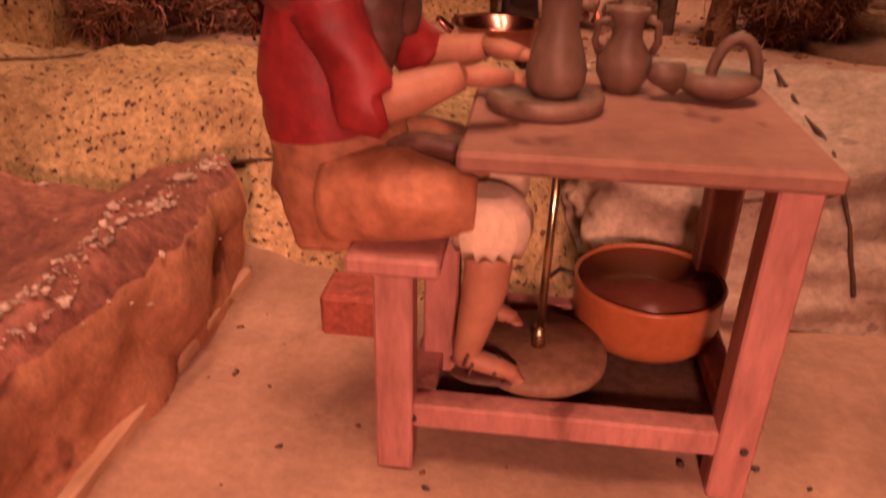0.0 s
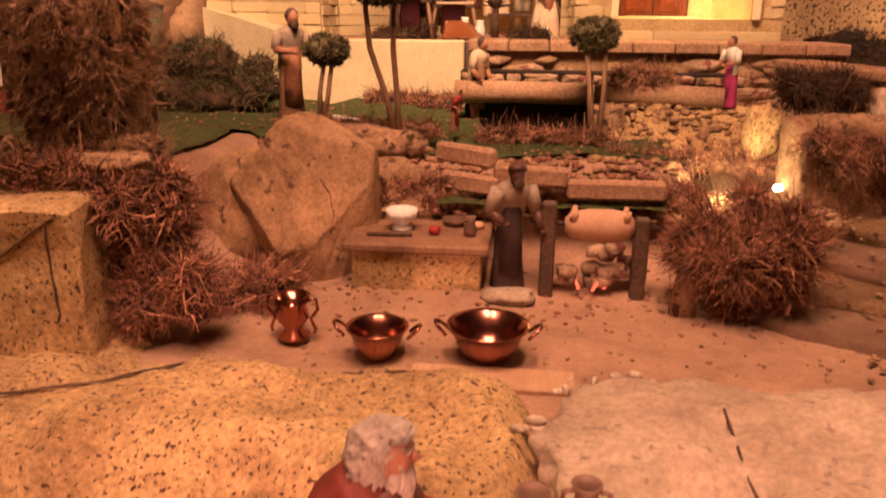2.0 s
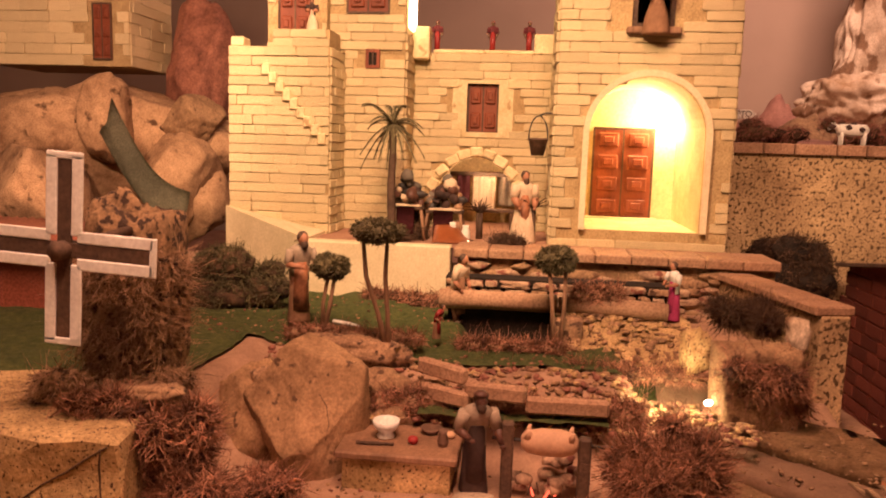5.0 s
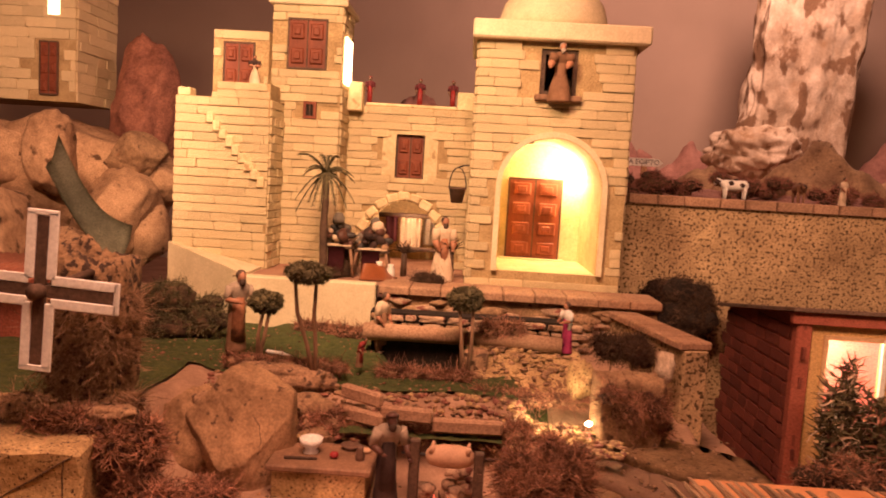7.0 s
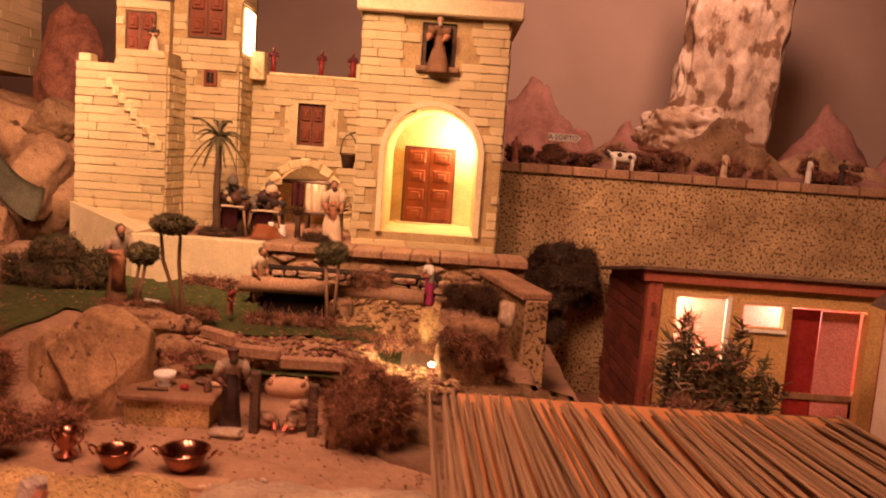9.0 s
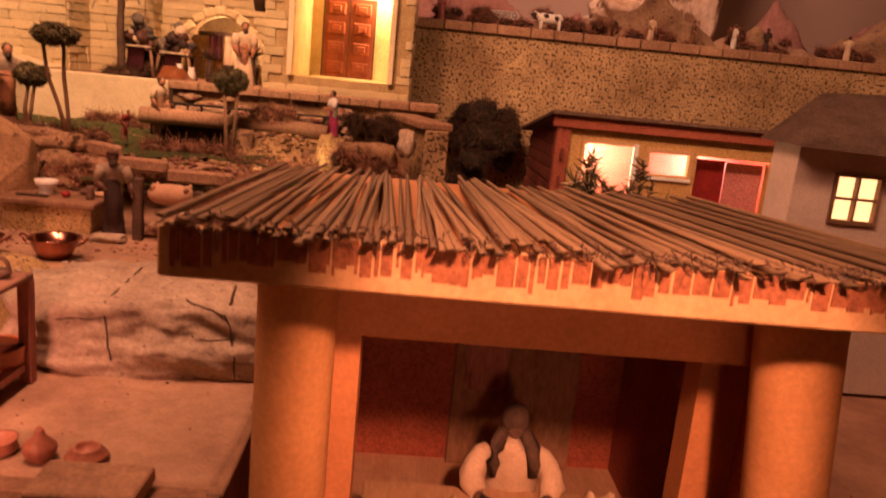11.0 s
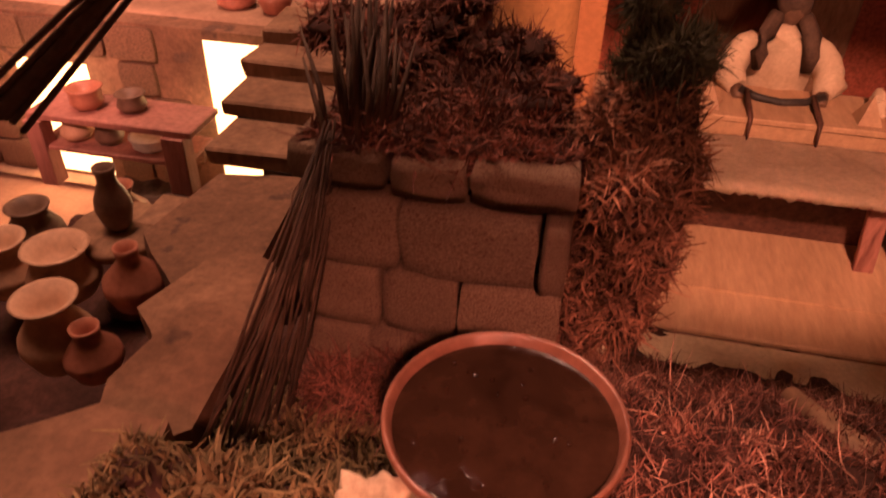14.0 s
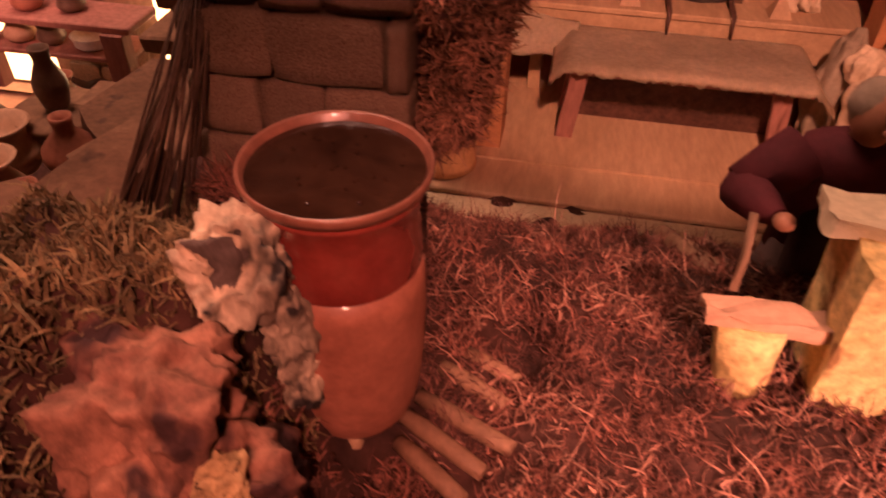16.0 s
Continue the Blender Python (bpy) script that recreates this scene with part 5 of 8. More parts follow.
add_tube(bm, [(-0.6, 5.4, 1.905), (-0.25, 5.42, 1.905)], [0.02, 0.016], 6)
solo("rolling_rod", bm, M_wood_dark, "dark wooden rod on the work table", "rod")
bm = bmesh.new()
add_blob(bm, (0.22, 5.72, 1.92), (0.09, 0.06, 0.035), 2, 0.2)
solo("bread_loaf", bm, M_wood_pale, "small pale loaf on the work table", "bread")

# spit with posts and fire
sp = thing("roasting_spit", (1.15, 5.4, 1.5), "wooden roasting spit with a browned roast on it", "spit")
for x, top in ((0.80, 2.22), (1.49, 2.12)):
    part("post", box(x - 0.055, x + 0.055, 5.32, 5.43, 1.46, top, 0.015), M_wood_dark, sp)
bm = bmesh.new()
add_tube(bm, [(0.66, 5.38, 2.06), (1.75, 5.38, 2.04)], 0.018, 6)
part("rod", bm, M_iron, sp)
bm = bmesh.new()
add_tube(bm, [(0.92, 5.38, 2.05), (0.97, 5.38, 2.05), (1.1, 5.38, 2.05), (1.28, 5.38, 2.05), (1.39, 5.38, 2.05), (1.43, 5.38, 2.05)], [0.05, 0.10, 0.125, 0.125, 0.095, 0.05], 14)
for x in (0.98, 1.36):
    for s in (-1, 1):
        add_tube(bm, [(x, 5.38 + s * 0.06, 2.1), (x + 0.02, 5.38 + s * 0.08, 2.18)], [0.04, 0.015], 6)
part("roast", bm, M_clay_pale, sp, "glossy browned roast")
fb = thing("fireplace", (1.15, 5.45, 1.5), "small rubble hearth with glowing embers", "fireplace")
for k in range(16):
    a = rng.uniform(0, 6.28)
    bm = bmesh.new()
    add_rock(bm, (1.15 + 0.28 * math.cos(a), 5.6 + 0.2 * math.sin(a), 1.56 + rng.uniform(0, 0.2)), (0.09, 0.07, 0.06), 2, k, 0, 0.5, 0.3)
    part("stone", bm, M_stone, fb)
for k in range(7):
    bm = bmesh.new()
    add_tube(bm, [(1.0 + 0.05 * k, 5.35 + rng.uniform(-0.05, 0.05), 1.55), (1.02 + 0.05 * k + rng.uniform(-0.08, 0.08), 5.4, 1.62 + rng.uniform(0, 0.05))], [0.014, 0.006], 5)
    part("ember", bm, G_ember if k % 2 else M_wood_dark, fb)
figure("cook_figure", "bearded clay cook in torn white shirt and grey skirt", (0.50, 5.42, 1.5), 1.04, 18, (M_dark_cloth, M_dirty_cloth, M_leather, M_hair, M_dark_cloth, M_leather), (((-0.17, -0.06, 0.62), (-0.08, -0.17, 0.56)), ((0.18, -0.08, 0.62), (0.20, -0.17, 0.50))), 0.08, 0.05, True, 5, 0.95, puff=1.2)
bm = bmesh.new()
add_rock(bm, (0.52, 5.22, 1.51), (0.22, 0.14, 0.06), 3, 31, 0, 0.5, 0.25)
solo("hearth_slab", bm, M_white_rock, "flat pale stone at the cook's feet", "stone")

# reed hut beside the fire
moss("twig_shelter", "bushy shelter of dry red-brown twigs", clumps((2.16, 5.12, 1.95), (0.48, 0.38, 0.52), 30, 37, 0.3), 8000, 0.15, 0.011, (M_moss, M_gap_shade), 37, droop=0.9, category="shelter", kind="")
bm = bmesh.new()
add_tube(bm, [(1.78, 5.1, 1.45), (1.8, 5.1, 1.75), (1.85, 5.15, 2.05)], [0.10, 0.09, 0.07], 9)
solo("cork_stump", bm, M_cork, "stump of cork bark under the twigs", "stump")

# copper ware on the terrace
def cauldron(at, r, h, label):
    t = thing("copper_cauldron", at, label, "cauldron", "copper cauldrons")
    part("bowl", lathe(at, [(r * 0.50, 0), (r * 0.60, h * 0.08), (r * 0.82, h * 0.5), (r * 0.98, h * 0.95), (r * 1.08, h * 1.0), (r * 1.08, h * 1.05), (r * 0.97, h * 1.0), (r * 0.78, h * 0.52), (r * 0.56, h * 0.12), (0, h * 0.08)], 36), M_copper, t, smooth=True)
    for s in (-1, 1):
        bm = bmesh.new()
        add_tube(bm, [Vector(at) + Vector((s * (r + 0.015 + 0.075 * math.sin(q)), 0.06 * math.cos(q), h * 0.75 + 0.07 * math.sin(q))) for q in [math.pi * k / 8 for k in range(9)]], 0.012, 6)
        part("handle", bm, M_copper, t)
    return t
cauldron((0.42, 4.12, 1.52), 0.235, 0.22, "large shining copper cauldron with two ring handles")
cauldron((-0.26, 4.08, 1.52), 0.18, 0.19, "small shining copper cauldron with two ring handles")
cj = thing("copper_urn", (-0.86, 4.28, 1.52), "small copper urn with curled handles", "urn")
part("body", lathe((-0.86, 4.28, 1.52), [(0.10, 0), (0.11, 0.02), (0.05, 0.06), (0.11, 0.14), (0.09, 0.22), (0.12, 0.29), (0.105, 0.29), (0.07, 0.22), (0, 0.12)], 28), M_copper, cj, smooth=True)
for s in (-1, 1):
    bm = bmesh.new()
    add_tube(bm, [(-0.86 + s * x, 4.28, 1.52 + z) for x, z in ((0.10, 0.26), (0.16, 0.27), (0.17, 0.2), (0.12, 0.13), (0.15, 0.06), (0.14, 0.03))], 0.012, 6)
    part("handle", bm, M_copper, cj)
solo("ramp_board", box(-0.02, 0.95, 3.72, 3.98, 1.42, 1.535, 0.01), M_wood_pale, "pale board set in the terrace edge", "board")

# garden figures and the water trough
figure("bearded_shepherd_figure", "bearded clay shepherd in brown robe and long apron", (-1.9, 7.75, 2.44), 1.16, 40, (M_brown_cloth, M_dirty_cloth, M_skin, M_hair, M_orange_cloth), FWD, 0.03, 0.035, skirt=0.9)
figure("boy_figure", "clay boy with white sleeves leaning at the trough", (0.02, 8.35, 2.4), 0.92, 60, (M_brown_cloth, M_white_cloth, M_skin, M_hair, M_brown_cloth), DOWN, 0.04, 0.02, False, legs=True)
figure("girl_figure", "clay woman in magenta skirt and white blouse", (2.72, 8.2, 2.62), 0.74, -60, (M_magenta, M_paint_white, M_skin, M_hair, M_magenta), FWD, 0.02, 0.0, False)
figure("seated_child_figure", "small clay child in a red shirt on the lawn", (-0.12, 7.4, 2.42), 0.42, 70, (M_brown_cloth, M_red_cloth, M_skin, M_hair, M_red_cloth), DOWN, 0.1, 0.05, False)
tr = thing("stone_trough", (1.2, 8.4, 2.4), "long stone trough with a rounded lip over a near-black block as shaded hollow", "trough")
bm = bmesh.new()
add_tube(bm, [(-0.2, 8.3, 2.72), (0.4, 8.3, 2.73), (1.3, 8.32, 2.72)], [0.13, 0.12, 0.12], 12)
part("lip", bm, M_coping, tr)
bm = bmesh.new()
add_tube(bm, [(1.32, 8.3, 2.72), (2.0, 8.25, 2.73), (2.65, 8.15, 2.72)], [0.10, 0.12, 0.11], 12)
part("lip", bm, M_coping, tr)
# solid block whose near-black face stands in for the shaded hollow
part("hollow", box(-0.1, 1.28, 8.42, 8.9, 2.2, 2.68), M_shade_black, tr)
# near-black backing that paints the shade between the stones
part("back", box(-0.2, 2.9, 8.95, 9.3, 2.2, 2.9), M_shade_black, tr)
for r in range(4):
    x = -0.2
    while x < 2.85:
        w = rng.uniform(0.18, 0.5)
        bm = bmesh.new()
        add_rock(bm, (x + w / 2, 8.93, 2.5 + 0.11 * r + rng.uniform(-0.01, 0.01)), (w / 2, 0.12, 0.055), 3, x * 10 + r, 0, 0.8, 0.25)
        part("stone", bm, M_stone if rng.random() < 0.7 else M_cork, tr)
        x += w
bm = bmesh.new()
add_rock(bm, (1.42, 7.85, 2.45), (0.2, 0.16, 0.25), 4, 88, 0, 0.6, 0.2)
solo("cork_stump", bm, M_cork, "upright stump of cork beside the trough", "stump")
bm = bmesh.new()
add_sheet(bm, 1.3, 2.9, 7.0, 8.35, lambda x, y: 2.2 + 0.42 * ease(7.3, 8.2, y) + rug(x, y, 5, 0.07), 0.06)
solo("rubble_bank", bm, M_speck, "lit yellowish rubble bank under the trough", "bank")
moss("trough_moss", "dry plants growing along the trough", [((1.6 + 0.2 * k, 8.25, 2.85), (0.13, 0.1, 0.14)) for k in range(3)] + [((0.3 + 0.3 * k, 7.45, 2.36), (0.2, 0.1, 0.06)) for k in range(4)] + [((1.5 + 0.3 * k, 7.1, 2.22), (0.2, 0.12, 0.07)) for k in range(5)], 2600, 0.12, 0.01, (M_moss, M_cork), 38)
# fountain with the little lamp
boulder((2.78, 7.15, 2.5), (0.17, 0.14, 0.28), 90, M_speck, "upright cork fountain rock", 10, 0.5, 0.3)
fl = thing("garden_lamp", (2.86, 6.72, 2.05), "small bright lamp at the foot of the fountain", "lamp")
bm = bmesh.new()
add_blob(bm, (2.84, 6.66, 2.10), (0.045, 0.03, 0.035), 2, 0.1)
part("bulb", bm, G_lamp, fl)
lamp("garden_light", "POINT", (2.36, 6.5, 2.24), (0, 0, 0), 0.24, (1.0, 0.75, 0.35), 0.05)
bm = bmesh.new()
add_rock(bm, (3.3, 6.75, 2.25), (0.48, 0.34, 0.55), 5, 93, 0, 0.8, 0.12, 5)
solo("bark_pillar", bm, M_brown_rock, "squat pillar of stacked dark bark", "pillar")
moss("pillar_twigs", "dry twigs hanging over the bark pillar", clumps((3.3, 6.55, 2.35), (0.52, 0.32, 0.48), 16, 39, 0.28), 3600, 0.13, 0.009, (M_moss, M_gap_shade), 39, droop=1.0)
moss("corner_plants", "spiky dark plants in the wall corner", clumps((3.35, 7.5, 2.78), (0.5, 0.3, 0.3), 14, 44, 0.25), 2400, 0.14, 0.010, (M_bush, M_gap_shade), 44, droop=-0.3)
boulder((3.85, 7.2, 2.75), (0.14, 0.12, 0.22), 97, M_snow_rock, "pale stone in the wall corner", 0, 0.5, 0.3, 3)
# broad slab steps on the right
rng = random.Random(14)
for i, (f0, slope, z) in enumerate(((6.75, -0.75, 1.90), (6.05, -0.82, 1.76), (5.35, -0.78, 1.65), (4.75, -0.72, 1.56))):
    # each tread has a wandering front lip that comes nearer towards the east
    bm = bmesh.new()
    n, depth = 22, 1.15
    rows = []
    for k in range(n + 1):
        x = 2.25 + 2.45 * k / n
        yf = f0 + slope * (x - 2.6) + 0.16 * noise.noise(Vector((x * 1.7, i * 3.1, 0))) + 0.05 * noise.noise(Vector((x * 6, i, 4)))
        col = []
        for v, dz in ((0.05, -0.30), (0.0, -0.10), (-0.02, -0.035), (0.03, 0.0), (0.25, 0.01), (0.6, 0.0), (1.0, -0.01)):
            y = yf + v * depth
            w = 0.022 * noise.fractal(Vector((x * 2.6, y * 2.6, i)), 1.0, 2.0, 4)
            col.append(bm.verts.new((x, y + w, z + dz + w)))
        rows.append(col)
    for a, b in zip(rows, rows[1:]):
        for k in range(6):
            bm.faces.new((a[k], b[k], b[k + 1], a[k + 1])).smooth = True
    bmesh.ops.solidify(bm, geom=bm.faces[:], thickness=0.03)
    solo("slab_step", bm, M_terrace if i % 2 else M_paper_rock, "broad worn earth-coloured step with a wandering lip", "step", "slab steps", at=(3.4, f0, z))
# inside the cave: hanging cloths on a dark rail, a low table with a spiky plant
ch = thing("cave_hanging", (0.2, 13.3, 3.9), "pale cloths hanging from a dark rail in the cave", "cloth")
bm = bmesh.new()
add_tube(bm, [(-0.75, 13.3, 4.16), (0.1, 13.3, 4.18), (0.8, 13.3, 4.15)], 0.05, 8)
part("rail", bm, M_wood_dark, ch)
for x0, x1, z0, mt in ((-0.52, -0.26, 3.62, M_maroon), (-0.22, 0.24, 3.50, M_white_cloth), (0.28, 0.62, 3.58, M_dirty_cloth)):
    bm = bmesh.new()
    add_sheet(bm, x0, x1, z0, 4.14, lambda u, v: 0.03 * math.sin(u * 42) + 0.02 * noise.noise(Vector((u * 9, v * 5, 1))), 0.03)
    for v in bm.verts:
        v.co = Vector((v.co.x, 13.24 + v.co.z, v.co.y))
    bmesh.ops.solidify(bm, geom=bm.faces[:], thickness=0.015)
    part("cloth", bm, mt, ch, smooth=True)
ct = thing("cave_table", (0.25, 12.75, 3.2), "low dark wooden table inside the cave", "table")
part("top", box(-0.1, 0.62, 12.6, 12.95, 3.50, 3.55, 0.008), M_wood_dark, ct)
for x in (-0.05, 0.57):
    for y in (12.65, 12.9):
        part("leg", box(x - 0.03, x + 0.03, y - 0.03, y + 0.03, 3.2, 3.5), M_wood_dark, ct)
lamp("cave_light", "POINT", (0.05, 12.85, 4.28), (0, 0, 0), 0.35, (1.0, 0.66, 0.34), 0.05)
# balcony of the palace: market stall under the arch
def little_stall(x, y, h, w, label, awning):
    t = thing("market_stall", (x, y, 3.2), label, "stall", "market stalls")
    part("top", box(x - w, x + w, y - 0.16, y + 0.16, 3.2 + h, 3.24 + h, 0.008), M_wood_dark, t)
    part("cloth", box(x - w * 0.8, x + w * 0.9, y - 0.175, y + 0.1, 3.245 + h, 3.275 + h, 0.006), M_white_cloth, t, "cream cloth")
    for i in (-1, 1):
        for j in (-0.13, 0.13):
            bm = bmesh.new()
            add_tube(bm, [(x + i * w * 1.1, y + j * 1.2, 3.2), (x + i * w * 0.85, y + j, 3.2 + h)], [0.03, 0.025], 6)
            part("leg", bm, M_wood, t)
    rng = random.Random(int(x * 100))
    for k in range(34):
        u = rng.uniform(-0.95, 0.95)
        bm = bmesh.new()
        sz = rng.uniform(0.045, 0.105)
        add_facets(bm, (x + u * w, y + rng.uniform(-0.12, 0.12), 3.27 + h + rng.uniform(0.0, 0.50) * (1 - 0.8 * abs(u))), (sz * rng.uniform(0.7, 1.6), sz, sz * rng.uniform(0.6, 1.2)), k + int(w * 100), 2, 9, 0.1, rng.uniform(0, 90))
        part("ware", bm, rng.choice((M_dark_cloth, M_iron, M_grey_cloth, awning, M_leather, M_dark_cloth, M_white_cloth)), t)
    bm = bmesh.new()
    add_sheet(bm, x - w * 0.55, x + w * 0.5, y - 0.2, y - 0.165, lambda u, v: 3.24 + h - 14.0 * (y - 0.165 - v) * 1.0, 0.02)
    bmesh.ops.solidify(bm, geom=bm.faces[:], thickness=0.012)
    part("hanging", bm, M_maroon, t, "dark red cloth hanging over the front")
little_stall(-1.02, 10.55, 0.48, 0.27, "little market stall with crossed legs under a drooping awning", M_grey_cloth)
little_stall(-0.45, 10.75, 0.42, 0.30, "low market stall with a cream cloth and dark awning", M_cork)
for x, y, h2 in ((-0.28, 10.42, 0.30), (-0.08, 10.45, 0.26)):
    dish("tall_jar", "tall cream jar beside the stall", (x, y, 3.2), [(0.05, 0), (0.075, 0.06), (0.07, h2 * 0.6), (0.045, h2 * 0.85), (0.055, h2), (0.04, h2), (0, h2 * 0.5)], M_paint_white, 16, "jar", group="balcony jars")
for x, y, z, n in ((0.10, 10.95, 3.62, 26), (0.95, 10.62, 3.75, 18)):
    ag = thing("agave_plant", (x, y, 3.2), "dark spiky agave plant on the balcony", "plant", "agaves")
    bm = bmesh.new()
    add_tube(bm, [(x, y, 3.2), (x, y, z)], [0.06, 0.05], 8)
    part("stem", bm, M_wood_dark, ag)
    for k in range(n):
        bm = bmesh.new()
        q = 2.4 * k
        add_blade(bm, Vector((x, y, z)), Vector((math.cos(q) * 0.8, math.sin(q) * 0.8, 0.4 + 0.7 * (k % 3) / 2)), rng.uniform(0.2, 0.34), 0.022, 0.3, rng, 0, 3)
        part("leaf", bm, M_bush, ag)
bm = bmesh.new()
add_sheet(bm, -0.55, 0.05, 9.95, 10.45, lambda x, y: 3.235 + 0.22 * ease(9.95, 10.45, y) * (1 - ease(-0.3, 0.05, x)) + 0.01 * noise.noise(Vector((x * 6, y * 6, 0))), 0.05)
bmesh.ops.solidify(bm, geom=bm.faces[:], thickness=0.02)
solo("red_mat", bm, M_pan, "sloping orange-red mat before the stalls", "mat")
figure("merchant_figure", "clay merchant in a long cream robe beside the arch", (0.80, 10.6, 3.2), 1.15, 20, (M_white_cloth, M_white_cloth, M_skin, M_hair, M_orange_cloth), DOWN, 0.0, 0.0, skirt=1.35, puff=1.5)
moss("balcony_shrubs", "low dry shrubs on the balcony", [((-1.2, 10.2, 3.25), (0.35, 0.2, 0.1)), ((-0.9, 10.5, 3.3), (0.2, 0.15, 0.14)), ((0.6, 10.1, 3.27), (0.3, 0.15, 0.12)), ((-1.0, 11.2, 3.5), (0.3, 0.2, 0.35))], 1500, 0.11, 0.011, (M_bush, M_bush), 45)
bk = thing("hanging_bucket", (0.98, 11.0, 4.82), "small dark wicker bucket hanging from a wire hoop", "bucket")
part("pail", lathe((0.98, 11.0, 4.57), [(0.10, 0), (0.15, 0.24), (0.17, 0.25), (0.16, 0.28), (0.13, 0.25), (0, 0.05)], 18), M_wood_dark, bk, smooth=True)
bm = bmesh.new()
add_tube(bm, [(0.98 + 0.15 * math.cos(q), 11.0, 4.84 + 0.36 * math.sin(q)) for q in [math.pi * k / 12 for k in range(13)]], 0.012, 5)
part("handle", bm, M_iron, bk)
bm = bmesh.new()
add_tube(bm, [(0.98, 11.0, 5.2), (1.08, 11.0, 5.24), (1.24, 11.0, 5.24)], 0.015, 5)
part("hook", bm, M_iron, bk)
figure("old_man_figure", "clay old man in brown cloak leaning from the tower window", (2.56, 10.12, 6.34), 0.94, 0, (M_brown_cloth, M_brown_cloth, M_skin, M_hair_grey, M_brown_cloth), (((-0.17, -0.12, 0.66), (-0.2, -0.26, 0.56)), ((0.15, -0.12, 0.66), (0.08, -0.26, 0.56))), 0.1, 0.03, puff=1.9, skirt=1.55)
figure("turret_guard_figure", "small clay figure in dark cloak on the turret terrace", (-2.72, 10.95, 6.45), 0.50, 10, (M_white_cloth, M_dark_cloth, M_skin, M_hair, M_white_cloth), FWD, 0.05, 0.0, puff=1.9, skirt=1.5)

# leaf litter, chips and small stones lying about the terraces
def litter(name, label, x0, x1, y0, y1, n, size, mats, seed, zfn, where=None, cat="litter"):
    rng = random.Random(seed)
    bm = bmesh.new()
    for _ in range(n):
        x, y = rng.uniform(x0, x1), rng.uniform(y0, y1)
        if where and not where(x, y):
            continue
        r = size * rng.uniform(0.4, 1.5)
        add_rock(bm, (x, y, zfn(x, y) + r * 0.25), (r, r * rng.uniform(0.4, 0.9), r * rng.uniform(0.25, 0.7)), 1, rng.random() * 90, rng.randrange(len(mats)), 0.4, 0.5, rng.uniform(0, 360))
    return solo(name, bm, list(mats), label, cat, kind="stuff")
litter("terrace_chips", "cork chips and leaf litter on the terrace", -1.9, 2.6, 4.6, 5.9, 420, 0.022, (M_cork, M_brown_rock, M_bark_red), 201, ground_z)
litter("terrace_chips", "sparse crumbs on the sandy terrace", -1.5, 3.2, 3.7, 4.6, 160, 0.016, (M_cork, M_brown_rock), 202, ground_z)
litter("bank_rubble", "rubble and cork crumbs on the garden bank", -1.9, 3.2, 5.9, 7.0, 1300, 0.05, (M_cork, M_brown_rock, M_bark_red, M_speck), 203, lambda x, y: max(ground_z(x, y), 1.95))
litter("lawn_crumbs", "dry leaves and crumbs on the lawn", -3.2, 2.4, 6.9, 9.2, 500, 0.022, (M_cork, M_moss, M_bark_red), 204, lawn_z)
litter("bank_rubble", "lit rubble under the trough", 1.3, 2.9, 7.0, 8.3, 420, 0.05, (M_speck, M_cork, M_brown_rock), 205, lambda x, y: 2.2 + 0.42 * ease(7.3, 8.2, y))
litter("step_crumbs", "crumbs and dry leaves on the slab steps", 2.6, 4.5, 4.0, 6.6, 240, 0.025, (M_cork, M_brown_rock), 206, lambda x, y: 1.53 + 0.12 * max(0.0, y + 0.76 * (x - 2.6) - 4.75) / 0.68)
litter("floor_crumbs", "small dark crumbs on the potter's floor", -0.9, 2.7, 0.9, 2.2, 60, 0.010, (M_wood_dark, M_bark_red), 207, ground_z)

# heap of curled dry leaves behind the work table
lh = thing("leaf_heap", (-0.45, 6.1, 1.9), "heap of curled dry brown leaves behind the table", "leaves")
rng = random.Random(61)
for k in range(60):
    c = Vector((-0.45 + rng.gauss(0, 0.2), 6.08 + rng.gauss(0, 0.07), 2.02 + rng.uniform(-0.12, 0.2)))
    q = Matrix.Translation(c) @ Euler((rng.uniform(-1, 1), rng.uniform(-1, 1), rng.uniform(0, 6.28))).to_matrix().to_4x4()
    bm = bmesh.new()
    r = rng.uniform(0.05, 0.10)
    add_sheet(bm, -r, r, -r * 0.6, r * 0.6, lambda x, y: 6.0 * x * x - 5.0 * y * y if abs(x) / r + abs(y) / (r * 0.6) < 1.15 else None, r / 3)
    bmesh.ops.solidify(bm, geom=bm.faces[:], thickness=0.004)
    bmesh.ops.transform(bm, verts=bm.verts, matrix=q)
    part("leaf", bm, (M_cork, M_brown_rock, M_clay_pale)[k % 3], lh)
bm = bmesh.new()
add_tube(bm, [(-1.42, 7.6, 2.50), (-1.2, 7.56, 2.49), (-1.05, 7.54, 2.47)], [0.03, 0.025, 0.006], 6)
solo("pale_chip", bm, M_paint_white, "thin pale wooden chip lying on the lawn", "chip")

# ---- potter at the wheel ----
FZ = 1.12
pt = thing("potter_table", (0.85, 1.8, FZ), "red-stained potter's table with kick-wheel frame", "table")
part("top", box(0.475, 1.215, 1.40, 2.08, 1.935, 1.98, 0.01), M_table_top, pt)
for x0, y0 in ((1.105, 1.44), (1.125, 2.0), (0.50, 1.98)):
    part("leg", box(x0, x0 + 0.09, y0, y0 + 0.09, FZ, 1.935, 0.006), M_wood_red, pt)
part("stretcher", box(0.36, 1.14, 1.45, 1.52, 1.24, 1.31, 0.006), M_wood_red, pt)
part("stretcher", box(0.36, 1.14, 1.97, 2.03, 1.24, 1.31, 0.006), M_wood_red, pt)
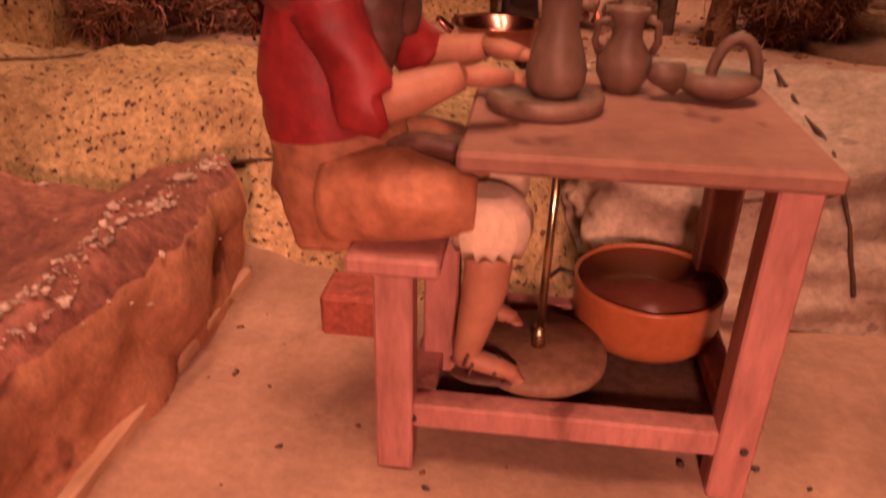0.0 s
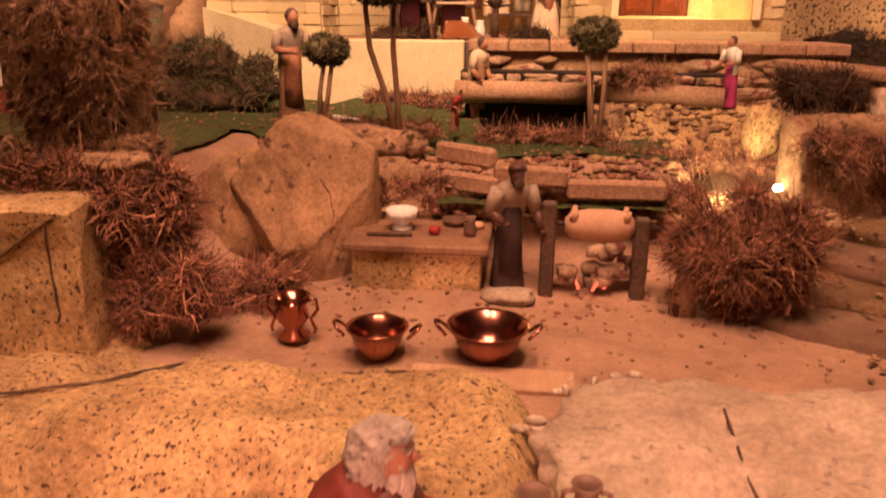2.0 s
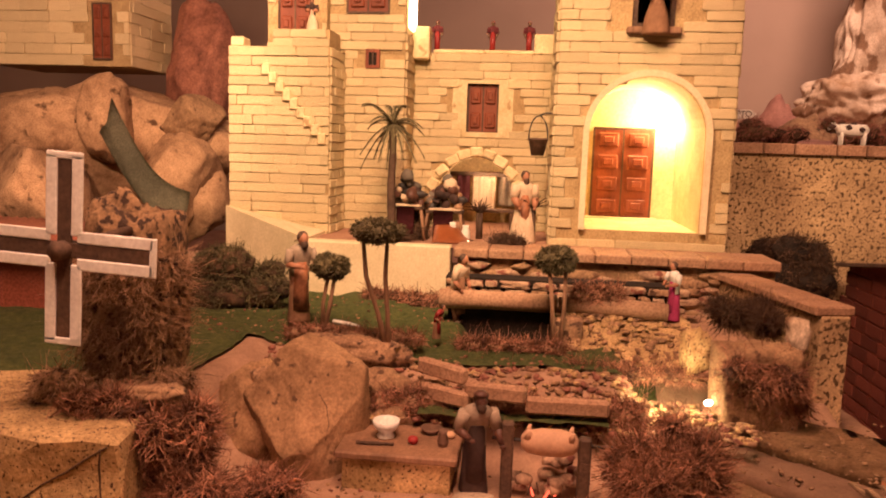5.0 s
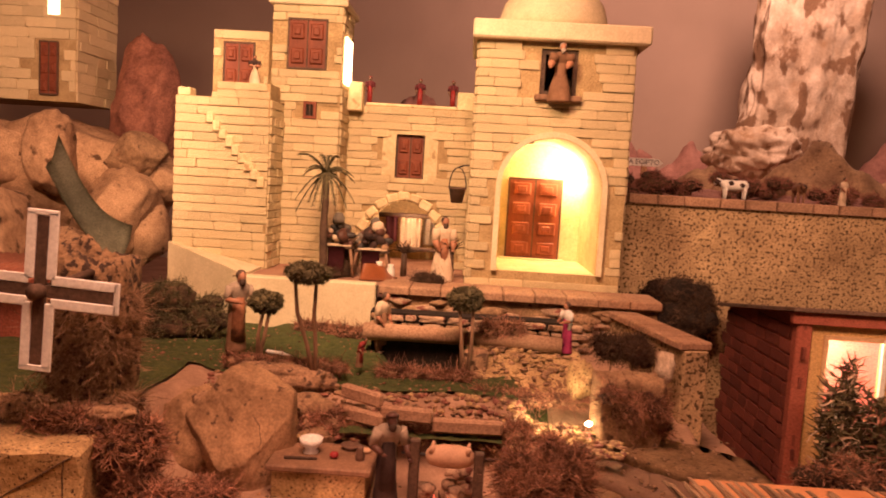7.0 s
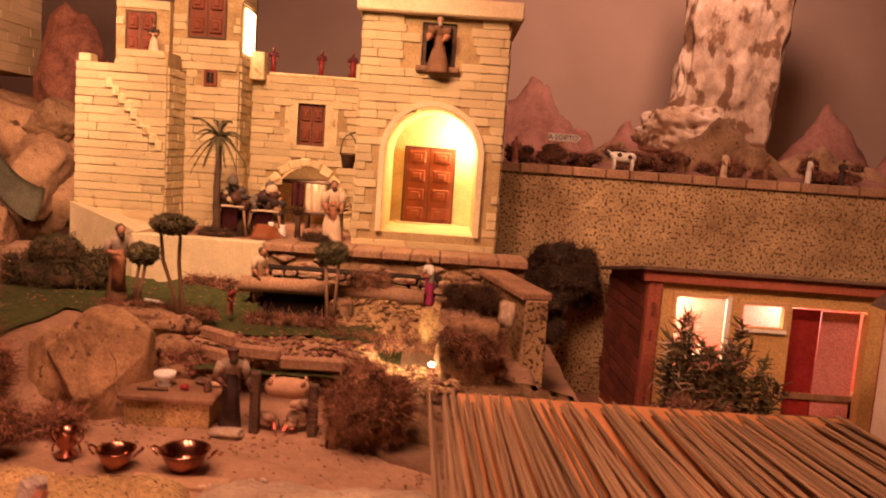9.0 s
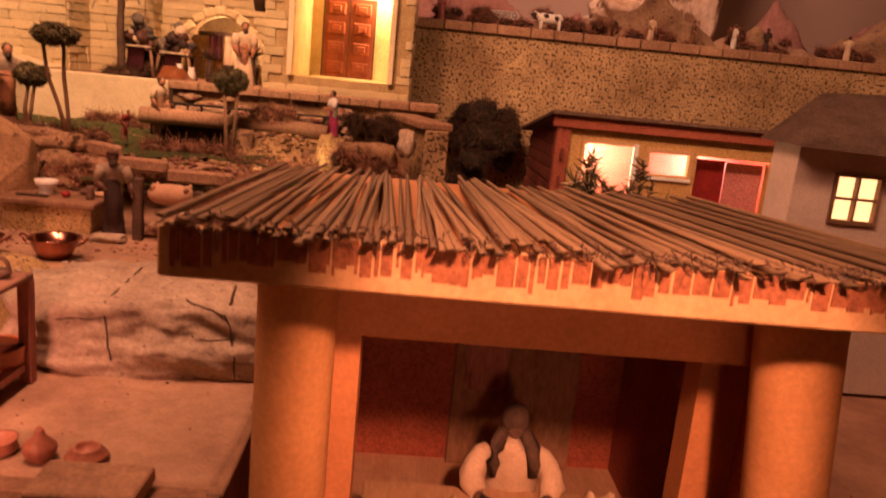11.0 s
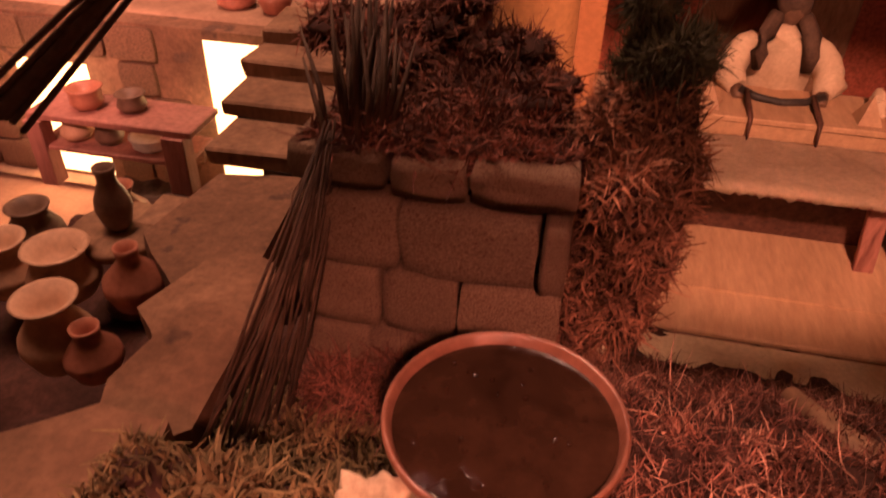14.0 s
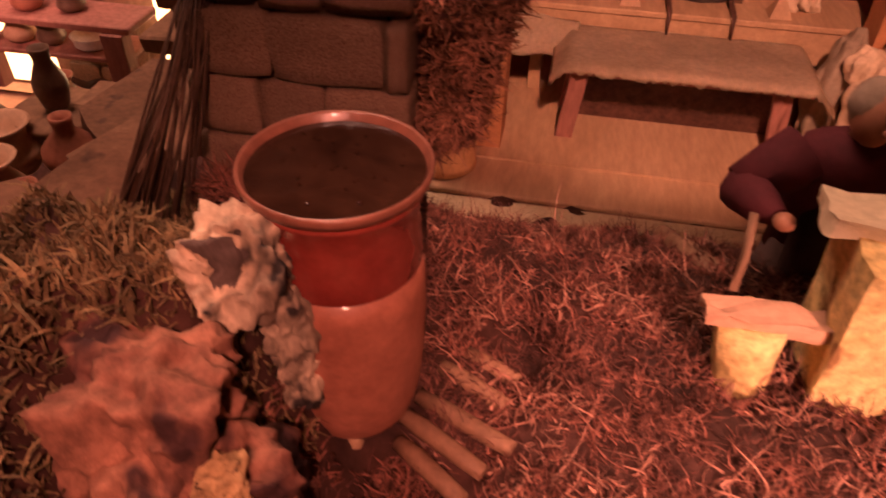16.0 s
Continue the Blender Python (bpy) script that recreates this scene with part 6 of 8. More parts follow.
part("stretcher", box(0.36, 0.43, 1.5, 1.98, 1.25, 1.31, 0.006), M_wood_red, pt)
part("stretcher", box(1.13, 1.20, 1.52, 1.95, 1.25, 1.31, 0.006), M_wood_red, pt)
part("base_board", box(0.42, 1.14, 1.51, 1.98, 1.235, 1.25), M_wood_dark, pt)
for x, y, zz in ((0.385, 1.44, 1.275), (1.165, 1.435, 1.275), (1.20, 1.435, 1.23)):
    bm = bmesh.new()
    add_blob(bm, (x, y, zz), (0.011, 0.006, 0.011), 1, 0)
    part("bolt", bm, M_iron, pt)
part("kick_wheel", lathe((0.68, 1.68, 1.315), [(0, 0), (0.165, 0), (0.18, 0.012), (0.18, 0.034), (0.172, 0.045), (0, 0.045)], 40), M_wood, pt, "round wooden foot wheel")
bm = bmesh.new()
add_tube(bm, [(0.68, 1.68, 1.35), (0.69, 1.70, 1.94)], 0.011, 10)
part("spindle", bm, M_brass, pt, "shining brass spindle")
bm = bmesh.new()
add_tube(bm, [(0.68, 1.68, 1.35), (0.68, 1.68, 1.42)], [0.02, 0.015], 10)
part("collar", bm, M_brass, pt)
wh = thing("throwing_disc", (0.645, 1.74, 1.985), "thick brown clay throwing disc", "wheel")
part("disc", lathe((0.645, 1.74, 1.98), [(0.115, 0), (0.135, 0.008), (0.137, 0.03), (0.125, 0.042), (0.11, 0.03), (0, 0.03)], 36), M_clay, wh, smooth=True)
dish("unfinished_vase", "tall brown clay vase on the throwing disc", (0.665, 1.75, 2.012), [(0.052, 0), (0.068, 0.025), (0.07, 0.06), (0.056, 0.11), (0.042, 0.155), (0.044, 0.21), (0.053, 0.25), (0.046, 0.25), (0.034, 0.16), (0, 0.1)], M_clay, 28, "vase")
dish("clay_amphora", "small dark two-handled clay amphora", (0.835, 1.93, 1.98), [(0.042, 0), (0.066, 0.045), (0.068, 0.08), (0.038, 0.13), (0.036, 0.165), (0.05, 0.2), (0.042, 0.2), (0.026, 0.16), (0, 0.09)], M_clay, 24, "amphora",
     [([(s * 0.04, 0, 0.175), (s * 0.072, 0, 0.165), (s * 0.076, 0, 0.12), (s * 0.062, 0, 0.09)], 0.010) for s in (-1, 1)])
lm = thing("oil_lamp", (1.06, 1.88, 1.98), "dark clay oil lamp with an arched handle", "lamp")
part("body", lathe((1.055, 1.88, 1.985), [(0.04, 0), (0.082, 0.025), (0.09, 0.045), (0.07, 0.062), (0.025, 0.058), (0, 0.058)], 24, 1.15, 0.9), M_clay, lm, smooth=True)
bm = bmesh.new()
add_tube(bm, [(1.09 + 0.055 * math.cos(q), 1.88, 2.02 + 0.11 * math.sin(q)) for q in [math.pi * k / 10 for k in range(11)]], 0.015, 8)
part("handle", bm, M_clay, lm)
bm = bmesh.new()
add_tube(bm, [(0.96, 1.87, 2.03), (0.91, 1.86, 2.045), (0.89, 1.86, 2.05)], [0.04, 0.03, 0.02], 10)
part("spout", bm, M_clay, lm)
pn = thing("glazed_pan", (1.02, 1.95, 1.13), "glazed terracotta pan under the table", "pan")
part("body", lathe((0.985, 1.93, 1.25), [(0.11, 0), (0.125, 0.012), (0.175, 0.03), (0.198, 0.055), (0.206, 0.10), (0.209, 0.185), (0.212, 0.20), (0.206, 0.206), (0.200, 0.20), (0.198, 0.18)], 48), M_pan, pn, smooth=True)
part("inside", lathe((0.985, 1.93, 1.25), [(0, 0.182), (0.19, 0.183), (0.1995, 0.196)], 48), M_pan_in, pn, "dark burnt inside", smooth=True)
bm = bmesh.new()
add_tube(bm, [(0.79, 1.95, 1.43), (0.735, 1.96, 1.44), (0.70, 1.97, 1.40), (0.69, 1.97, 1.34)], 0.008, 6)
part("handle", bm, M_iron, pn)
st2 = thing("potter_stool", (0.36, 1.6, FZ), "red-stained wooden stool with thick legs", "stool")
part("seat", box(0.235, 0.445, 1.42, 1.76, 1.675, 1.72, 0.008), M_wood_red, st2)
for x0, y0 in ((0.295, 1.43), (0.375, 1.68)):
    part("leg", box(x0, x0 + 0.09, y0, y0 + 0.08, FZ, 1.675, 0.006), M_wood_red, st2)
bx = thing("red_block", (0.18, 2.0, FZ), "small dark red block on the floor", "block")
part("block", box(0.0, 0.28, 1.98, 2.16, FZ - 0.02, 1.27, 0.015), M_red_plaster, bx)

# the potter, one mesh
bm = bmesh.new()
def P(*q):
    return [Vector(p) for p in q]
# trunk in a red shirt, leaning over the wheel
def folds(verts, amount, freq, seed):
    """Cloth folds pressed into a group of vertices."""
    for v in verts:
        q = v.co * freq + Vector((seed, seed * 2, 0))
        v.co += Vector((1, 1, 0.5)) * 2.0 * amount * (0.5 * noise.noise(q * 0.4) + 0.9 * abs(noise.noise(Vector((q.x * 0.35 + q.z * 0.5, q.y * 0.5, q.z * 0.35 - q.x * 0.2)))) + 0.10 * noise.noise(q * 1.5) - 0.2)
def cloth_tube(pts, radii, n, mat, amount=0.016, freq=14.0, seed=1.0, squash=None):
    pts = [Vector(p) for p in pts]
    fine, fr = [], []
    for (a, b), (ra, rb) in zip(zip(pts, pts[1:]), zip(radii, radii[1:])):
        for k in range(7):
            fine.append(a.lerp(b, k / 7))
            fr.append(ra + (rb - ra) * k / 7)
    fine.append(pts[-1])
    fr.append(radii[-1])
    rings = add_tube(bm, fine, fr, n, mat, True, squash)
    folds([v for r in rings for v in r], amount, freq, seed)
cloth_tube(((0.19, 1.66, 1.72), (0.165, 1.66, 1.84), (0.15, 1.66, 1.97), (0.152, 1.66, 2.10), (0.17, 1.66, 2.21), (0.205, 1.66, 2.30), (0.235, 1.66, 2.345)), [0.13, 0.145, 0.142, 0.14, 0.132, 0.10, 0.055], 40, 0, 0.014, 12, 1)
# breeches, thighs and the flap over the seat
cloth_tube(((0.20, 1.66, 1.69), (0.185, 1.66, 1.77), (0.17, 1.66, 1.86), (0.16, 1.66, 1.935)), [0.145, 0.162, 0.158, 0.146], 40, 1, 0.018, 13, 3)
cloth_tube(((0.20, 1.57, 1.80), (0.33, 1.53, 1.825), (0.44, 1.54, 1.815), (0.50, 1.55, 1.80)), [0.118, 0.104, 0.094, 0.078], 36, 1, 0.018, 15, 5)
cloth_tube(((0.20, 1.76, 1.80), (0.36, 1.79, 1.82), (0.52, 1.80, 1.80)), [0.115, 0.10, 0.082], 16, 1, 0.012, 14, 7)
# pale scalloped cuffs, legs and sandals
for y, x, fz in ((1.555, 0.54, 1.375), (1.81, 0.53, 1.375)):
    rings = add_lathe(bm, (x, y, 1.70), [(0.05, 0.14), (0.075, 0.125), (0.088, 0.09), (0.09, 0.055), (0.082, 0.025), (0.07, 0.0), (0.055, 0.012)], 28, 3)
    for r in rings[2:6]:
        for k, v in enumerate(r):
            w = 0.010 * math.sin(k * math.pi * 14 / 28 * 2 + y * 9) + 0.012 * noise.noise(v.co * 22)
            v.co += (v.co - Vector((x, y, v.co.z))).normalized() * w + Vector((0, 0, 0.012 * noise.noise(v.co * 17)))
    add_tube(bm, P((x + 0.005, y, 1.73), (x + 0.004, y, 1.66), (x - 0.004, y, 1.58), (x - 0.022, y, 1.49), (x - 0.038, y, 1.41), (x - 0.04, y, fz + 0.005)), [0.054, 0.057, 0.053, 0.043, 0.034, 0.033], 14, 2)
    add_tube(bm, P((x - 0.055, y, fz + 0.012), (x - 0.01, y - 0.004, fz + 0.012), (x + 0.04, y - 0.012, fz + 0.002), (x + 0.085, y - 0.02, fz - 0.008)), [0.028, 0.034, 0.032, 0.024], 12, 2, True, (1, 0.8))
    for q in range(4):
        add_blob(bm, (x + 0.092 - 0.006 * q, y - 0.042 + 0.016 * q, fz - 0.010), (0.017, 0.0085, 0.010), 2, 0.05, q, 2)
    add_blob(bm, (x + 0.02, y - 0.01, fz - 0.027), (0.098, 0.043, 0.011), 3, 0.02, 2, 5)
    for u, zz, rr in ((-0.042, 0.045, 0.037), (-0.03, 0.018, 0.04), (0.03, 0.014, 0.037), (0.055, 0.004, 0.034)):
        add_tube(bm, [Vector((x + u + 0.012 * math.sin(a), y - 0.008 + rr * math.cos(a), fz + zz - 0.025 + 0.034 * max(0.0, math.sin(a)))) for a in [math.pi * k / 8 for k in range(9)]], 0.0055, 6, 5)
# arms, sleeves to the elbow
for side, sh, el, wr, hand in ((-1, (0.20, 1.545, 2.215), (0.29, 1.485, 2.035), (0.47, 1.535, 2.095), (0.565, 1.585, 2.085)), (1, (0.22, 1.775, 2.215), (0.35, 1.835, 2.06), (0.50, 1.80, 2.10), (0.59, 1.76, 2.095))):
    sh, el, wr, hand = Vector(sh), Vector(el), Vector(wr), Vector(hand)
    cloth_tube((sh, sh.lerp(el, 0.5) + Vector((-0.012, 0, 0.012)), el, el.lerp(wr, 0.12)), [0.074, 0.072, 0.068, 0.056], 30, 0, 0.014, 16, 4 + side)
    add_tube(bm, [el, el.lerp(wr, 0.4), el.lerp(wr, 0.8), wr], [0.047, 0.046, 0.036, 0.029], 12, 2)
    add_tube(bm, [wr, wr.lerp(hand, 0.4), hand], [0.029, 0.038, 0.026], 12, 2, True, (1, 0.65))
    for q in range(4):
        a = hand + Vector((-0.01, (q - 1.5) * 0.013, 0.004 * (1.5 - abs(q - 1.5))))
        add_tube(bm, [a, a + Vector((0.025, 0.01, -0.004)), a + Vector((0.042, 0.02, -0.016))], [0.0095, 0.009, 0.006], 7, 2)
# maroon mantle on the shoulders, dark vest hanging open
cloth_tube(((0.155, 1.66, 2.17), (0.175, 1.66, 2.235), (0.21, 1.66, 2.305), (0.24, 1.66, 2.35)), [0.145, 0.139, 0.108, 0.062], 36, 6, 0.012, 15, 9)
cloth_tube(((0.245, 1.62, 2.32), (0.285, 1.60, 2.23), (0.305, 1.60, 2.14), (0.30, 1.61, 2.08)), [0.045, 0.062, 0.05, 0.02], 14, 5, 0.012, 20, 10, (0.7, 1))
cloth_tube(((0.245, 1.71, 2.32), (0.29, 1.73, 2.23), (0.315, 1.73, 2.13)), [0.045, 0.062, 0.04], 14, 5, 0.012, 20, 11, (0.7, 1))
# neck, head with long grey hair, brows and beard
add_tube(bm, P((0.215, 1.66, 2.29), (0.255, 1.66, 2.37)), [0.05, 0.045], 12, 2)
hd = Vector((0.268, 1.66, 2.415))
add_blob(bm, hd, (0.066, 0.060, 0.086), 4, 0.06, 3, 2, 2.5)
add_tube(bm, [hd + Vector((0.058, 0, 0.022)), hd + Vector((0.075, 0, -0.004)), hd + Vector((0.062, 0, -0.018))], [0.008, 0.014, 0.010], 8, 2)
add_blob(bm, hd + Vector((0.058, 0, 0.026)), (0.012, 0.04, 0.008), 2, 0.2, 5, 4, 5)
for c, r, sd in (((-0.03, 0, 0.035), (0.078, 0.072, 0.068), 7), ((-0.06, 0, -0.02), (0.06, 0.070, 0.08), 11), ((-0.035, -0.045, -0.01), (0.045, 0.026, 0.075), 13), ((-0.035, 0.045, -0.01), (0.045, 0.026, 0.075), 14), ((0.012, 0, 0.068), (0.055, 0.052, 0.028), 15)):
    vs = add_blob(bm, hd + Vector(c), r, 4, 0.16, sd, 4, 4.0)
    for v in vs:
        v.co += (v.co - hd).normalized() * 0.010 * math.sin((v.co.x + 2 * v.co.y) * 260 + 6 * noise.noise(v.co * 20))
for c, r, sd in (((0.036, 0, -0.085), (0.034, 0.042, 0.07), 8), ((0.02, -0.035, -0.05), (0.03, 0.02, 0.055), 9), ((0.02, 0.035, -0.05), (0.03, 0.02, 0.055), 10), ((0.045, 0, -0.13), (0.018, 0.022, 0.045), 12)):
    vs = add_blob(bm, hd + Vector(c), r, 4, 0.18, sd, 4, 5.0)
    for v in vs:
        v.co += (v.co - hd).normalized() * 0.006 * math.sin(v.co.y * 330 + 6 * noise.noise(v.co * 20))
# dark working cloth over the lap
cloth_tube(((0.28, 1.66, 1.885), (0.38, 1.66, 1.90), (0.48, 1.67, 1.885), (0.54, 1.68, 1.865)), [0.07, 0.11, 0.10, 0.06], 18, 5, 0.012, 16, 12, (1, 0.32))
solo("potter_figure", bm, [M_red_cloth, M_orange_cloth, M_skin, M_white_cloth, M_hair_grey, M_leather, M_mantle], "grey-haired clay potter in red shirt and brown breeches at his wheel", "figurine", "figures", at=(0.2, 1.66, 1.7))

# big chunk of red bark beside the potter
def bark_log(at, length, w, h, turn, seed, label):
    """A split log with a flat cut face and a torn bark crest."""
    bm = bmesh.new()
    n, k = 60, 24
    rows = []
    for i in range(n + 1):
        u = i / n
        row = []
        for j in range(k + 1):
            v = j / k
            # profile: cut face, crest, sunken back
            if v < 0.35:
                p = Vector((0, -w * 0.5 + 0.02 * math.sin(u * 7), h * v / 0.35))
            elif v < 0.5:
                q = (v - 0.35) / 0.15
                p = Vector((0, -w * 0.5 + w * 0.18 * q, h * (1 + 0.10 * math.sin(math.pi * q))))
            else:
                q = (v - 0.5) / 0.5
                p = Vector((0, -w * 0.32 + w * 0.85 * q, h * (1.0 - 0.22 * math.sin(math.pi * q) - 0.15 * q)))
            r = 0.045 * noise.fractal(Vector((u * 5, v * 6, seed)), 1.0, 2.0, 4) + (0.05 * abs(noise.noise(Vector((u * 2.5 + v * 5, v * 9, seed + 2)))) if v > 0.35 else 0.0)
            crest = math.exp(-((v - 0.43) / 0.06) ** 2) * 0.05 * abs(noise.noise(Vector((u * 22, v * 9, seed + 4))))
            row.append(bm.verts.new((u * length, p.y + r, p.z + r + crest)))
        rows.append(row)
    for a, b in zip(rows, rows[1:]):
        for j in range(k):
            f = bm.faces.new((a[j], b[j], b[j + 1], a[j + 1]))
            f.smooth = True
            f.material_index = 2 if j < 0.33 * k else 0
    for row in (rows[0][::-1], rows[-1]):
        bm.faces.new(row)
    rng = random.Random(seed)
    for _ in range(520):
        u, v = rng.random(), rng.gauss(0.42, 0.022) if rng.random() < 0.92 else rng.uniform(0.1, 0.95)
        c = rows[int(u * n)][min(k, max(0, int(v * k)))].co
        s = rng.uniform(0.002, 0.011) * (1.3 if noise.noise(Vector((u * 9, 0, 3))) > 0 else 0.6)
        r0 = len(bm.faces)
        add_facets(bm, c + Vector((rng.gauss(0, 0.012), rng.gauss(0, 0.01), rng.gauss(0, 0.004))), (s * rng.uniform(0.8, 2.2), s * rng.uniform(0.5, 1.1), s * rng.uniform(0.3, 0.9)), rng.randrange(9999), 1, 7, 0.2, rng.uniform(0, 180))
        bm.faces.ensure_lookup_table()
        for f in bm.faces[r0:]:
            f.material_index, f.smooth = 1, False
    m = Matrix.Translation(at) @ Matrix.Rotation(radians(turn), 4, "Z")
    for v in bm.verts:
        v.co = m @ v.co
    return solo("bark_log", bm, [M_bark_red, M_flake, M_bark_cut], label, "log", at=at)
bark_log((-0.86, 0.72, FZ - 0.02), 1.6, 0.92, 0.44, 88, 2, "split chunk of red bark with white torn edges")
# pale strip added for the brightly lit lower edge of the bark
bm = bmesh.new()
add_box(bm, 0, 1.5, -0.012, 0.03, 0, 0.05, 0.006, Matrix.Translation((-0.385, 0.80, FZ - 0.005)) @ Matrix.Rotation(radians(89), 4, "Z"))
bmesh.ops.subdivide_edges(bm, edges=[e for e in bm.edges if e.calc_length() > 0.5], cuts=24, use_grid_fill=True)
for v in bm.verts:
    v.co += Vector((0.012, 0, 0.012)) * noise.noise(v.co * 9)
solo("pale_batten", bm, M_wood_pale, "pale strip along the foot of the bark, standing in for its lit edge", "batten")

# ---- house with lit windows by the rampart ----
hs = thing("brick_house", (8.4, 9.6, 0), "red brick house with an ochre front and lit windows", "house")
HX0, HX1, HY0, HY1, HZ = 6.45, 10.5, 9.2, 12.4, 3.3
wins = [(6.8, 7.75, 1.25, 2.92), (7.92, 8.7, 2.40, 2.86), (8.8, 10.1, 0.9, 2.82)]
part("front_wall", wall_with_holes(HX0, HX1, 0, HZ - 0.12, HY0, HY0 + 0.2, wins), M_gold_plaster, hs, "ochre plastered front wall")
def pitch(bm):
    """Lets the top fall towards the back of the house."""
    for v in bm.verts:
        if v.co.z > 2.5:
            v.co.z -= 0.15 * max(0.0, v.co.y - HY0)
    return bm
part("side_wall", pitch(box(HX0, HX0 + 0.2, HY0 + 0.2, HY1, 0, HZ)), M_red_plaster, hs, "red brick side wall")
part("side_wall", pitch(box(HX1 - 0.2, HX1, HY0 + 0.2, HY1, 0, HZ)), M_red_plaster, hs)
part("corner_post", box(HX0 - 0.12, HX0 + 0.12, HY0 - 0.08, HY0 + 0.1, 0, HZ, 0.02), M_red_plaster, hs)
part("corner_post", box(HX1 - 0.15, HX1 + 0.1, HY0 - 0.1, HY0 + 0.1, 0, HZ, 0.02), M_red_plaster, hs)
part("eave_board", box(HX0 - 0.2, HX1 + 0.2, HY0 - 0.12, HY0, HZ - 0.2, HZ, 0.01), M_red_plaster, hs)
part("roof", pitch(box(HX0 - 0.25, HX1 + 0.8, HY0 - 0.2, HY1, HZ, HZ + 0.07, 0.01)), M_roof_brown, hs, "flat dark roof edge")
brick_red = shared([unit_brick(100 + k) for k in range(4)], material("red_brick", (0.14, 0.034, 0.02), (0.25, 0.07, 0.042), 40, 0.9, 0.4, vary=0.25))
rng = random.Random(77)
for k in range(13):
    y = HY0 + 0.12 - rng.uniform(0, 0.3)
    while y < HY1:
        l = rng.uniform(0.4, 0.6)
        if 0.35 + k * 0.23 + 0.1 > HZ - 0.15 * (y + l - HY0):
            break
        piece("brick", rng.choice(brick_red), hs, (HX0 - 0.005, y + l / 2, 0.35 + k * 0.23), (0.05, l - 0.03, 0.2))
        y += l
part("inner_wall", box(HX0 + 0.2, HX1 - 0.2, 10.6, 10.7, 0.3, HZ - 0.2), M_pink, hs, "pink-washed inner wall")
part("inner_floor", box(HX0 + 0.2, HX1 - 0.2, HY0 + 0.2, 10.6, 1.2, 1.3), M_wood, hs)
part("pink_door", box(8.86, 9.4, HY0 + 0.24, HY0 + 0.3, 0.9, 2.76), M_red_cloth, hs, "pink-red board door")
part("pink_panel", box(9.42, 10.08, HY0 + 0.24, HY0 + 0.3, 0.9, 2.74), M_pink, hs, "rose wall panel")
for x0, x1, z0, z1 in wins[:2]:
    part("window_frame", wall_with_holes(x0 - 0.02, x1 + 0.02, z0 - 0.02, z1 + 0.02, HY0 - 0.03, HY0 + 0.05, [(x0 + 0.05, x1 - 0.05, z0 + 0.05, z1 - 0.05)]), M_straw, hs)
part("window_bar", box(7.68, 7.76, HY0 - 0.04, HY0 + 0.02, 1.25, 2.92), M_paint_white, hs)
part("white_line", box(7.9, 8.72, HY0 - 0.05, HY0 + 0.0, 2.36, 2.41), M_paint_white, hs)
hl = thing("room_lamp", (7.2, 10.2, 2.9), "small lamp inside the lit room", "lamp")
bm = bmesh.new()
add_blob(bm, (7.2, 10.2, 2.95), (0.06, 0.06, 0.06), 2, 0)
part("bulb", bm, G_lamp, hl)
lamp("room_light", "POINT", (7.2, 10.05, 2.6), (0, 0, 0), 1.7, (1.0, 0.72, 0.36), 0.1)
lamp("room_light", "POINT", (9.3, 10.1, 2.6), (0, 0, 0), 1.2, (1.0, 0.6, 0.4), 0.1)
for x, y, hh in ((7.35, 9.75, 0.55), (7.55, 9.9, 0.62), (8.3, 9.9, 0.7)):
    figure("plaster_figure", "small white plaster figure inside the lit room", (x, y, 1.3), hh, 0, (M_paint_white,) * 5, DOWN, 0, 0, False, skirt=1.3, group="plaster figures")
figure("nun_figure", "small pale clay figure inside the lit room", (7.0, 10.0, 1.3), 0.85, 10, (M_white_cloth, M_paint_white, M_skin, M_hair, M_white_cloth), DOWN, 0, 0, False)
# plants before the house
def leafy_shrub(name, label, at, spread, height, stems, leaves, mats, seed, leaf=0.16, width=0.022):
    """Thin stems that fork from the ground, each set with narrow leaves."""
    rng = random.Random(seed)
    t = thing(name, at, label, "shrub")
    bm = bmesh.new()
    for k in range(stems):
        a, lean = rng.uniform(0, 6.283), rng.uniform(0.1, 1.0)
        top = Vector((at[0] + spread[0] * lean * math.cos(a), at[1] + spread[1] * lean * math.sin(a), at[2] + height * (1.05 - 0.45 * lean) * rng.uniform(0.75, 1.05)))
        base = Vector(at) + Vector((rng.gauss(0, 0.08), rng.gauss(0, 0.06), 0))
        mid = base.lerp(top, 0.5) + Vector((rng.gauss(0, 0.06), rng.gauss(0, 0.06), 0.12))
        sb = bmesh.new()
        add_tube(sb, [base, mid, top], [0.022, 0.014, 0.005], 5)
        part("stem", sb, M_wood_dark, t)
        for q in range(leaves):
            u = rng.random() ** 0.6
            p = base.lerp(mid, u * 2) if u < 0.5 else mid.lerp(top, u * 2 - 1)
            d = Vector((rng.gauss(0, 1), rng.gauss(0, 1), 0.55 + rng.gauss(0, 0.6)))
            add_blade(bm, p, d, leaf * rng.uniform(0.5, 1.3), width * rng.uniform(0.6, 1.2), rng.uniform(-0.5, 0.5), rng, 0 if rng.random() < 0.8 else 1, 3)
    part("foliage", bm, list(mats), t)
    return t
leafy_shrub("leafy_shrub", "leafy green-brown shrub before the lit house", (7.35, 8.2, 0.0), (1.15, 0.4), 2.75, 34, 95, (M_topiary, M_moss_pink), 52, 0.17, 0.026)
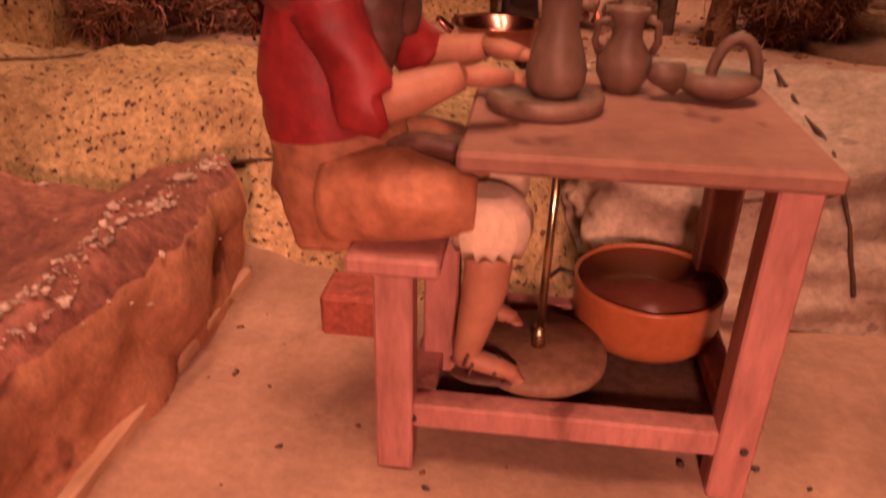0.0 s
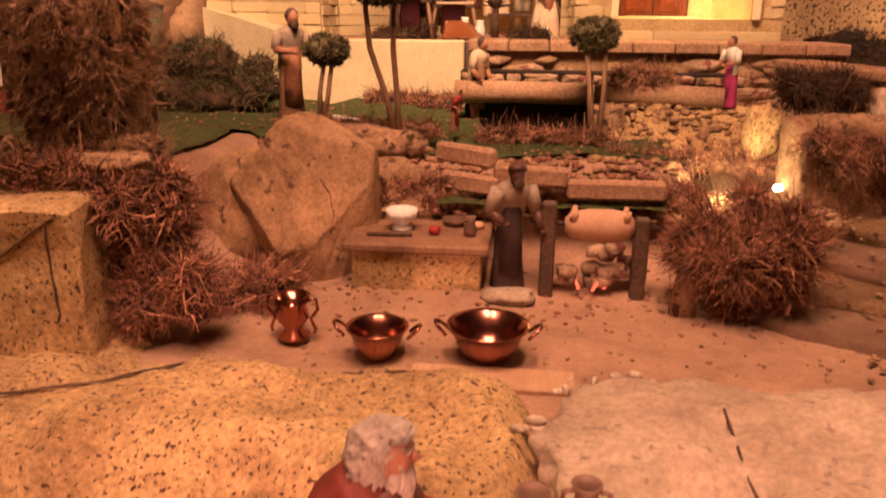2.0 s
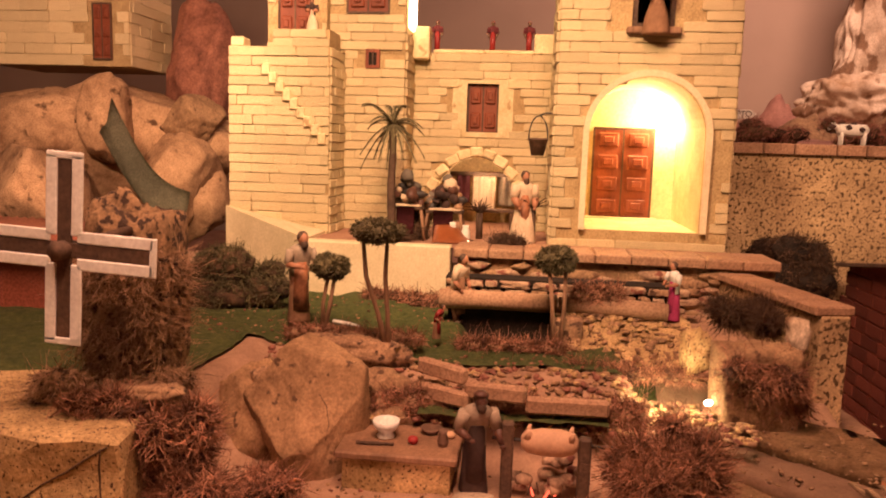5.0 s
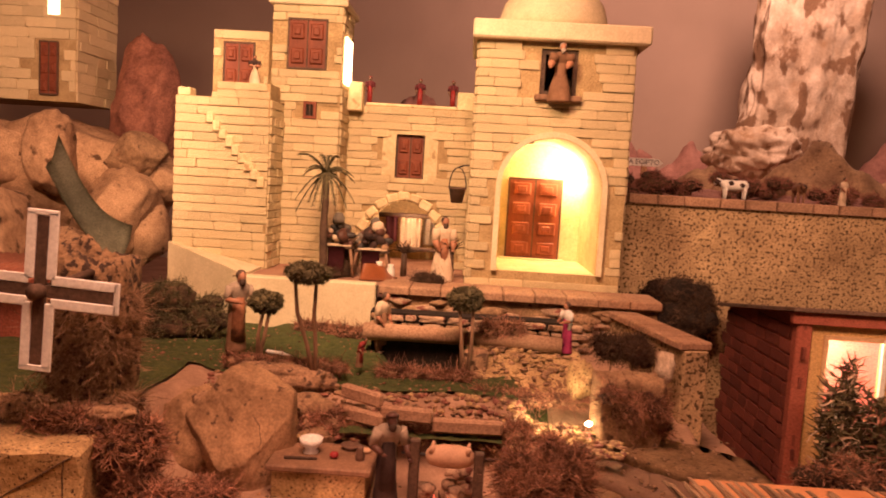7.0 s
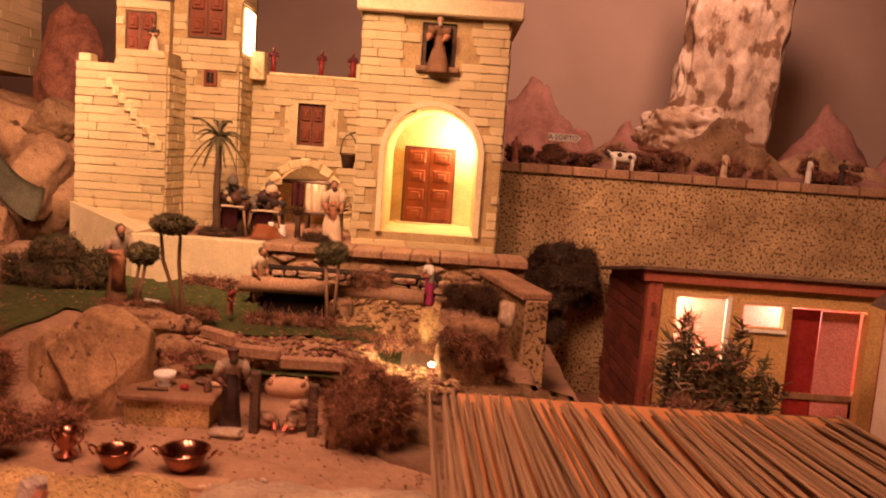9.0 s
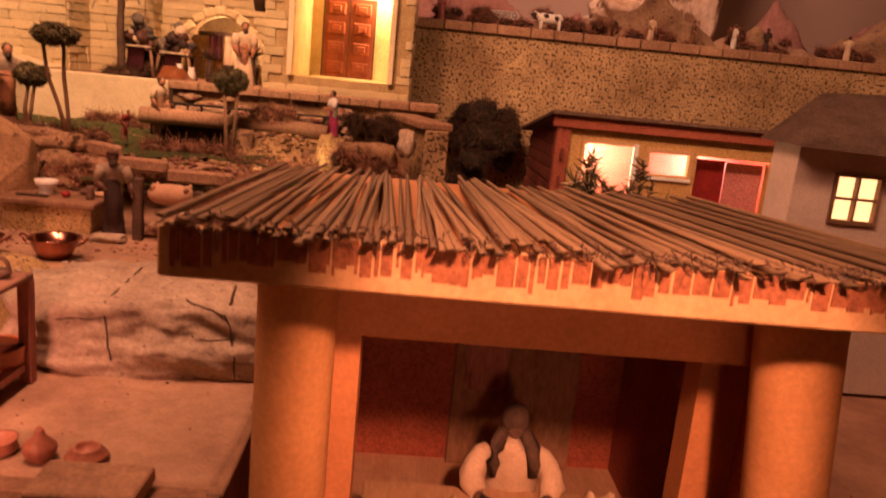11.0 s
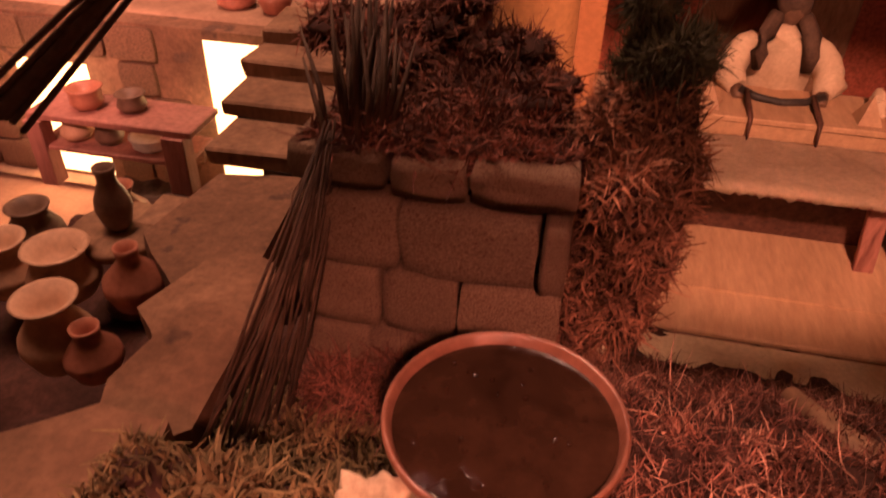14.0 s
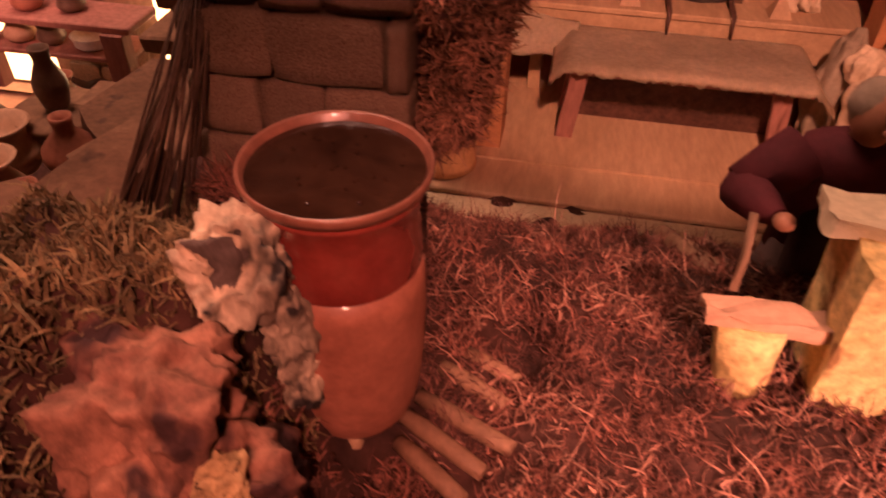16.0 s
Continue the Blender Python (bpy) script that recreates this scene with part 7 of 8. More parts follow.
leafy_shrub("spiky_shrub", "spiky pale-tipped shrub at the corner of the house", (6.72, 8.3, 0.6), (0.35, 0.25), 2.3, 16, 60, (M_topiary, M_white_cloth), 57, 0.24, 0.022)
moss("pink_flower_shrub", "reddish flowering shrub before the lit house", clumps((6.9, 8.0, 1.0), (0.9, 0.4, 0.55), 18, 58, 0.3), 1600, 0.15, 0.018, (M_moss, M_bush), 53, category="shrub", kind="")

# white cottage at the east edge
ct = thing("white_cottage", (10.3, 6.3, 0), "white plastered cottage with a lit four-pane window", "house")
CW = (9.40, 10.0, 2.36, 2.96)
part("front_wall", wall_with_holes(8.85, 12, 0, 3.3, 6.0, 6.2, [CW]), M_lilac_plaster, ct)
part("side_wall", box(8.85, 9.05, 6.2, 6.7, 0, 3.3), M_lilac_plaster, ct)
bm = bmesh.new()
vs = [bm.verts.new(p) for p in ((8.72, 5.75, 3.28), (12.2, 5.75, 3.2), (12.2, 7.3, 4.15), (9.7, 7.3, 4.0), (8.72, 6.9, 3.3))]
for q in ((0, 1, 2, 3), (0, 3, 4)):
    bm.faces.new([vs[i] for i in q])
bmesh.ops.solidify(bm, geom=bm.faces[:], thickness=0.08)
part("roof", bm, M_roof_brown, ct)
CM, CZ = (CW[0] + CW[1]) / 2, (CW[2] + CW[3]) / 2
panes = [(x0, x1, z0, z1) for x0, x1 in ((CW[0] + 0.02, CM - 0.015), (CM + 0.015, CW[1] - 0.02)) for z0, z1 in ((CW[2] + 0.02, CZ - 0.015), (CZ + 0.015, CW[3] - 0.02))]
wf = part("window_frame", wall_with_holes(CW[0] - 0.03, CW[1] + 0.03, CW[2] - 0.03, CW[3] + 0.03, 5.97, 6.05, panes), M_wood, ct)
for x0, x1, z0, z1 in panes:
    part("pane", box(x0, x1, 6.06, 6.08, z0, z1), G_pane, wf, "warmly lit pane")

# ---- road of the caravans on the rampart ----
bm = bmesh.new()
add_sheet(bm, 3.9, 38, 13.3, 36.8, lambda x, y: 4.72 + 0.9 * ease(13.6, 17, y) * 0.4 + rug(x, y, 0.9, 0.12) * ease(13.4, 15, y), 0.3)
solo("ground_rampart", bm, M_mountain, "reddish earth on top of the rampart", "ground", kind="structure")
def hill(at, r, h, seed, mat, label, name="mountain", sy=0.5, sharp=1.0):
    bm = bmesh.new()
    def fz(x, y):
        d = math.hypot((x - at[0]) / r, (y - at[1]) / (r * sy))
        if d > 1.02:
            return None
        ridge = noise.fractal(Vector((x * 1.4 / r * 1.5, y * 1.4 / r * 1.5, seed)), 1.0, 2.2, 5)
        return at[2] + h * max(0.0, 1 - d) ** sharp * (1 + 0.35 * ridge) + 0.03 * h * ridge
    add_sheet(bm, at[0] - r * 1.05, at[0] + r * 1.05, at[1] - r * sy * 1.05, at[1] + r * sy * 1.05, fz, r / 22)
    return solo(name, bm, mat, label, "mountain", "mountains")
FAR = 1.33
def far(p):
    """A place carried further off along the line of sight from the middle of the walk."""
    return (2.4 + (p[0] - 2.4) * FAR, -2.9 + (p[1] + 2.9) * FAR, 4.6 + (p[2] - 4.6) * FAR)
for i, (x, y, r, h) in enumerate(((5.6, 23.5, 2.2, 3.6), (9.0, 23.8, 1.6, 2.0), (15.9, 23.5, 2.3, 3.0), (3.0, 23.6, 2.6, 2.6), (19.5, 23.4, 2.6, 2.6), (13.5, 24, 1.4, 1.6), (-0.2, 23.5, 2.4, 3.4), (7.3, 24.0, 1.2, 1.6))):
    q = far((x, y, 5.0))
    hill((q[0], q[1], 4.9), r * FAR, h * FAR, i, M_mountain, "red-brown model mountain before the painted sky")
for i, (x, y, r, h) in enumerate(((10.4, 17.6, 2.0, 1.5), (7.8, 18.5, 1.6, 0.9), (13.6, 18.5, 2.4, 1.1), (17.0, 17.0, 2.6, 1.8))):
    hill((x, y, 4.9), r, h, 20 + i, M_brown_rock, "brown foothill along the caravan road", "hill", 0.5, 0.8)
# tall white-streaked crag
bm = bmesh.new()
add_rock(bm, far((11.55, 21.5, 9.2)), (2.45, 1.1, 5.6), 6, 55, 0, 0.75, 0.16, 0)
for v in bm.verts:
    v.co.x += (v.co.z - 10) * 0.10
    v.co += Vector((0.10, 0.10, 0.06)) * noise.fractal(v.co * 1.3, 1.0, 2.0, 4)
solo("white_crag", bm, M_snow_rock, "tall crag streaked white and brown", "rock")
bm = bmesh.new()
add_rock(bm, far((9.9, 20.6, 6.2)), (1.8, 0.9, 1.1), 5, 57, 0, 0.4, 0.3, 0)
solo("white_crag", bm, M_snow_rock, "low white-streaked rock at the crag's foot", "rock")
# sign post
sg = thing("road_sign", (6.5, 21.0, 5.0), "white wooden road sign with dark lettering", "sign")
part("post", box(6.42, 6.58, 20.95, 21.06, 4.9, 5.78), M_straw, sg)
bm = bmesh.new()
vs = [bm.verts.new((x, y, z)) for y in (20.84, 20.94) for x, z in ((5.98, 5.74), (6.9, 5.74), (7.04, 5.86), (6.9, 5.98), (5.98, 5.98))]
bm.faces.new(vs[:5])
bm.faces.new(vs[5:][::-1])
for k in range(5):
    bm.faces.new((vs[k], vs[(k + 1) % 5], vs[5 + (k + 1) % 5], vs[5 + k]))
bmesh.ops.recalc_face_normals(bm, faces=bm.faces)
sb = part("board", bm, M_paint_white, sg, "white board pointing along the road")
fc = bpy.data.curves.new("lettering", "FONT")
fc.body, fc.size, fc.extrude, fc.align_x, fc.align_y = "A EGIPTO", 0.215 * S, 0.002 * S, "CENTER", "CENTER"
fo = new("lettering", fc)
fo.parent = sg
fo.location = (Vector((6.45, 20.83, 5.86)) - ORG[sg.name]) * S
fo.rotation_euler = (radians(90), 0, 0)
fc.materials.append(M_iron)
# cow and travellers
def cow(at, sc, yaw, label, mats):
    bm = bmesh.new()
    add_tube(bm, P((-0.30, 0, 0.32), (-0.24, 0, 0.33), (0.0, 0, 0.32), (0.22, 0, 0.33), (0.28, 0, 0.34)), [0.06, 0.11, 0.12, 0.11, 0.05], 12, 0)
    for x in (-0.22, 0.2):
        for s in (-1, 1):
            add_tube(bm, P((x, s * 0.06, 0.28), (x + 0.01, s * 0.06, 0.12), (x, s * 0.06, 0)), [0.04, 0.025, 0.022], 8, 0)
    add_tube(bm, P((-0.27, 0, 0.36), (-0.36, 0, 0.40), (-0.46, 0, 0.34)), [0.06, 0.055, 0.03], 10, 0)
    for s in (-1, 1):
        add_tube(bm, P((-0.37, s * 0.04, 0.44), (-0.38, s * 0.09, 0.47)), [0.014, 0.006], 6, 0)
    add_tube(bm, P((0.28, 0, 0.38), (0.32, 0, 0.3), (0.32, 0, 0.15)), [0.012, 0.01, 0.014], 6, 1)
    for c in ((-0.12, -0.085, 0.36), (0.12, -0.09, 0.33), (0.0, 0.0, 0.425), (-0.40, -0.03, 0.38)):
        add_blob(bm, c, (0.075, 0.045, 0.055), 2, 0.3, c[0] * 9, 1)
    m = Matrix.Translation(at) @ Matrix.Rotation(radians(yaw), 4, "Z") @ Matrix.Scale(sc, 4)
    for v in bm.verts:
        v.co = m @ v.co
    return solo("cow_figure", bm, mats, label, "figurine", "animals", at=at)
cow((6.75, 13.6, 4.9), 0.95, 0, "black-and-white clay cow on the caravan road", [M_paint_white, M_dark_cloth])
cow((8.2, 13.9, 4.9), 0.95, 80, "brown clay ox on the caravan road", [M_brown_cloth, M_dark_cloth])
for i, (x, mt) in enumerate(((4.35, M_pink), (9.05, M_white_cloth), (10.0, M_brown_cloth), (10.95, M_paint_white), (11.7, M_dark_cloth), (13.6, M_white_cloth))):
    figure("traveller_figure", "small clay traveller in a plain robe on the caravan road", (x, 13.75, 4.9), 0.62, 30 * i, (mt, mt, M_skin, M_hair, mt), DOWN, 0, 0, False, group="caravan travellers")
for i, x in enumerate((-0.9, 0.1, 0.75)):
    figure("guard_figure", "thin clay guard on the palace roof", (x, 12.65, 6.33), 0.6, 0, (M_maroon, M_maroon, M_clay, M_red_cloth, M_red_cloth), DOWN, 0, 0, False, skirt=0.6, group="palace guards")

# ---- boulders, cottage and awning on the west ----
WEST = 1.33
def west(p):
    return (1.2 + (p[0] - 1.2) * WEST, -1.6 + (p[1] + 1.6) * WEST, 4.75 + (p[2] - 4.75) * WEST)
h2 = thing("hill_house", (-9.6, 16.3, 6.4), "cream block cottage on the boulders", "house")
part("wall", box(-12.0, -8.45, 15.6, 17.6, 6.3, 10.0), M_mortar, h2)
lay_bricks(h2, -12.0, -8.45, 6.3, 10.0, 15.6, lambda x, z, h: -9.32 - h < x < -8.86 + h and 6.4 < z < 7.75, 61, 0.24, 0.6)
lay_bricks(h2, 15.6, 17.6, 6.3, 10.0, -8.45, lambda x, z, h: False, 62, 0.24, 0.6, side="x")
panel_door(h2, -9.30, -8.87, 6.46, 7.70, 15.53, 3)
part("lit_window", box(-9.12, -8.84, 15.54, 15.62, 8.35, 8.85), G_window, h2, "small glowing window")
for i, (at, size, mt) in enumerate((((-7.3, 10.9, 4.75), (1.6, 0.9, 0.9), M_back_rock), ((-5.3, 12.4, 5.6), (0.75, 0.9, 1.6), M_bark_red), ((-4.9, 10.6, 4.0), (0.75, 0.6, 0.75), M_back_rock), ((-4.75, 11.0, 5.0), (0.55, 0.5, 0.42), M_brown_rock), ((-5.9, 10.3, 5.0), (0.5, 0.4, 0.7), M_back_rock), ((-6.6, 9.4, 3.6), (1.4, 0.8, 1.0), M_back_rock), ((-5.2, 9.6, 3.0), (0.9, 0.6, 0.8), M_cork))):
    facet_boulder(west(at), [q * WEST for q in size], 120 + i, mt, "large weathered boulder at the back", 25 * i)
aw = thing("awning", west((-4.6, 9.6, 3.4)), "sagging grey-green cloth awning between rocks", "awning")
bm = bmesh.new()
grid = {}
for i in range(13):
    for j in range(9):
        u, v = i / 12, j / 8
        grid[i, j] = bm.verts.new(west((-5.25 + 1.2 * u, 9.0 + 0.35 * v, 4.75 - 1.35 * u + 0.5 * v - 0.3 * math.sin(math.pi * u) - 0.1 * math.sin(math.pi * v) + 0.03 * math.sin(9 * v + 4 * u))))
for i in range(12):
    for j in range(8):
        bm.faces.new((grid[i, j], grid[i + 1, j], grid[i + 1, j + 1], grid[i, j + 1]))
bmesh.ops.solidify(bm, geom=bm.faces[:], thickness=0.02)
part("cloth", bm, M_green_cloth, aw, smooth=True)
rt = thing("tiled_roof", (-5.4, 8.2, 3.4), "low red tiled shed roof with a cane edge", "roof")
part("deck", box(-7.6, -4.6, 7.4, 8.8, 3.2, 3.3, 0.0), M_red_plaster, rt)
for k in range(24):
    bm = bmesh.new()
    x = -7.55 + k * 0.125
    add_tube(bm, [(x, 7.3, 3.28), (x, 8.8, 3.42)], 0.06, 8)
    part("tile", bm, M_clay_red, rt)
part("wall", box(-7.5, -4.8, 7.6, 8.7, 2.2, 3.2), M_red_plaster, rt)

# dark scrub along the caravan road
moss("road_scrub", "dark brown scrub along the caravan road", [q for k in range(16) for q in clumps((4.6 + 0.75 * k, 14.6 + 0.5 * (k % 3), 5.05 + 0.12 * (k % 2)), (0.55, 0.3, 0.32), 5, 300 + k, 0.42)], 5200, 0.12, 0.015, (M_bark_red, M_bush), 301, category="scrub")

# ---- inside the porch ----
bench = thing("cloth_bench", (4.8, 0.9, PF), "low red wooden bench under a cream cloth", "bench")
part("seat", box(4.06, 5.52, 0.66, 1.16, 0.455, 0.50, 0.005), M_wood_red, bench)
for x, y, sx in ((4.10, 0.68, -0.05), (5.31, 0.72, 0.05), (4.10, 1.08, -0.05), (5.31, 1.10, 0.05)):
    bm = box(x, x + 0.11, y, y + 0.05, PF, 0.455, 0.006)
    for v in bm.verts:
        v.co.x += sx * (0.455 - v.co.z) / 0.455
    part("leg", bm, M_wood_red, bench)
part("back_panel", box(4.1, 5.46, 1.0, 1.03, PF + 0.006, 0.45), M_leather, bench, "dark red panel added to darken the space under the bench")
cl = thing("bench_cloth", (4.8, 0.9, 0.5), "cream felt cloth with a frayed hem over the bench", "cloth")
bm = bmesh.new()
rng = random.Random(3)
def cloth_z(x, y):
    z = 0.535 - 0.03 * ease(0.68, 0.60, y) - 0.16 * ease(5.50, 5.68, x) - 0.10 * ease(4.08, 3.96, x)
    return z + 0.012 * noise.noise(Vector((x * 4, y * 5, 0))) + 0.006 * noise.noise(Vector((x * 14, y * 9, 2)))
add_sheet(bm, 3.97, 5.66, 0.61, 1.24, cloth_z, 0.022)
for v in bm.verts:
    if v.co.y < 0.625:
        v.co.y -= 0.014 * rng.random()
        v.co.z -= 0.028 * rng.random()
bmesh.ops.solidify(bm, geom=bm.faces[:], thickness=0.012)
part("cloth", bm, M_white_cloth, cl, smooth=True)
wt = thing("weaver_table", (4.85, 1.5, PF), "long pale wooden table in the porch", "table")
part("top", box(3.76, 5.93, 1.24, 1.76, 0.62, 0.66, 0.006), M_wood_pale, wt)
part("apron", box(3.8, 5.9, 1.255, 1.30, 0.40, 0.62), M_wood_pale, wt)
for x in (3.85, 5.82):
    for y in (1.34, 1.70):
        part("leg", box(x - 0.04, x + 0.04, y - 0.03, y + 0.03, PF, 0.62), M_wood_pale, wt)
bm = bmesh.new()
# weaver: white sleeves and shirt front, long dark hair
c = Vector((4.87, 1.96, -0.18))
rings = add_tube(bm, [c + Vector(p) for p in ((0, 0, 0.2), (0, -0.02, 0.75), (0, -0.06, 0.88), (0, -0.08, 1.0), (0, -0.10, 1.10), (0, -0.10, 1.17), (0, -0.08, 1.22))], [0.2, 0.21, 0.215, 0.20, 0.17, 0.14, 0.07], 32, 0, True, (1.0, 0.8))
folds([v for r in rings for v in r], 0.016, 13, 31)
for q in (-1, 1):
    rings = add_tube(bm, [c + Vector(p) for p in ((q * 0.17, -0.08, 1.12), (q * 0.23, -0.11, 1.08), (q * 0.27, -0.16, 1.02), (q * 0.30, -0.22, 0.96), (q * 0.30, -0.29, 0.92), (q * 0.26, -0.36, 0.88))], [0.06, 0.08, 0.094, 0.10, 0.096, 0.055], 24, 0)
    folds([v for r in rings for v in r], 0.016, 17, 33 + q)
    add_tube(bm, [c + Vector(p) for p in ((q * 0.26, -0.36, 0.88), (q * 0.25, -0.44, 0.84))], [0.045, 0.03], 8, 1)
    rings = add_tube(bm, [c + Vector(p) for p in ((q * 0.085, -0.12, 1.30), (q * 0.135, -0.20, 1.19), (q * 0.155, -0.235, 1.08), (q * 0.15, -0.235, 0.97))], [0.05, 0.06, 0.055, 0.03], 14, 2)
    folds([v for r in rings for v in r], 0.014, 30, 37 + q)
add_blob(bm, c + Vector((0, -0.12, 1.34)), (0.075, 0.08, 0.11), 3, 0.05, 2, 1)
add_blob(bm, c + Vector((0, -0.10, 1.385)), (0.1, 0.105, 0.12), 3, 0.2, 4, 2)
solo("weaver_figure", bm, [M_white_cloth, M_clay, M_hair], "dark-haired clay basket maker in white sleeves behind the table", "figurine", "figures", at=(4.87, 1.96, 0))
yk = thing("wooden_yoke", (4.87, 1.5, 0.66), "small curved wooden frame with two pegs on the table", "frame")
bm = bmesh.new()
add_tube(bm, [(4.62, 1.54, 0.72), (4.73, 1.50, 0.69), (4.87, 1.48, 0.68), (5.02, 1.50, 0.69), (5.13, 1.54, 0.72)], 0.024, 8)
part("bar", bm, M_iron, yk)
for x in (4.66, 5.06):
    bm = bmesh.new()
    add_tube(bm, [(x, 1.52, 0.72), (x + 0.01, 1.24, 0.67), (x + 0.015, 1.20, 0.52)], [0.02, 0.018, 0.007], 6)
    part("peg", bm, M_leather, yk)
for x in (4.42, 5.36):
    bm = bmesh.new()
    vs = [bm.verts.new(p) for p in ((x - 0.07, 1.30, 0.662), (x + 0.07, 1.30, 0.662), (x + 0.07, 1.46, 0.662), (x - 0.07, 1.46, 0.662), (x, 1.40, 0.82))]
    for q in ((0, 1, 4), (1, 2, 4), (2, 3, 4), (3, 0, 4), (3, 2, 1, 0)):
        bm.faces.new([vs[k] for k in q])
    solo("wedge_block", bm, M_wood_pale, "small pale wooden wedge on the table", "block", "table blocks")
def sack(at, size, seed, mat, label):
    """A slumped cloth sack with folds that run down from a gathered neck."""
    bm = bmesh.new()
    vs = add_blob(bm, at, size, 5, 0.22, seed, 0, 1.6)
    for v in vs:
        d = v.co - Vector(at)
        a = math.atan2(d.y, d.x)
        fold = math.sin(a * 7 + 3 * noise.noise(d * 4 + Vector((seed, 0, 0)))) * 0.11 + 0.22 * abs(noise.noise(d * 7 + Vector((0, seed, 0))))
        v.co.x += d.x * fold
        v.co.y += d.y * fold
        if v.co.z < 0.01:
            v.co.z = 0.01
    return solo("cloth_sack", bm, mat, label, "sack", "sacks", smooth=True)
sack((5.82, 0.60, 0.36), (0.135, 0.12, 0.40), 62, M_white_cloth, "upright cream cloth sack beside the bench")
sack((5.70, 0.92, 0.36), (0.13, 0.15, 0.42), 61, M_dirty_cloth, "slumped grey cloth sack against the cream ones")
sack((5.97, 0.82, 0.46), (0.13, 0.14, 0.48), 63, M_white_cloth, "bulging cream cloth sack by the wall")
sack((5.74, 0.72, 0.66), (0.10, 0.09, 0.12), 60, M_white_cloth, "small folded cream sack on top of the others")
bm = bmesh.new()
add_sheet(bm, 3.62, 4.12, 1.0, 1.22, lambda x, y: 0.40 + 0.18 * ease(1.0, 1.2, y) + 0.03 * noise.noise(Vector((x * 6, y * 6, 4))), 0.03)
bmesh.ops.solidify(bm, geom=bm.faces[:], thickness=0.012)
solo("folded_cloth", bm, M_white_cloth, "folded white cloth hanging at the table end", "cloth", smooth=True)
for k in range(6):
    bm = bmesh.new()
    add_blob(bm, (5.45 + 0.07 * (k % 3), 1.5 + 0.08 * (k // 3), 0.69 + 0.03 * (k % 2)), (0.04, 0.06, 0.06), 3, 0.8, k)
    solo("wool_scrap", bm, M_white_cloth, "torn scrap of white wool on the table", "wool", "wool scraps")
moss("porch_side_shrub", "dark tangled shrub beside the porch column", [((6.5, 0.3, 0.8), (0.4, 0.4, 0.5)), ((6.6, 0.0, 0.4), (0.4, 0.4, 0.4))], 1800, 0.16, 0.014, (M_bush, M_bush), 64, category="shrub", kind="")
part("door_sill", box(3.3, 6.3, -0.02, 0.36, -0.05, PF - 0.01, 0.01), M_wood_pale, porch)

# ---- mossy mound with the water jar ----
def mound_z(x, y):
    z = -0.06 + 1.04 * ease(5.7, 5.0, x) * ease(-0.1, -1.8, y) * ease(-4.6, -3.0, y)
    z = z + (0.36 * ease(-0.9, -2.0, y) + 0.30 * ease(-2.3, -2.55, y) * (1 - ease(-2.68, -2.85, y) * ease(3.2, 3.35, x))) * ease(3.72, 3.38, x) * ease(2.6, 3.1, x)
    z = mix(z, 0.45, ease(3.0, 2.8, x))
    return z + 0.05 * noise.fractal(Vector((x * 3, y * 3, 1)), 1.0, 2.0, 3) + 0.05 * noise.noise(Vector((x * 7, y * 7, 3)))
bm = bmesh.new()
add_sheet(bm, 1.2, 6.2, -4.2, -0.02, mound_z, 0.05)
# the mound wears the filler colour, with the shade under the moss in it
solo("ground_mound", bm, M_gap_shade, "reddish earth mound under the moss, darkened for shade between strands", "ground", kind="structure")
def carpet(name, label, x0, x1, y0, y1, n, length, width, mats, seed, upness=0.7, where=None, lift=0.0, bend=1.2):
    rng = random.Random(seed)
    bm = bmesh.new()
    k = 0
    while k < n:
        x, y = rng.uniform(x0, x1), rng.uniform(y0, y1)
        k += 1
        if where and not where(x, y):
            continue
        p = Vector((x, y, mound_z(x, y) + lift + 0.03 * noise.noise(Vector((x * 8, y * 8, 0)))))
        d = Vector((rng.gauss(0, 0.6), rng.gauss(0, 0.6), upness + rng.random() * 0.4))
        add_blade(bm, p, d, length * rng.uniform(0.4, 1.4), width * rng.uniform(0.5, 1.1), rng.uniform(-bend, bend), rng, 0, 4 if bend > 1.5 else 3)
    return solo(name, bm, list(mats), label, "moss", kind="stuff")
JX, JY = 3.648, -2.41
carpet("red_moss", "thick carpet of reddish dry moss", 3.55, 5.5, -3.3, -0.35, 40000, 0.05, 0.0046, (M_moss_deep,), 71, 0.3, lambda x, y: math.hypot(x - JX, y - JY) > 0.19 and noise.noise(Vector((x * 6, y * 6, 5))) + 0.6 * noise.noise(Vector((x * 15, y * 15, 1))) > -0.34)
carpet("pale_moss_strands", "loose pale curly strands in the moss", 3.6, 5.4, -3.2, -0.5, 7000, 0.055, 0.0050, (M_moss_pink,), 81, 0.4, lambda x, y: math.hypot(x - JX, y - JY) > 0.2 and noise.noise(Vector((x * 5, y * 5, 9))) > 0.05, 0.014, 2.4)
carpet("green_moss", "upright green-brown moss tufts", 2.95, 3.62, -3.1, -2.05, 6000, 0.026, 0.005, (M_moss_green,), 72, 1.6, lambda x, y: math.hypot(x - JX, y - JY) > 0.2)
carpet("moss_stems", "thick upright tan moss stems", 2.95, 3.62, -3.1, -2.05, 5000, 0.038, 0.0088, (M_moss_green,), 76, 3.2, lambda x, y: math.hypot(x - JX, y - JY) > 0.2 and noise.noise(Vector((x * 5, y * 5, 2))) > -0.15)

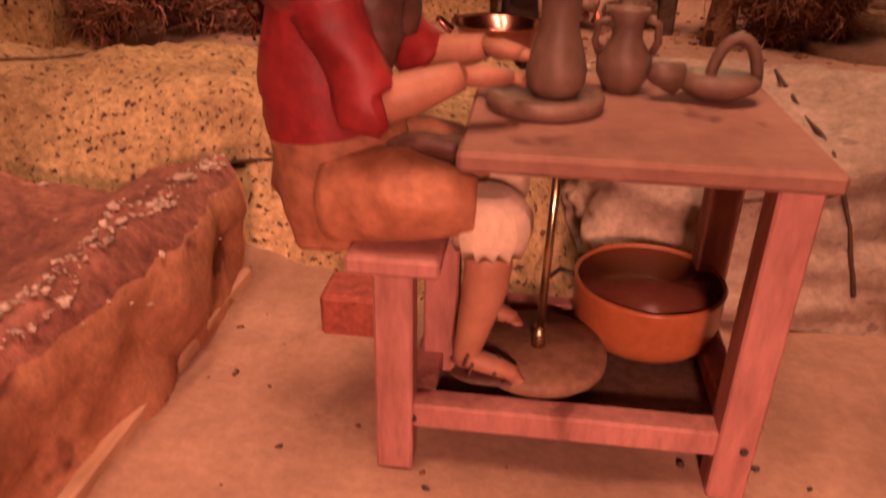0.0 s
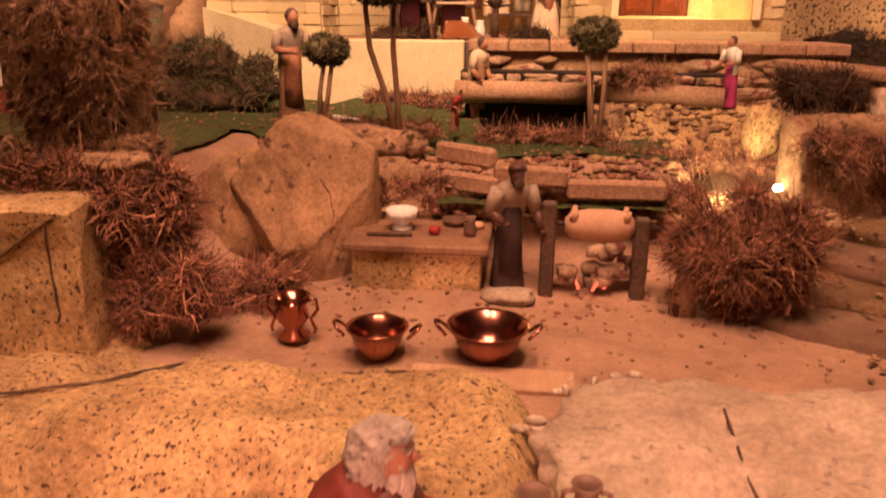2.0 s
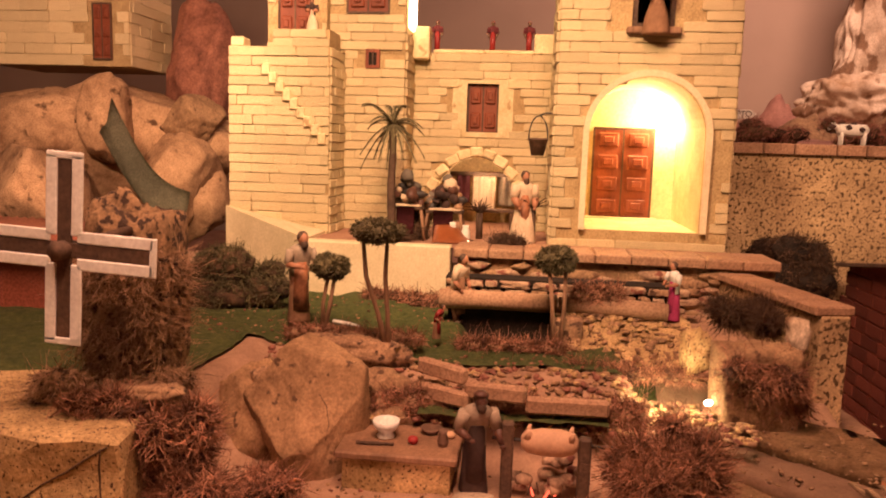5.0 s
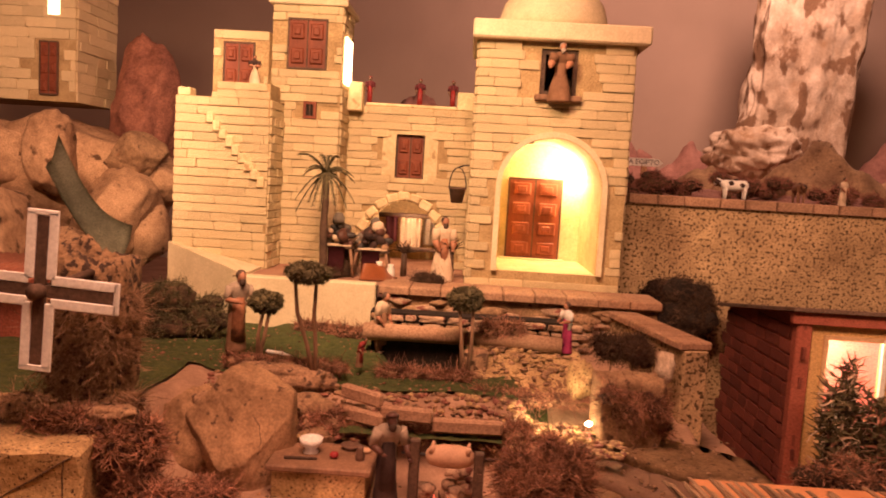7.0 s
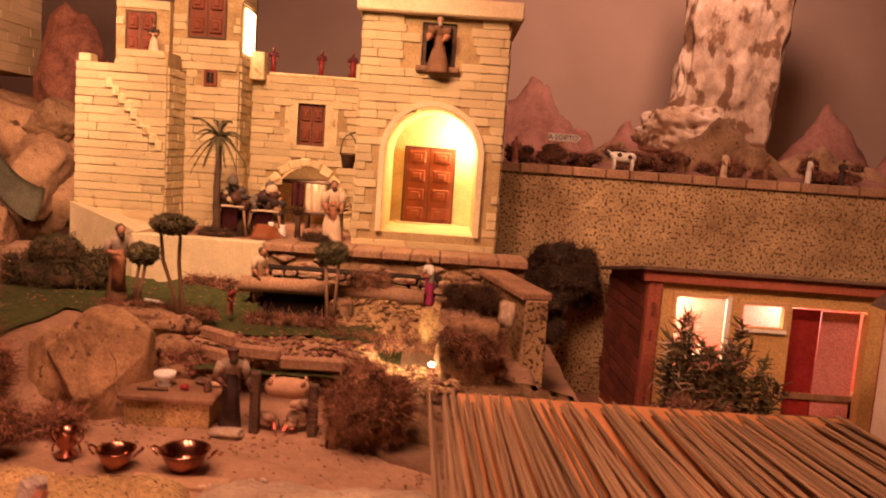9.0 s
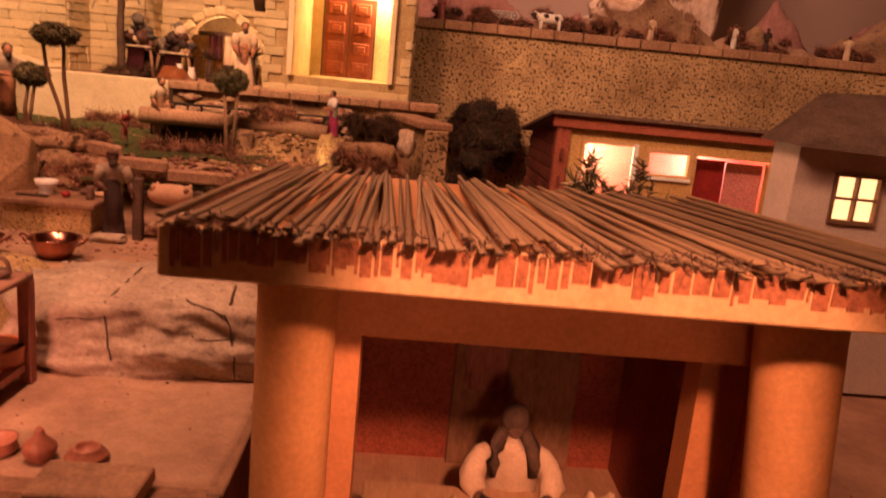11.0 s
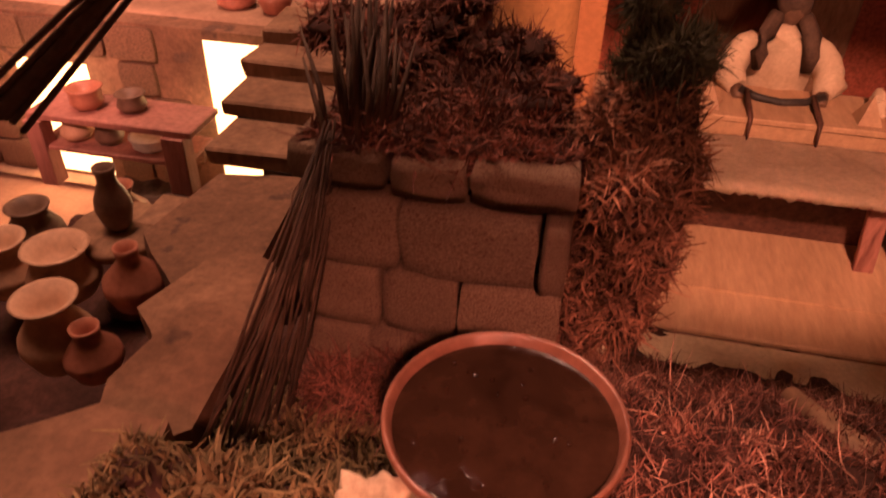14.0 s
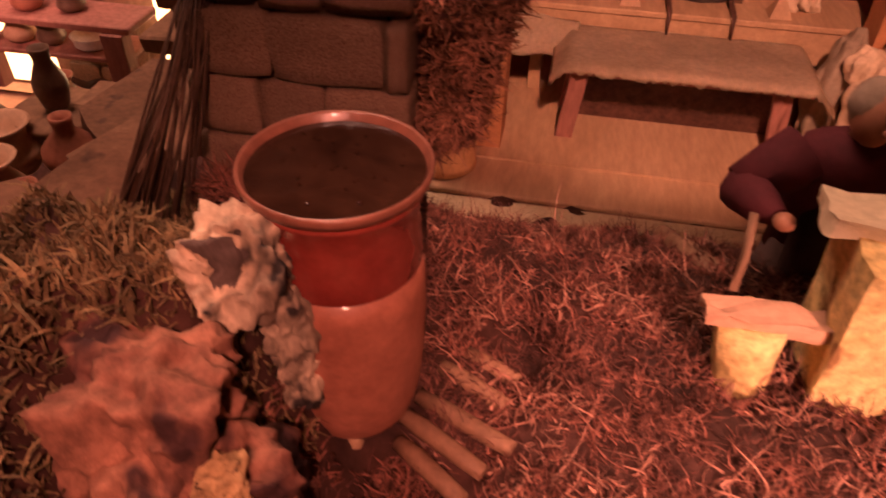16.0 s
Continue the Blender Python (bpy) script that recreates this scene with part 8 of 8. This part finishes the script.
# stone wall piece with moss
sw = thing("stone_wall", (3.45, -1.9, 1.2), "piece of rough block wall grown with moss", "wall")
rng = random.Random(6)
stones = shared([unit_stone(200 + k) for k in range(5)], M_stone)
SW0, SW1 = 3.15, 3.71
# dark backing, the shade of the open joints put into its colour
part("core", box(SW0 + 0.02, SW1 - 0.02, -1.97, -1.72, 0.9, 1.93), M_gap_shade, sw)
for r, (z0, z1, cuts) in enumerate(((1.875, 1.965, (0, 0.36, 0.63, 1)), (1.705, 1.87, (0, 0.40, 0.90, 1)), (1.54, 1.70, (0, 0.33, 0.62, 1)), (1.375, 1.535, (0, 0.28, 0.68, 1)), (1.2, 1.37, (0, 0.42, 1)))):
    for a, b in zip(cuts, cuts[1:]):
        xa, xb = SW0 + (SW1 - SW0) * a, SW0 + (SW1 - SW0) * b
        piece("block", rng.choice(stones), sw, ((xa + xb) / 2, (-1.98 if r else -1.88) + rng.uniform(-0.012, 0.012), (z0 + z1) / 2), (xb - xa - 0.004, 0.14 if r else 0.3, z1 - z0 - 0.006), (rng.uniform(-0.03, 0.03), rng.uniform(-0.02, 0.02), rng.uniform(-0.05, 0.05)))
moss("wall_top_moss", "dark shaggy moss lying on the block wall", clumps((3.50, -1.80, 1.99), (0.30, 0.2, 0.07), 18, 73, 0.36) + clumps((3.44, -1.95, 1.965), (0.27, 0.09, 0.035), 14, 85, 0.4) + clumps((3.35, -1.6, 2.03), (0.25, 0.2, 0.1), 8, 80, 0.4), 8500, 0.034, 0.0052, (M_moss_deep, M_gap_shade), 86, droop=0.9)
moss("wall_moss", "shaggy dry moss hanging over the block wall", clumps((3.78, -1.88, 1.92), (0.15, 0.16, 0.18), 14, 77, 0.36) + clumps((3.82, -1.92, 1.70), (0.12, 0.12, 0.2), 12, 78, 0.4) + clumps((3.76, -1.94, 1.52), (0.09, 0.09, 0.13), 7, 79, 0.4), 7000, 0.036, 0.0056, (M_moss, M_gap_shade), 73, droop=0.7)
moss("wall_foot_moss", "dark red moss at the foot of the block wall", [((3.5, -2.08, 1.42), (0.2, 0.1, 0.08)), ((3.3, -2.1, 1.4), (0.15, 0.08, 0.05)), ((3.62, -2.1, 1.44), (0.12, 0.08, 0.07))], 2500, 0.06, 0.004, (M_moss_deep, M_gap_shade), 74, droop=0.0)
moss("heather_bush", "grey-green heather sprig on the wall", clumps((3.82, -1.80, 2.13), (0.14, 0.10, 0.13), 18, 75, 0.2), 2600, 0.034, 0.0036, (M_fir, M_bush), 75, droop=-0.4, category="bush", kind="")

# dark sticks leaning on the wall: a short upright bunch and long thin ones running down
sk = thing("stick_bundle", (3.28, -1.9, 1.98), "bundle of dark red sticks standing at the wall corner", "sticks")
for k in range(30):
    a, b = rng.gauss(0, 0.035), rng.uniform(-0.08, 0.05)
    bm = bmesh.new()
    base = Vector((3.30 + a * 0.8, -1.97 + b * 0.6, 1.95))
    tall = 2.24 - 2.0 * abs(a + 0.02) + rng.uniform(-0.10, 0.05)
    top = Vector((3.285 + a * 1.5 + rng.uniform(-0.02, 0.02), -1.84 + b * 1.2, max(2.02, tall)))
    add_tube(bm, [base, (base + top) / 2 + Vector((rng.uniform(-0.012, 0.012), 0, 0)), top], [0.0075, 0.006, 0.002], 5)
    part("stick", bm, M_wood_dark, sk)
sk2 = thing("twig_broom", (3.1, -2.22, 1.4), "dark twig broom leaning on the wall edge", "broom")
for k in range(28):
    u = rng.random()
    bm = bmesh.new()
    base = Vector((3.01 + 0.15 * u, -2.36 + 0.2 * u + rng.uniform(-0.03, 0.03), 1.36 + rng.uniform(-0.06, 0.06)))
    top = Vector((3.225 + 0.02 * u + rng.uniform(-0.01, 0.01), -2.02 + rng.uniform(-0.02, 0.02), 1.96 + rng.uniform(-0.12, 0.10)))
    add_tube(bm, [base, (base + top) / 2 + Vector((rng.uniform(-0.012, 0.012), 0, rng.uniform(-0.01, 0.01))), top], [0.0042, 0.004, 0.0025], 5)
    part("twig", bm, M_wood_dark, sk2)

# water jar
jar = thing("water_jar", (JX, JY, 1.0), "tall red-glazed clay jar filled with water", "jar")
part("body", lathe((JX, JY, 1.0), [(0.0, 0.0), (0.09, 0.0), (0.12, 0.018), (0.146, 0.06), (0.164, 0.14), (0.174, 0.26), (0.178, 0.38), (0.176, 0.46), (0.170, 0.52)], 56), M_clay_red, jar, "unglazed red clay body", smooth=True)
part("neck", lathe((JX, JY, 1.0), [(0.1695, 0.52), (0.171, 0.525), (0.167, 0.59), (0.163, 0.635), (0.166, 0.67), (0.175, 0.70), (0.188, 0.725)], 56), M_glaze, jar, "dark red glazed collar", smooth=True)
part("rim", lathe((JX, JY, 1.0), [(0.188, 0.725), (0.193, 0.738), (0.194, 0.748), (0.190, 0.755), (0.184, 0.75), (0.170, 0.715), (0.155, 0.66)], 56), M_jar_rim, jar, "thin brown rim", smooth=True)
bm = bmesh.new()
bmesh.ops.create_circle(bm, cap_ends=True, segments=56, radius=0.177, matrix=Matrix.Translation((JX, JY, 1.735)))
bmesh.ops.recalc_face_normals(bm, faces=bm.faces)
part("water", bm, M_water, jar, "still brown water")
for k in range(26):
    bm = bmesh.new()
    q, e = rng.uniform(0, 6.28), 0.15 * rng.random() ** 0.5
    add_blob(bm, (JX + e * math.cos(q), JY + e * math.sin(q), 1.7365), (0.005 * rng.uniform(0.5, 1.3), 0.005, 0.002), 1, 0.2, k)
    part("bubble", bm, M_water, jar)
bm = bmesh.new()
add_tube(bm, [(3.66, -2.50, 0.94), (3.675, -2.52, 1.0), (3.67, -2.50, 1.06)], [0.02, 0.022, 0.018], 7)
solo("peg", bm, M_wood_pale, "short pale wooden peg under the jar", "peg")
# streaked bark and cork before the jar
def shard(name, at, size, seed, mat, label, turn, cat, hollow=None):
    """A torn lump with deep ridges, and where asked a dark weathered hollow on one side."""
    bm = bmesh.new()
    add_rock(bm, at, size, 5, seed, 0, 0.35, 0.4, turn)
    for v in bm.verts:
        d = v.co - Vector(at)
        v.co += d.normalized() * (0.10 * size[0] * noise.fractal(Vector((d.x * 22, d.y * 22, d.z * 9 + seed)), 1.0, 2.0, 3) + 0.05 * size[0] * noise.noise(d * 80))
    if hollow:
        way = Vector(hollow).normalized()
        for v in bm.verts:
            d = v.co - Vector(at)
            depth = ease(0.62, 0.92, d.normalized().dot(way) + 0.16 * noise.noise(d * 30))
            v.co -= way * depth * size[0] * 0.38
        for f in bm.faces:
            d = f.calc_center_median() - Vector(at)
            if d.normalized().dot(way) + 0.16 * noise.noise(d * 30) > 0.72:
                f.material_index = 1
        mat = [mat, M_bark_hollow]
    return solo(name, bm, mat, label, cat)
shard("streaked_bark", (3.50, -2.60, 1.61), (0.11, 0.085, 0.12), 141, M_jar_stone, "black-and-cream streaked piece of bark", 20, "bark", (0.15, -0.75, 0.6))
shard("streaked_bark", (3.59, -2.58, 1.46), (0.065, 0.055, 0.10), 144, M_jar_stone, "ridged streaked piece of bark beside the jar", 70, "bark")
shard("streaked_bark", (3.59, -2.58, 1.30), (0.06, 0.05, 0.085), 142, M_jar_stone, "small streaked piece of bark beside the jar", 50, "bark")
shard("cork_chunk", (3.42, -2.82, 1.45), (0.19, 0.15, 0.16), 143, M_cork_red, "chunk of reddish cork bark in the moss", 10, "cork")
shard("cork_chunk", (3.50, -2.90, 1.30), (0.20, 0.14, 0.17), 146, M_cork_red, "lower chunk of cork bark with a pale broken corner", 30, "cork")
shard("cork_chunk", (3.585, -2.93, 1.42), (0.05, 0.04, 0.06), 147, M_speck, "pale yellow broken piece of cork", 30, "cork")
for k, (a, b) in enumerate((((3.76, -2.41), (4.00, -2.54)), ((3.80, -2.35), (4.06, -2.46)), ((3.84, -2.24), (4.03, -2.33)), ((3.78, -2.50), (3.96, -2.62)), ((3.90, -2.18), (4.05, -2.24)))):
    bm = bmesh.new()
    p, q = Vector((a[0], a[1], 1.0)), Vector((b[0], b[1], 0.99))
    add_tube(bm, [p, p.lerp(q, 0.3) + Vector((0, 0, 0.004)), p.lerp(q, 0.7), q], [0.022, 0.026, 0.025, 0.022], 10)
    solo("cork_stick", bm, M_wood, "short brown stick lying by the jar", "stick", "sticks by the jar")
for k in range(3):
    bm = bmesh.new()
    a = Vector((4.50 + 0.085 * k, -1.25 - 0.10 * k, 0.80 + 0.02 * k))
    add_tube(bm, [a, a + Vector((0.10, -0.2, 0.05)), a + Vector((0.2, -0.42, 0.10))], [0.035, 0.04, 0.035], 9)
    solo("small_log", bm, M_wood, "short round log on the mound", "log", "logs on the mound")

# slab stairs down to the potters' yard
slabs = [((2.79, -2.54), (2.93, -2.43), (3.07, -2.44), (3.12, -2.75), (2.85, -2.95), 1.62), ((2.75, -2.22), (2.80, -1.94), (2.98, -1.95), (3.0, -2.3), (2.85, -2.45), 1.42),
         ((2.48, -1.75), (2.60, -1.40), (2.80, -1.44), (2.93, -1.95), (2.75, -2.0), 1.18), ((2.09, -1.15), (2.17, -0.65), (2.55, -0.57), (2.62, -1.4), (2.4, -1.45), 0.97)]
for i, sl in enumerate(slabs):
    bm = bmesh.new()
    z = sl[-1]
    lo = [bm.verts.new((x, y, z - 0.22)) for x, y in sl[:-1]]
    hi = [bm.verts.new((x, y, z)) for x, y in sl[:-1]]
    n = len(lo)
    bm.faces.new(hi[::-1])
    bm.faces.new(lo)
    for k in range(n):
        bm.faces.new((lo[k], hi[k], hi[(k + 1) % n], lo[(k + 1) % n]))
    bmesh.ops.recalc_face_normals(bm, faces=bm.faces)
    bmesh.ops.subdivide_edges(bm, edges=bm.edges[:], cuts=2, use_grid_fill=True)
    for v in bm.verts:
        v.co += Vector((0.015, 0.015, 0.012)) * noise.noise(v.co * 6)
    solo("slab_step", bm, M_slab, "worn earthen slab step going down to the yard", "step", "yard steps")
for i, (x0, y0, z) in enumerate(((2.02, -0.5, 1.0), (1.96, -0.18, 1.08), (1.93, 0.12, 1.16), (1.93, 0.40, 1.24))):
    bm = bmesh.new()
    add_box(bm, x0, x0 + 0.62, y0, y0 + 0.36, z - 0.09, z, 0.012, jit=0.012, rng=random.Random(i))
    solo("wooden_tread", bm, M_wood, "thick brown tread of the platform stair", "step", "platform stair")
part_st = box(2.3, 2.9, -0.5, 0.6, 0.3, 0.92)
solo("stair_body", part_st, M_wood_dark, "dark carriage under the platform stair", "stairs")

# yard of the potters: wall stones, lit doorways, shelf, pots
rng = random.Random(12)
wallstones = shared([unit_stone(300 + k) for k in range(5)], M_slab)
for r in range(5):
    x = -0.9 + rng.uniform(-0.2, 0)
    while x < 2.9:
        w = rng.uniform(0.18, 0.36)
        cx, cz = x + w / 2, 0.1 + 0.22 * r
        if not (1.40 - w / 2 < cx < 1.98 + w / 2 and cz < 1.1) and not (0.06 - w / 2 < cx < 0.66 + w / 2 and cz < 0.82):
            piece("block", rng.choice(wallstones), pw, (cx, 0.61, cz), (w - 0.025, 0.06, 0.2), (0, rng.uniform(-0.06, 0.06), 0))
        x += w
part("lit_doorway", box(1.40, 2.02, 0.632, 0.65, 0, 1.08), G_fire, pw, "glowing room behind the doorway")
part("lit_doorway", box(0.05, 0.66, 0.632, 0.65, 0, 0.85), G_fire, pw, "glowing kiln mouth")
lamp("kiln_light", "POINT", (0.4, 0.45, 0.6), (0, 0, 0), 0.1, (1.0, 0.6, 0.25), 0.08)
lamp("doorway_light", "POINT", (1.65, 0.45, 0.6), (0, 0, 0), 0.1, (1.0, 0.6, 0.25), 0.08)
sf = thing("pot_shelf", (1.2, 0.0, 0.45), "rough wooden shelf with clay ware", "shelf")
part("board", box(0.75, 1.72, -0.12, 0.2, 0.80, 0.84, 0.006), M_wood_red, sf)
part("board", box(0.75, 1.66, -0.12, 0.2, 0.62, 0.65, 0.006), M_wood_red, sf)
part("post", box(1.55, 1.68, -0.14, -0.04, 0.40, 0.80, 0.006), M_wood_red, sf)
part("post", box(0.74, 0.84, -0.14, -0.04, 0.40, 0.80, 0.006), M_wood_red, sf)
def pot(at, r, h, mat, label, kind="pot", neck=0.55, lip=0.75):
    return dish("clay_" + kind, label, at, [(r * 0.5, 0), (r * 0.75, h * 0.08), (r, h * 0.35), (r * 0.95, h * 0.5), (r * neck, h * 0.78), (r * neck, h * 0.86), (r * lip, h), (r * lip * 0.85, h), (r * neck * 0.75, h * 0.8), (0, h * 0.5)], mat, 24, kind, group="yard pottery")
pot((2.02, -1.62, 0.72), 0.13, 0.30, M_clay_pale, "round pale clay jar with wide lip", "jar", 0.55, 0.85)
pot((2.18, -1.66, 0.74), 0.10, 0.22, M_clay_red, "small red clay jug", "jug", 0.45, 0.5)
pot((2.15, -1.33, 0.78), 0.115, 0.27, M_clay_red, "red clay jug with narrow neck", "jug", 0.35, 0.4)
pot((1.87, -0.99, 0.86), 0.075, 0.29, M_clay, "tall dark clay bottle", "bottle", 0.5, 0.6)
pot((1.74, -1.22, 0.66), 0.145, 0.24, M_clay_pale, "squat pale clay pot", "pot", 0.7, 0.9)
pot((1.55, -1.75, 0.62), 0.16, 0.26, M_clay_pale, "broad pale clay pot", "pot", 0.6, 0.8)
pot((1.05, 0.02, 0.84), 0.09, 0.12, M_clay_red, "small red clay bowl on the shelf", "bowl", 0.95, 1.1)
pot((1.40, 0.0, 0.65), 0.10, 0.08, M_paint_white, "shallow pale bowl on the shelf", "bowl", 1.05, 1.15)
pot((1.15, 0.0, 0.65), 0.08, 0.12, M_clay, "small dark pot on the shelf", "pot", 0.8, 0.9)
dw = thing("turntable", (1.86, -0.98, 0.62), "round wooden turntable for pots", "turntable")
part("disc", lathe((1.86, -0.98, 0.80), [(0, 0), (0.19, 0), (0.2, 0.02), (0.2, 0.05), (0, 0.06)], 28), M_wood, dw)
part("foot", lathe((1.86, -0.98, 0.45), [(0.14, 0), (0.08, 0.1), (0.07, 0.36)], 16), M_wood, dw)
pot((1.48, -1.22, 0.64), 0.15, 0.25, M_clay_pale, "round pale clay pot among the ware", "pot", 0.5, 0.7)
pot((1.30, -0.85, 0.55), 0.13, 0.24, M_clay, "dark clay pot among the ware", "pot", 0.6, 0.75)
pot((1.62, -0.62, 0.55), 0.12, 0.26, M_clay_red, "red clay jar with a narrow neck", "jar", 0.4, 0.55)
pot((0.95, 0.0, 0.65), 0.09, 0.13, M_clay_pale, "pale clay pot on the shelf", "pot", 0.7, 0.85)
pot((1.30, 0.05, 0.84), 0.08, 0.10, M_clay, "small dark cup on the shelf", "cup", 0.8, 1.0)
bx2 = thing("ware_board", (2.02, -0.82, 0.80), "small square wooden ware board", "board")
part("board", box(1.90, 2.14, -0.95, -0.70, 0.80, 0.86, 0.01), M_wood, bx2)
# ware at the platform edge
pot((1.78, 0.95, 1.12), 0.10, 0.22, M_clay_red, "pear-shaped red clay bottle on the platform", "bottle", 0.3, 0.2)
pot((2.05, 0.98, 1.12), 0.13, 0.10, M_clay_red, "flat red clay lamp on the platform", "lamp", 0.7, 0.6)
pot((1.5, 1.0, 1.12), 0.12, 0.10, M_clay_red, "low red clay dish on the platform", "dish", 0.9, 1.0)

# fir sprig in front of the yard
fr = thing("fir_sprig", (2.6, -1.95, 1.2), "dark green leafy sprig on thin bare stems", "tree")
for k in range(5):
    bm = bmesh.new()
    o = 0.02 * (k - 2)
    add_tube(bm, [(2.45 + o, -1.95, 1.9 - o), (2.75 + o, -1.94 + o, 2.16), (3.0 + o * 1.5, -1.95 - o, 2.37 + o), (3.2 + o, -1.95 + o, 2.52 + o)], [0.022 if k == 2 else 0.008, 0.016 if k == 2 else 0.007, 0.009, 0.004], 6)
    part("trunk" if k == 2 else "twig", bm, M_wood_dark, fr)
rng = random.Random(91)
bm = bmesh.new()
for c, r in clumps((3.32, -1.95, 2.62), (0.135, 0.11, 0.13), 24, 92, 0.24) + clumps((3.22, -1.95, 2.54), (0.09, 0.09, 0.07), 8, 93, 0.3):
    for _ in range(110):
        d = Vector((rng.gauss(0, 1), rng.gauss(0, 1), rng.gauss(0, 1))).normalized()
        p = Vector(c) + Vector((d.x * r[0], d.y * r[1], d.z * r[2])) * rng.uniform(0.2, 1.0)
        add_blade(bm, p, d + Vector((rng.gauss(0, 0.6), rng.gauss(0, 0.6), 0.4 + rng.gauss(0, 0.6))), rng.uniform(0.012, 0.032), 0.0048, 0.5, rng, 0, 2)
part("crown", bm, M_fir, fr)

# woman at the yellow oven
figure("oven_woman_sleeved", "clay woman in maroon blouse and pale kerchief at the oven", (4.90, -1.52, 0.46), 1.2, 8, (M_dark_cloth, M_maroon, M_skin, M_dirty_cloth, M_dark_cloth), (((-0.25, -0.07, 0.70), (-0.22, -0.24, 0.74)), ((0.22, -0.08, 0.66), (0.18, -0.24, 0.60))), 0.02, 0.0, False, None, 1.2, puff=1.55)
ov = thing("clay_oven", (4.8, -2.1, 0.95), "yellow foam-like clay oven with a hollow under its ledge", "oven")
M_yellow = material("yellow_foam_clay", (0.60, 0.42, 0.13), (0.80, 0.62, 0.27), 26, 0.95, 0.6, spots=(0.25, 0.14, 0.05), spot_scale=60, spot_amount=0.1)
def foam(bm, seed):
    bmesh.ops.subdivide_edges(bm, edges=bm.edges[:], cuts=5, use_grid_fill=True)
    for v in bm.verts:
        v.co += Vector((0.02, 0.02, 0.015)) * noise.fractal(v.co * 11 + Vector((seed, 0, 0)), 1.0, 2.0, 3)
    return bm
bm = bmesh.new()
add_tube(bm, [(4.66, -2.08, 0.86), (4.655, -2.08, 0.95), (4.64, -2.07, 1.06), (4.63, -2.06, 1.17)], [0.055, 0.068, 0.082, 0.095], 14)
for v in bm.verts:
    v.co += Vector((0.012, 0.012, 0.008)) * noise.noise(v.co * 16)
part("pier", bm, M_yellow, ov)
part("body", foam(box(4.81, 5.25, -2.16, -1.88, 0.78, 1.44), 2), M_yellow, ov)
part("ledge", foam(box(4.50, 4.84, -2.11, -2.02, 1.165, 1.205), 5), M_clay_pale, ov, "pink clay ledge")
part("lintel", foam(box(4.74, 5.2, -2.02, -1.86, 1.43, 1.48), 7), M_plaster, ov, "chipped pale top edge")
bm = bmesh.new()
add_tube(bm, [(4.585, -1.98, 1.19), (4.60, -1.93, 1.27), (4.60, -1.88, 1.38)], [0.014, 0.013, 0.013], 7)
solo("poker_stick", bm, M_wood, "short wooden stick held at the oven", "stick")
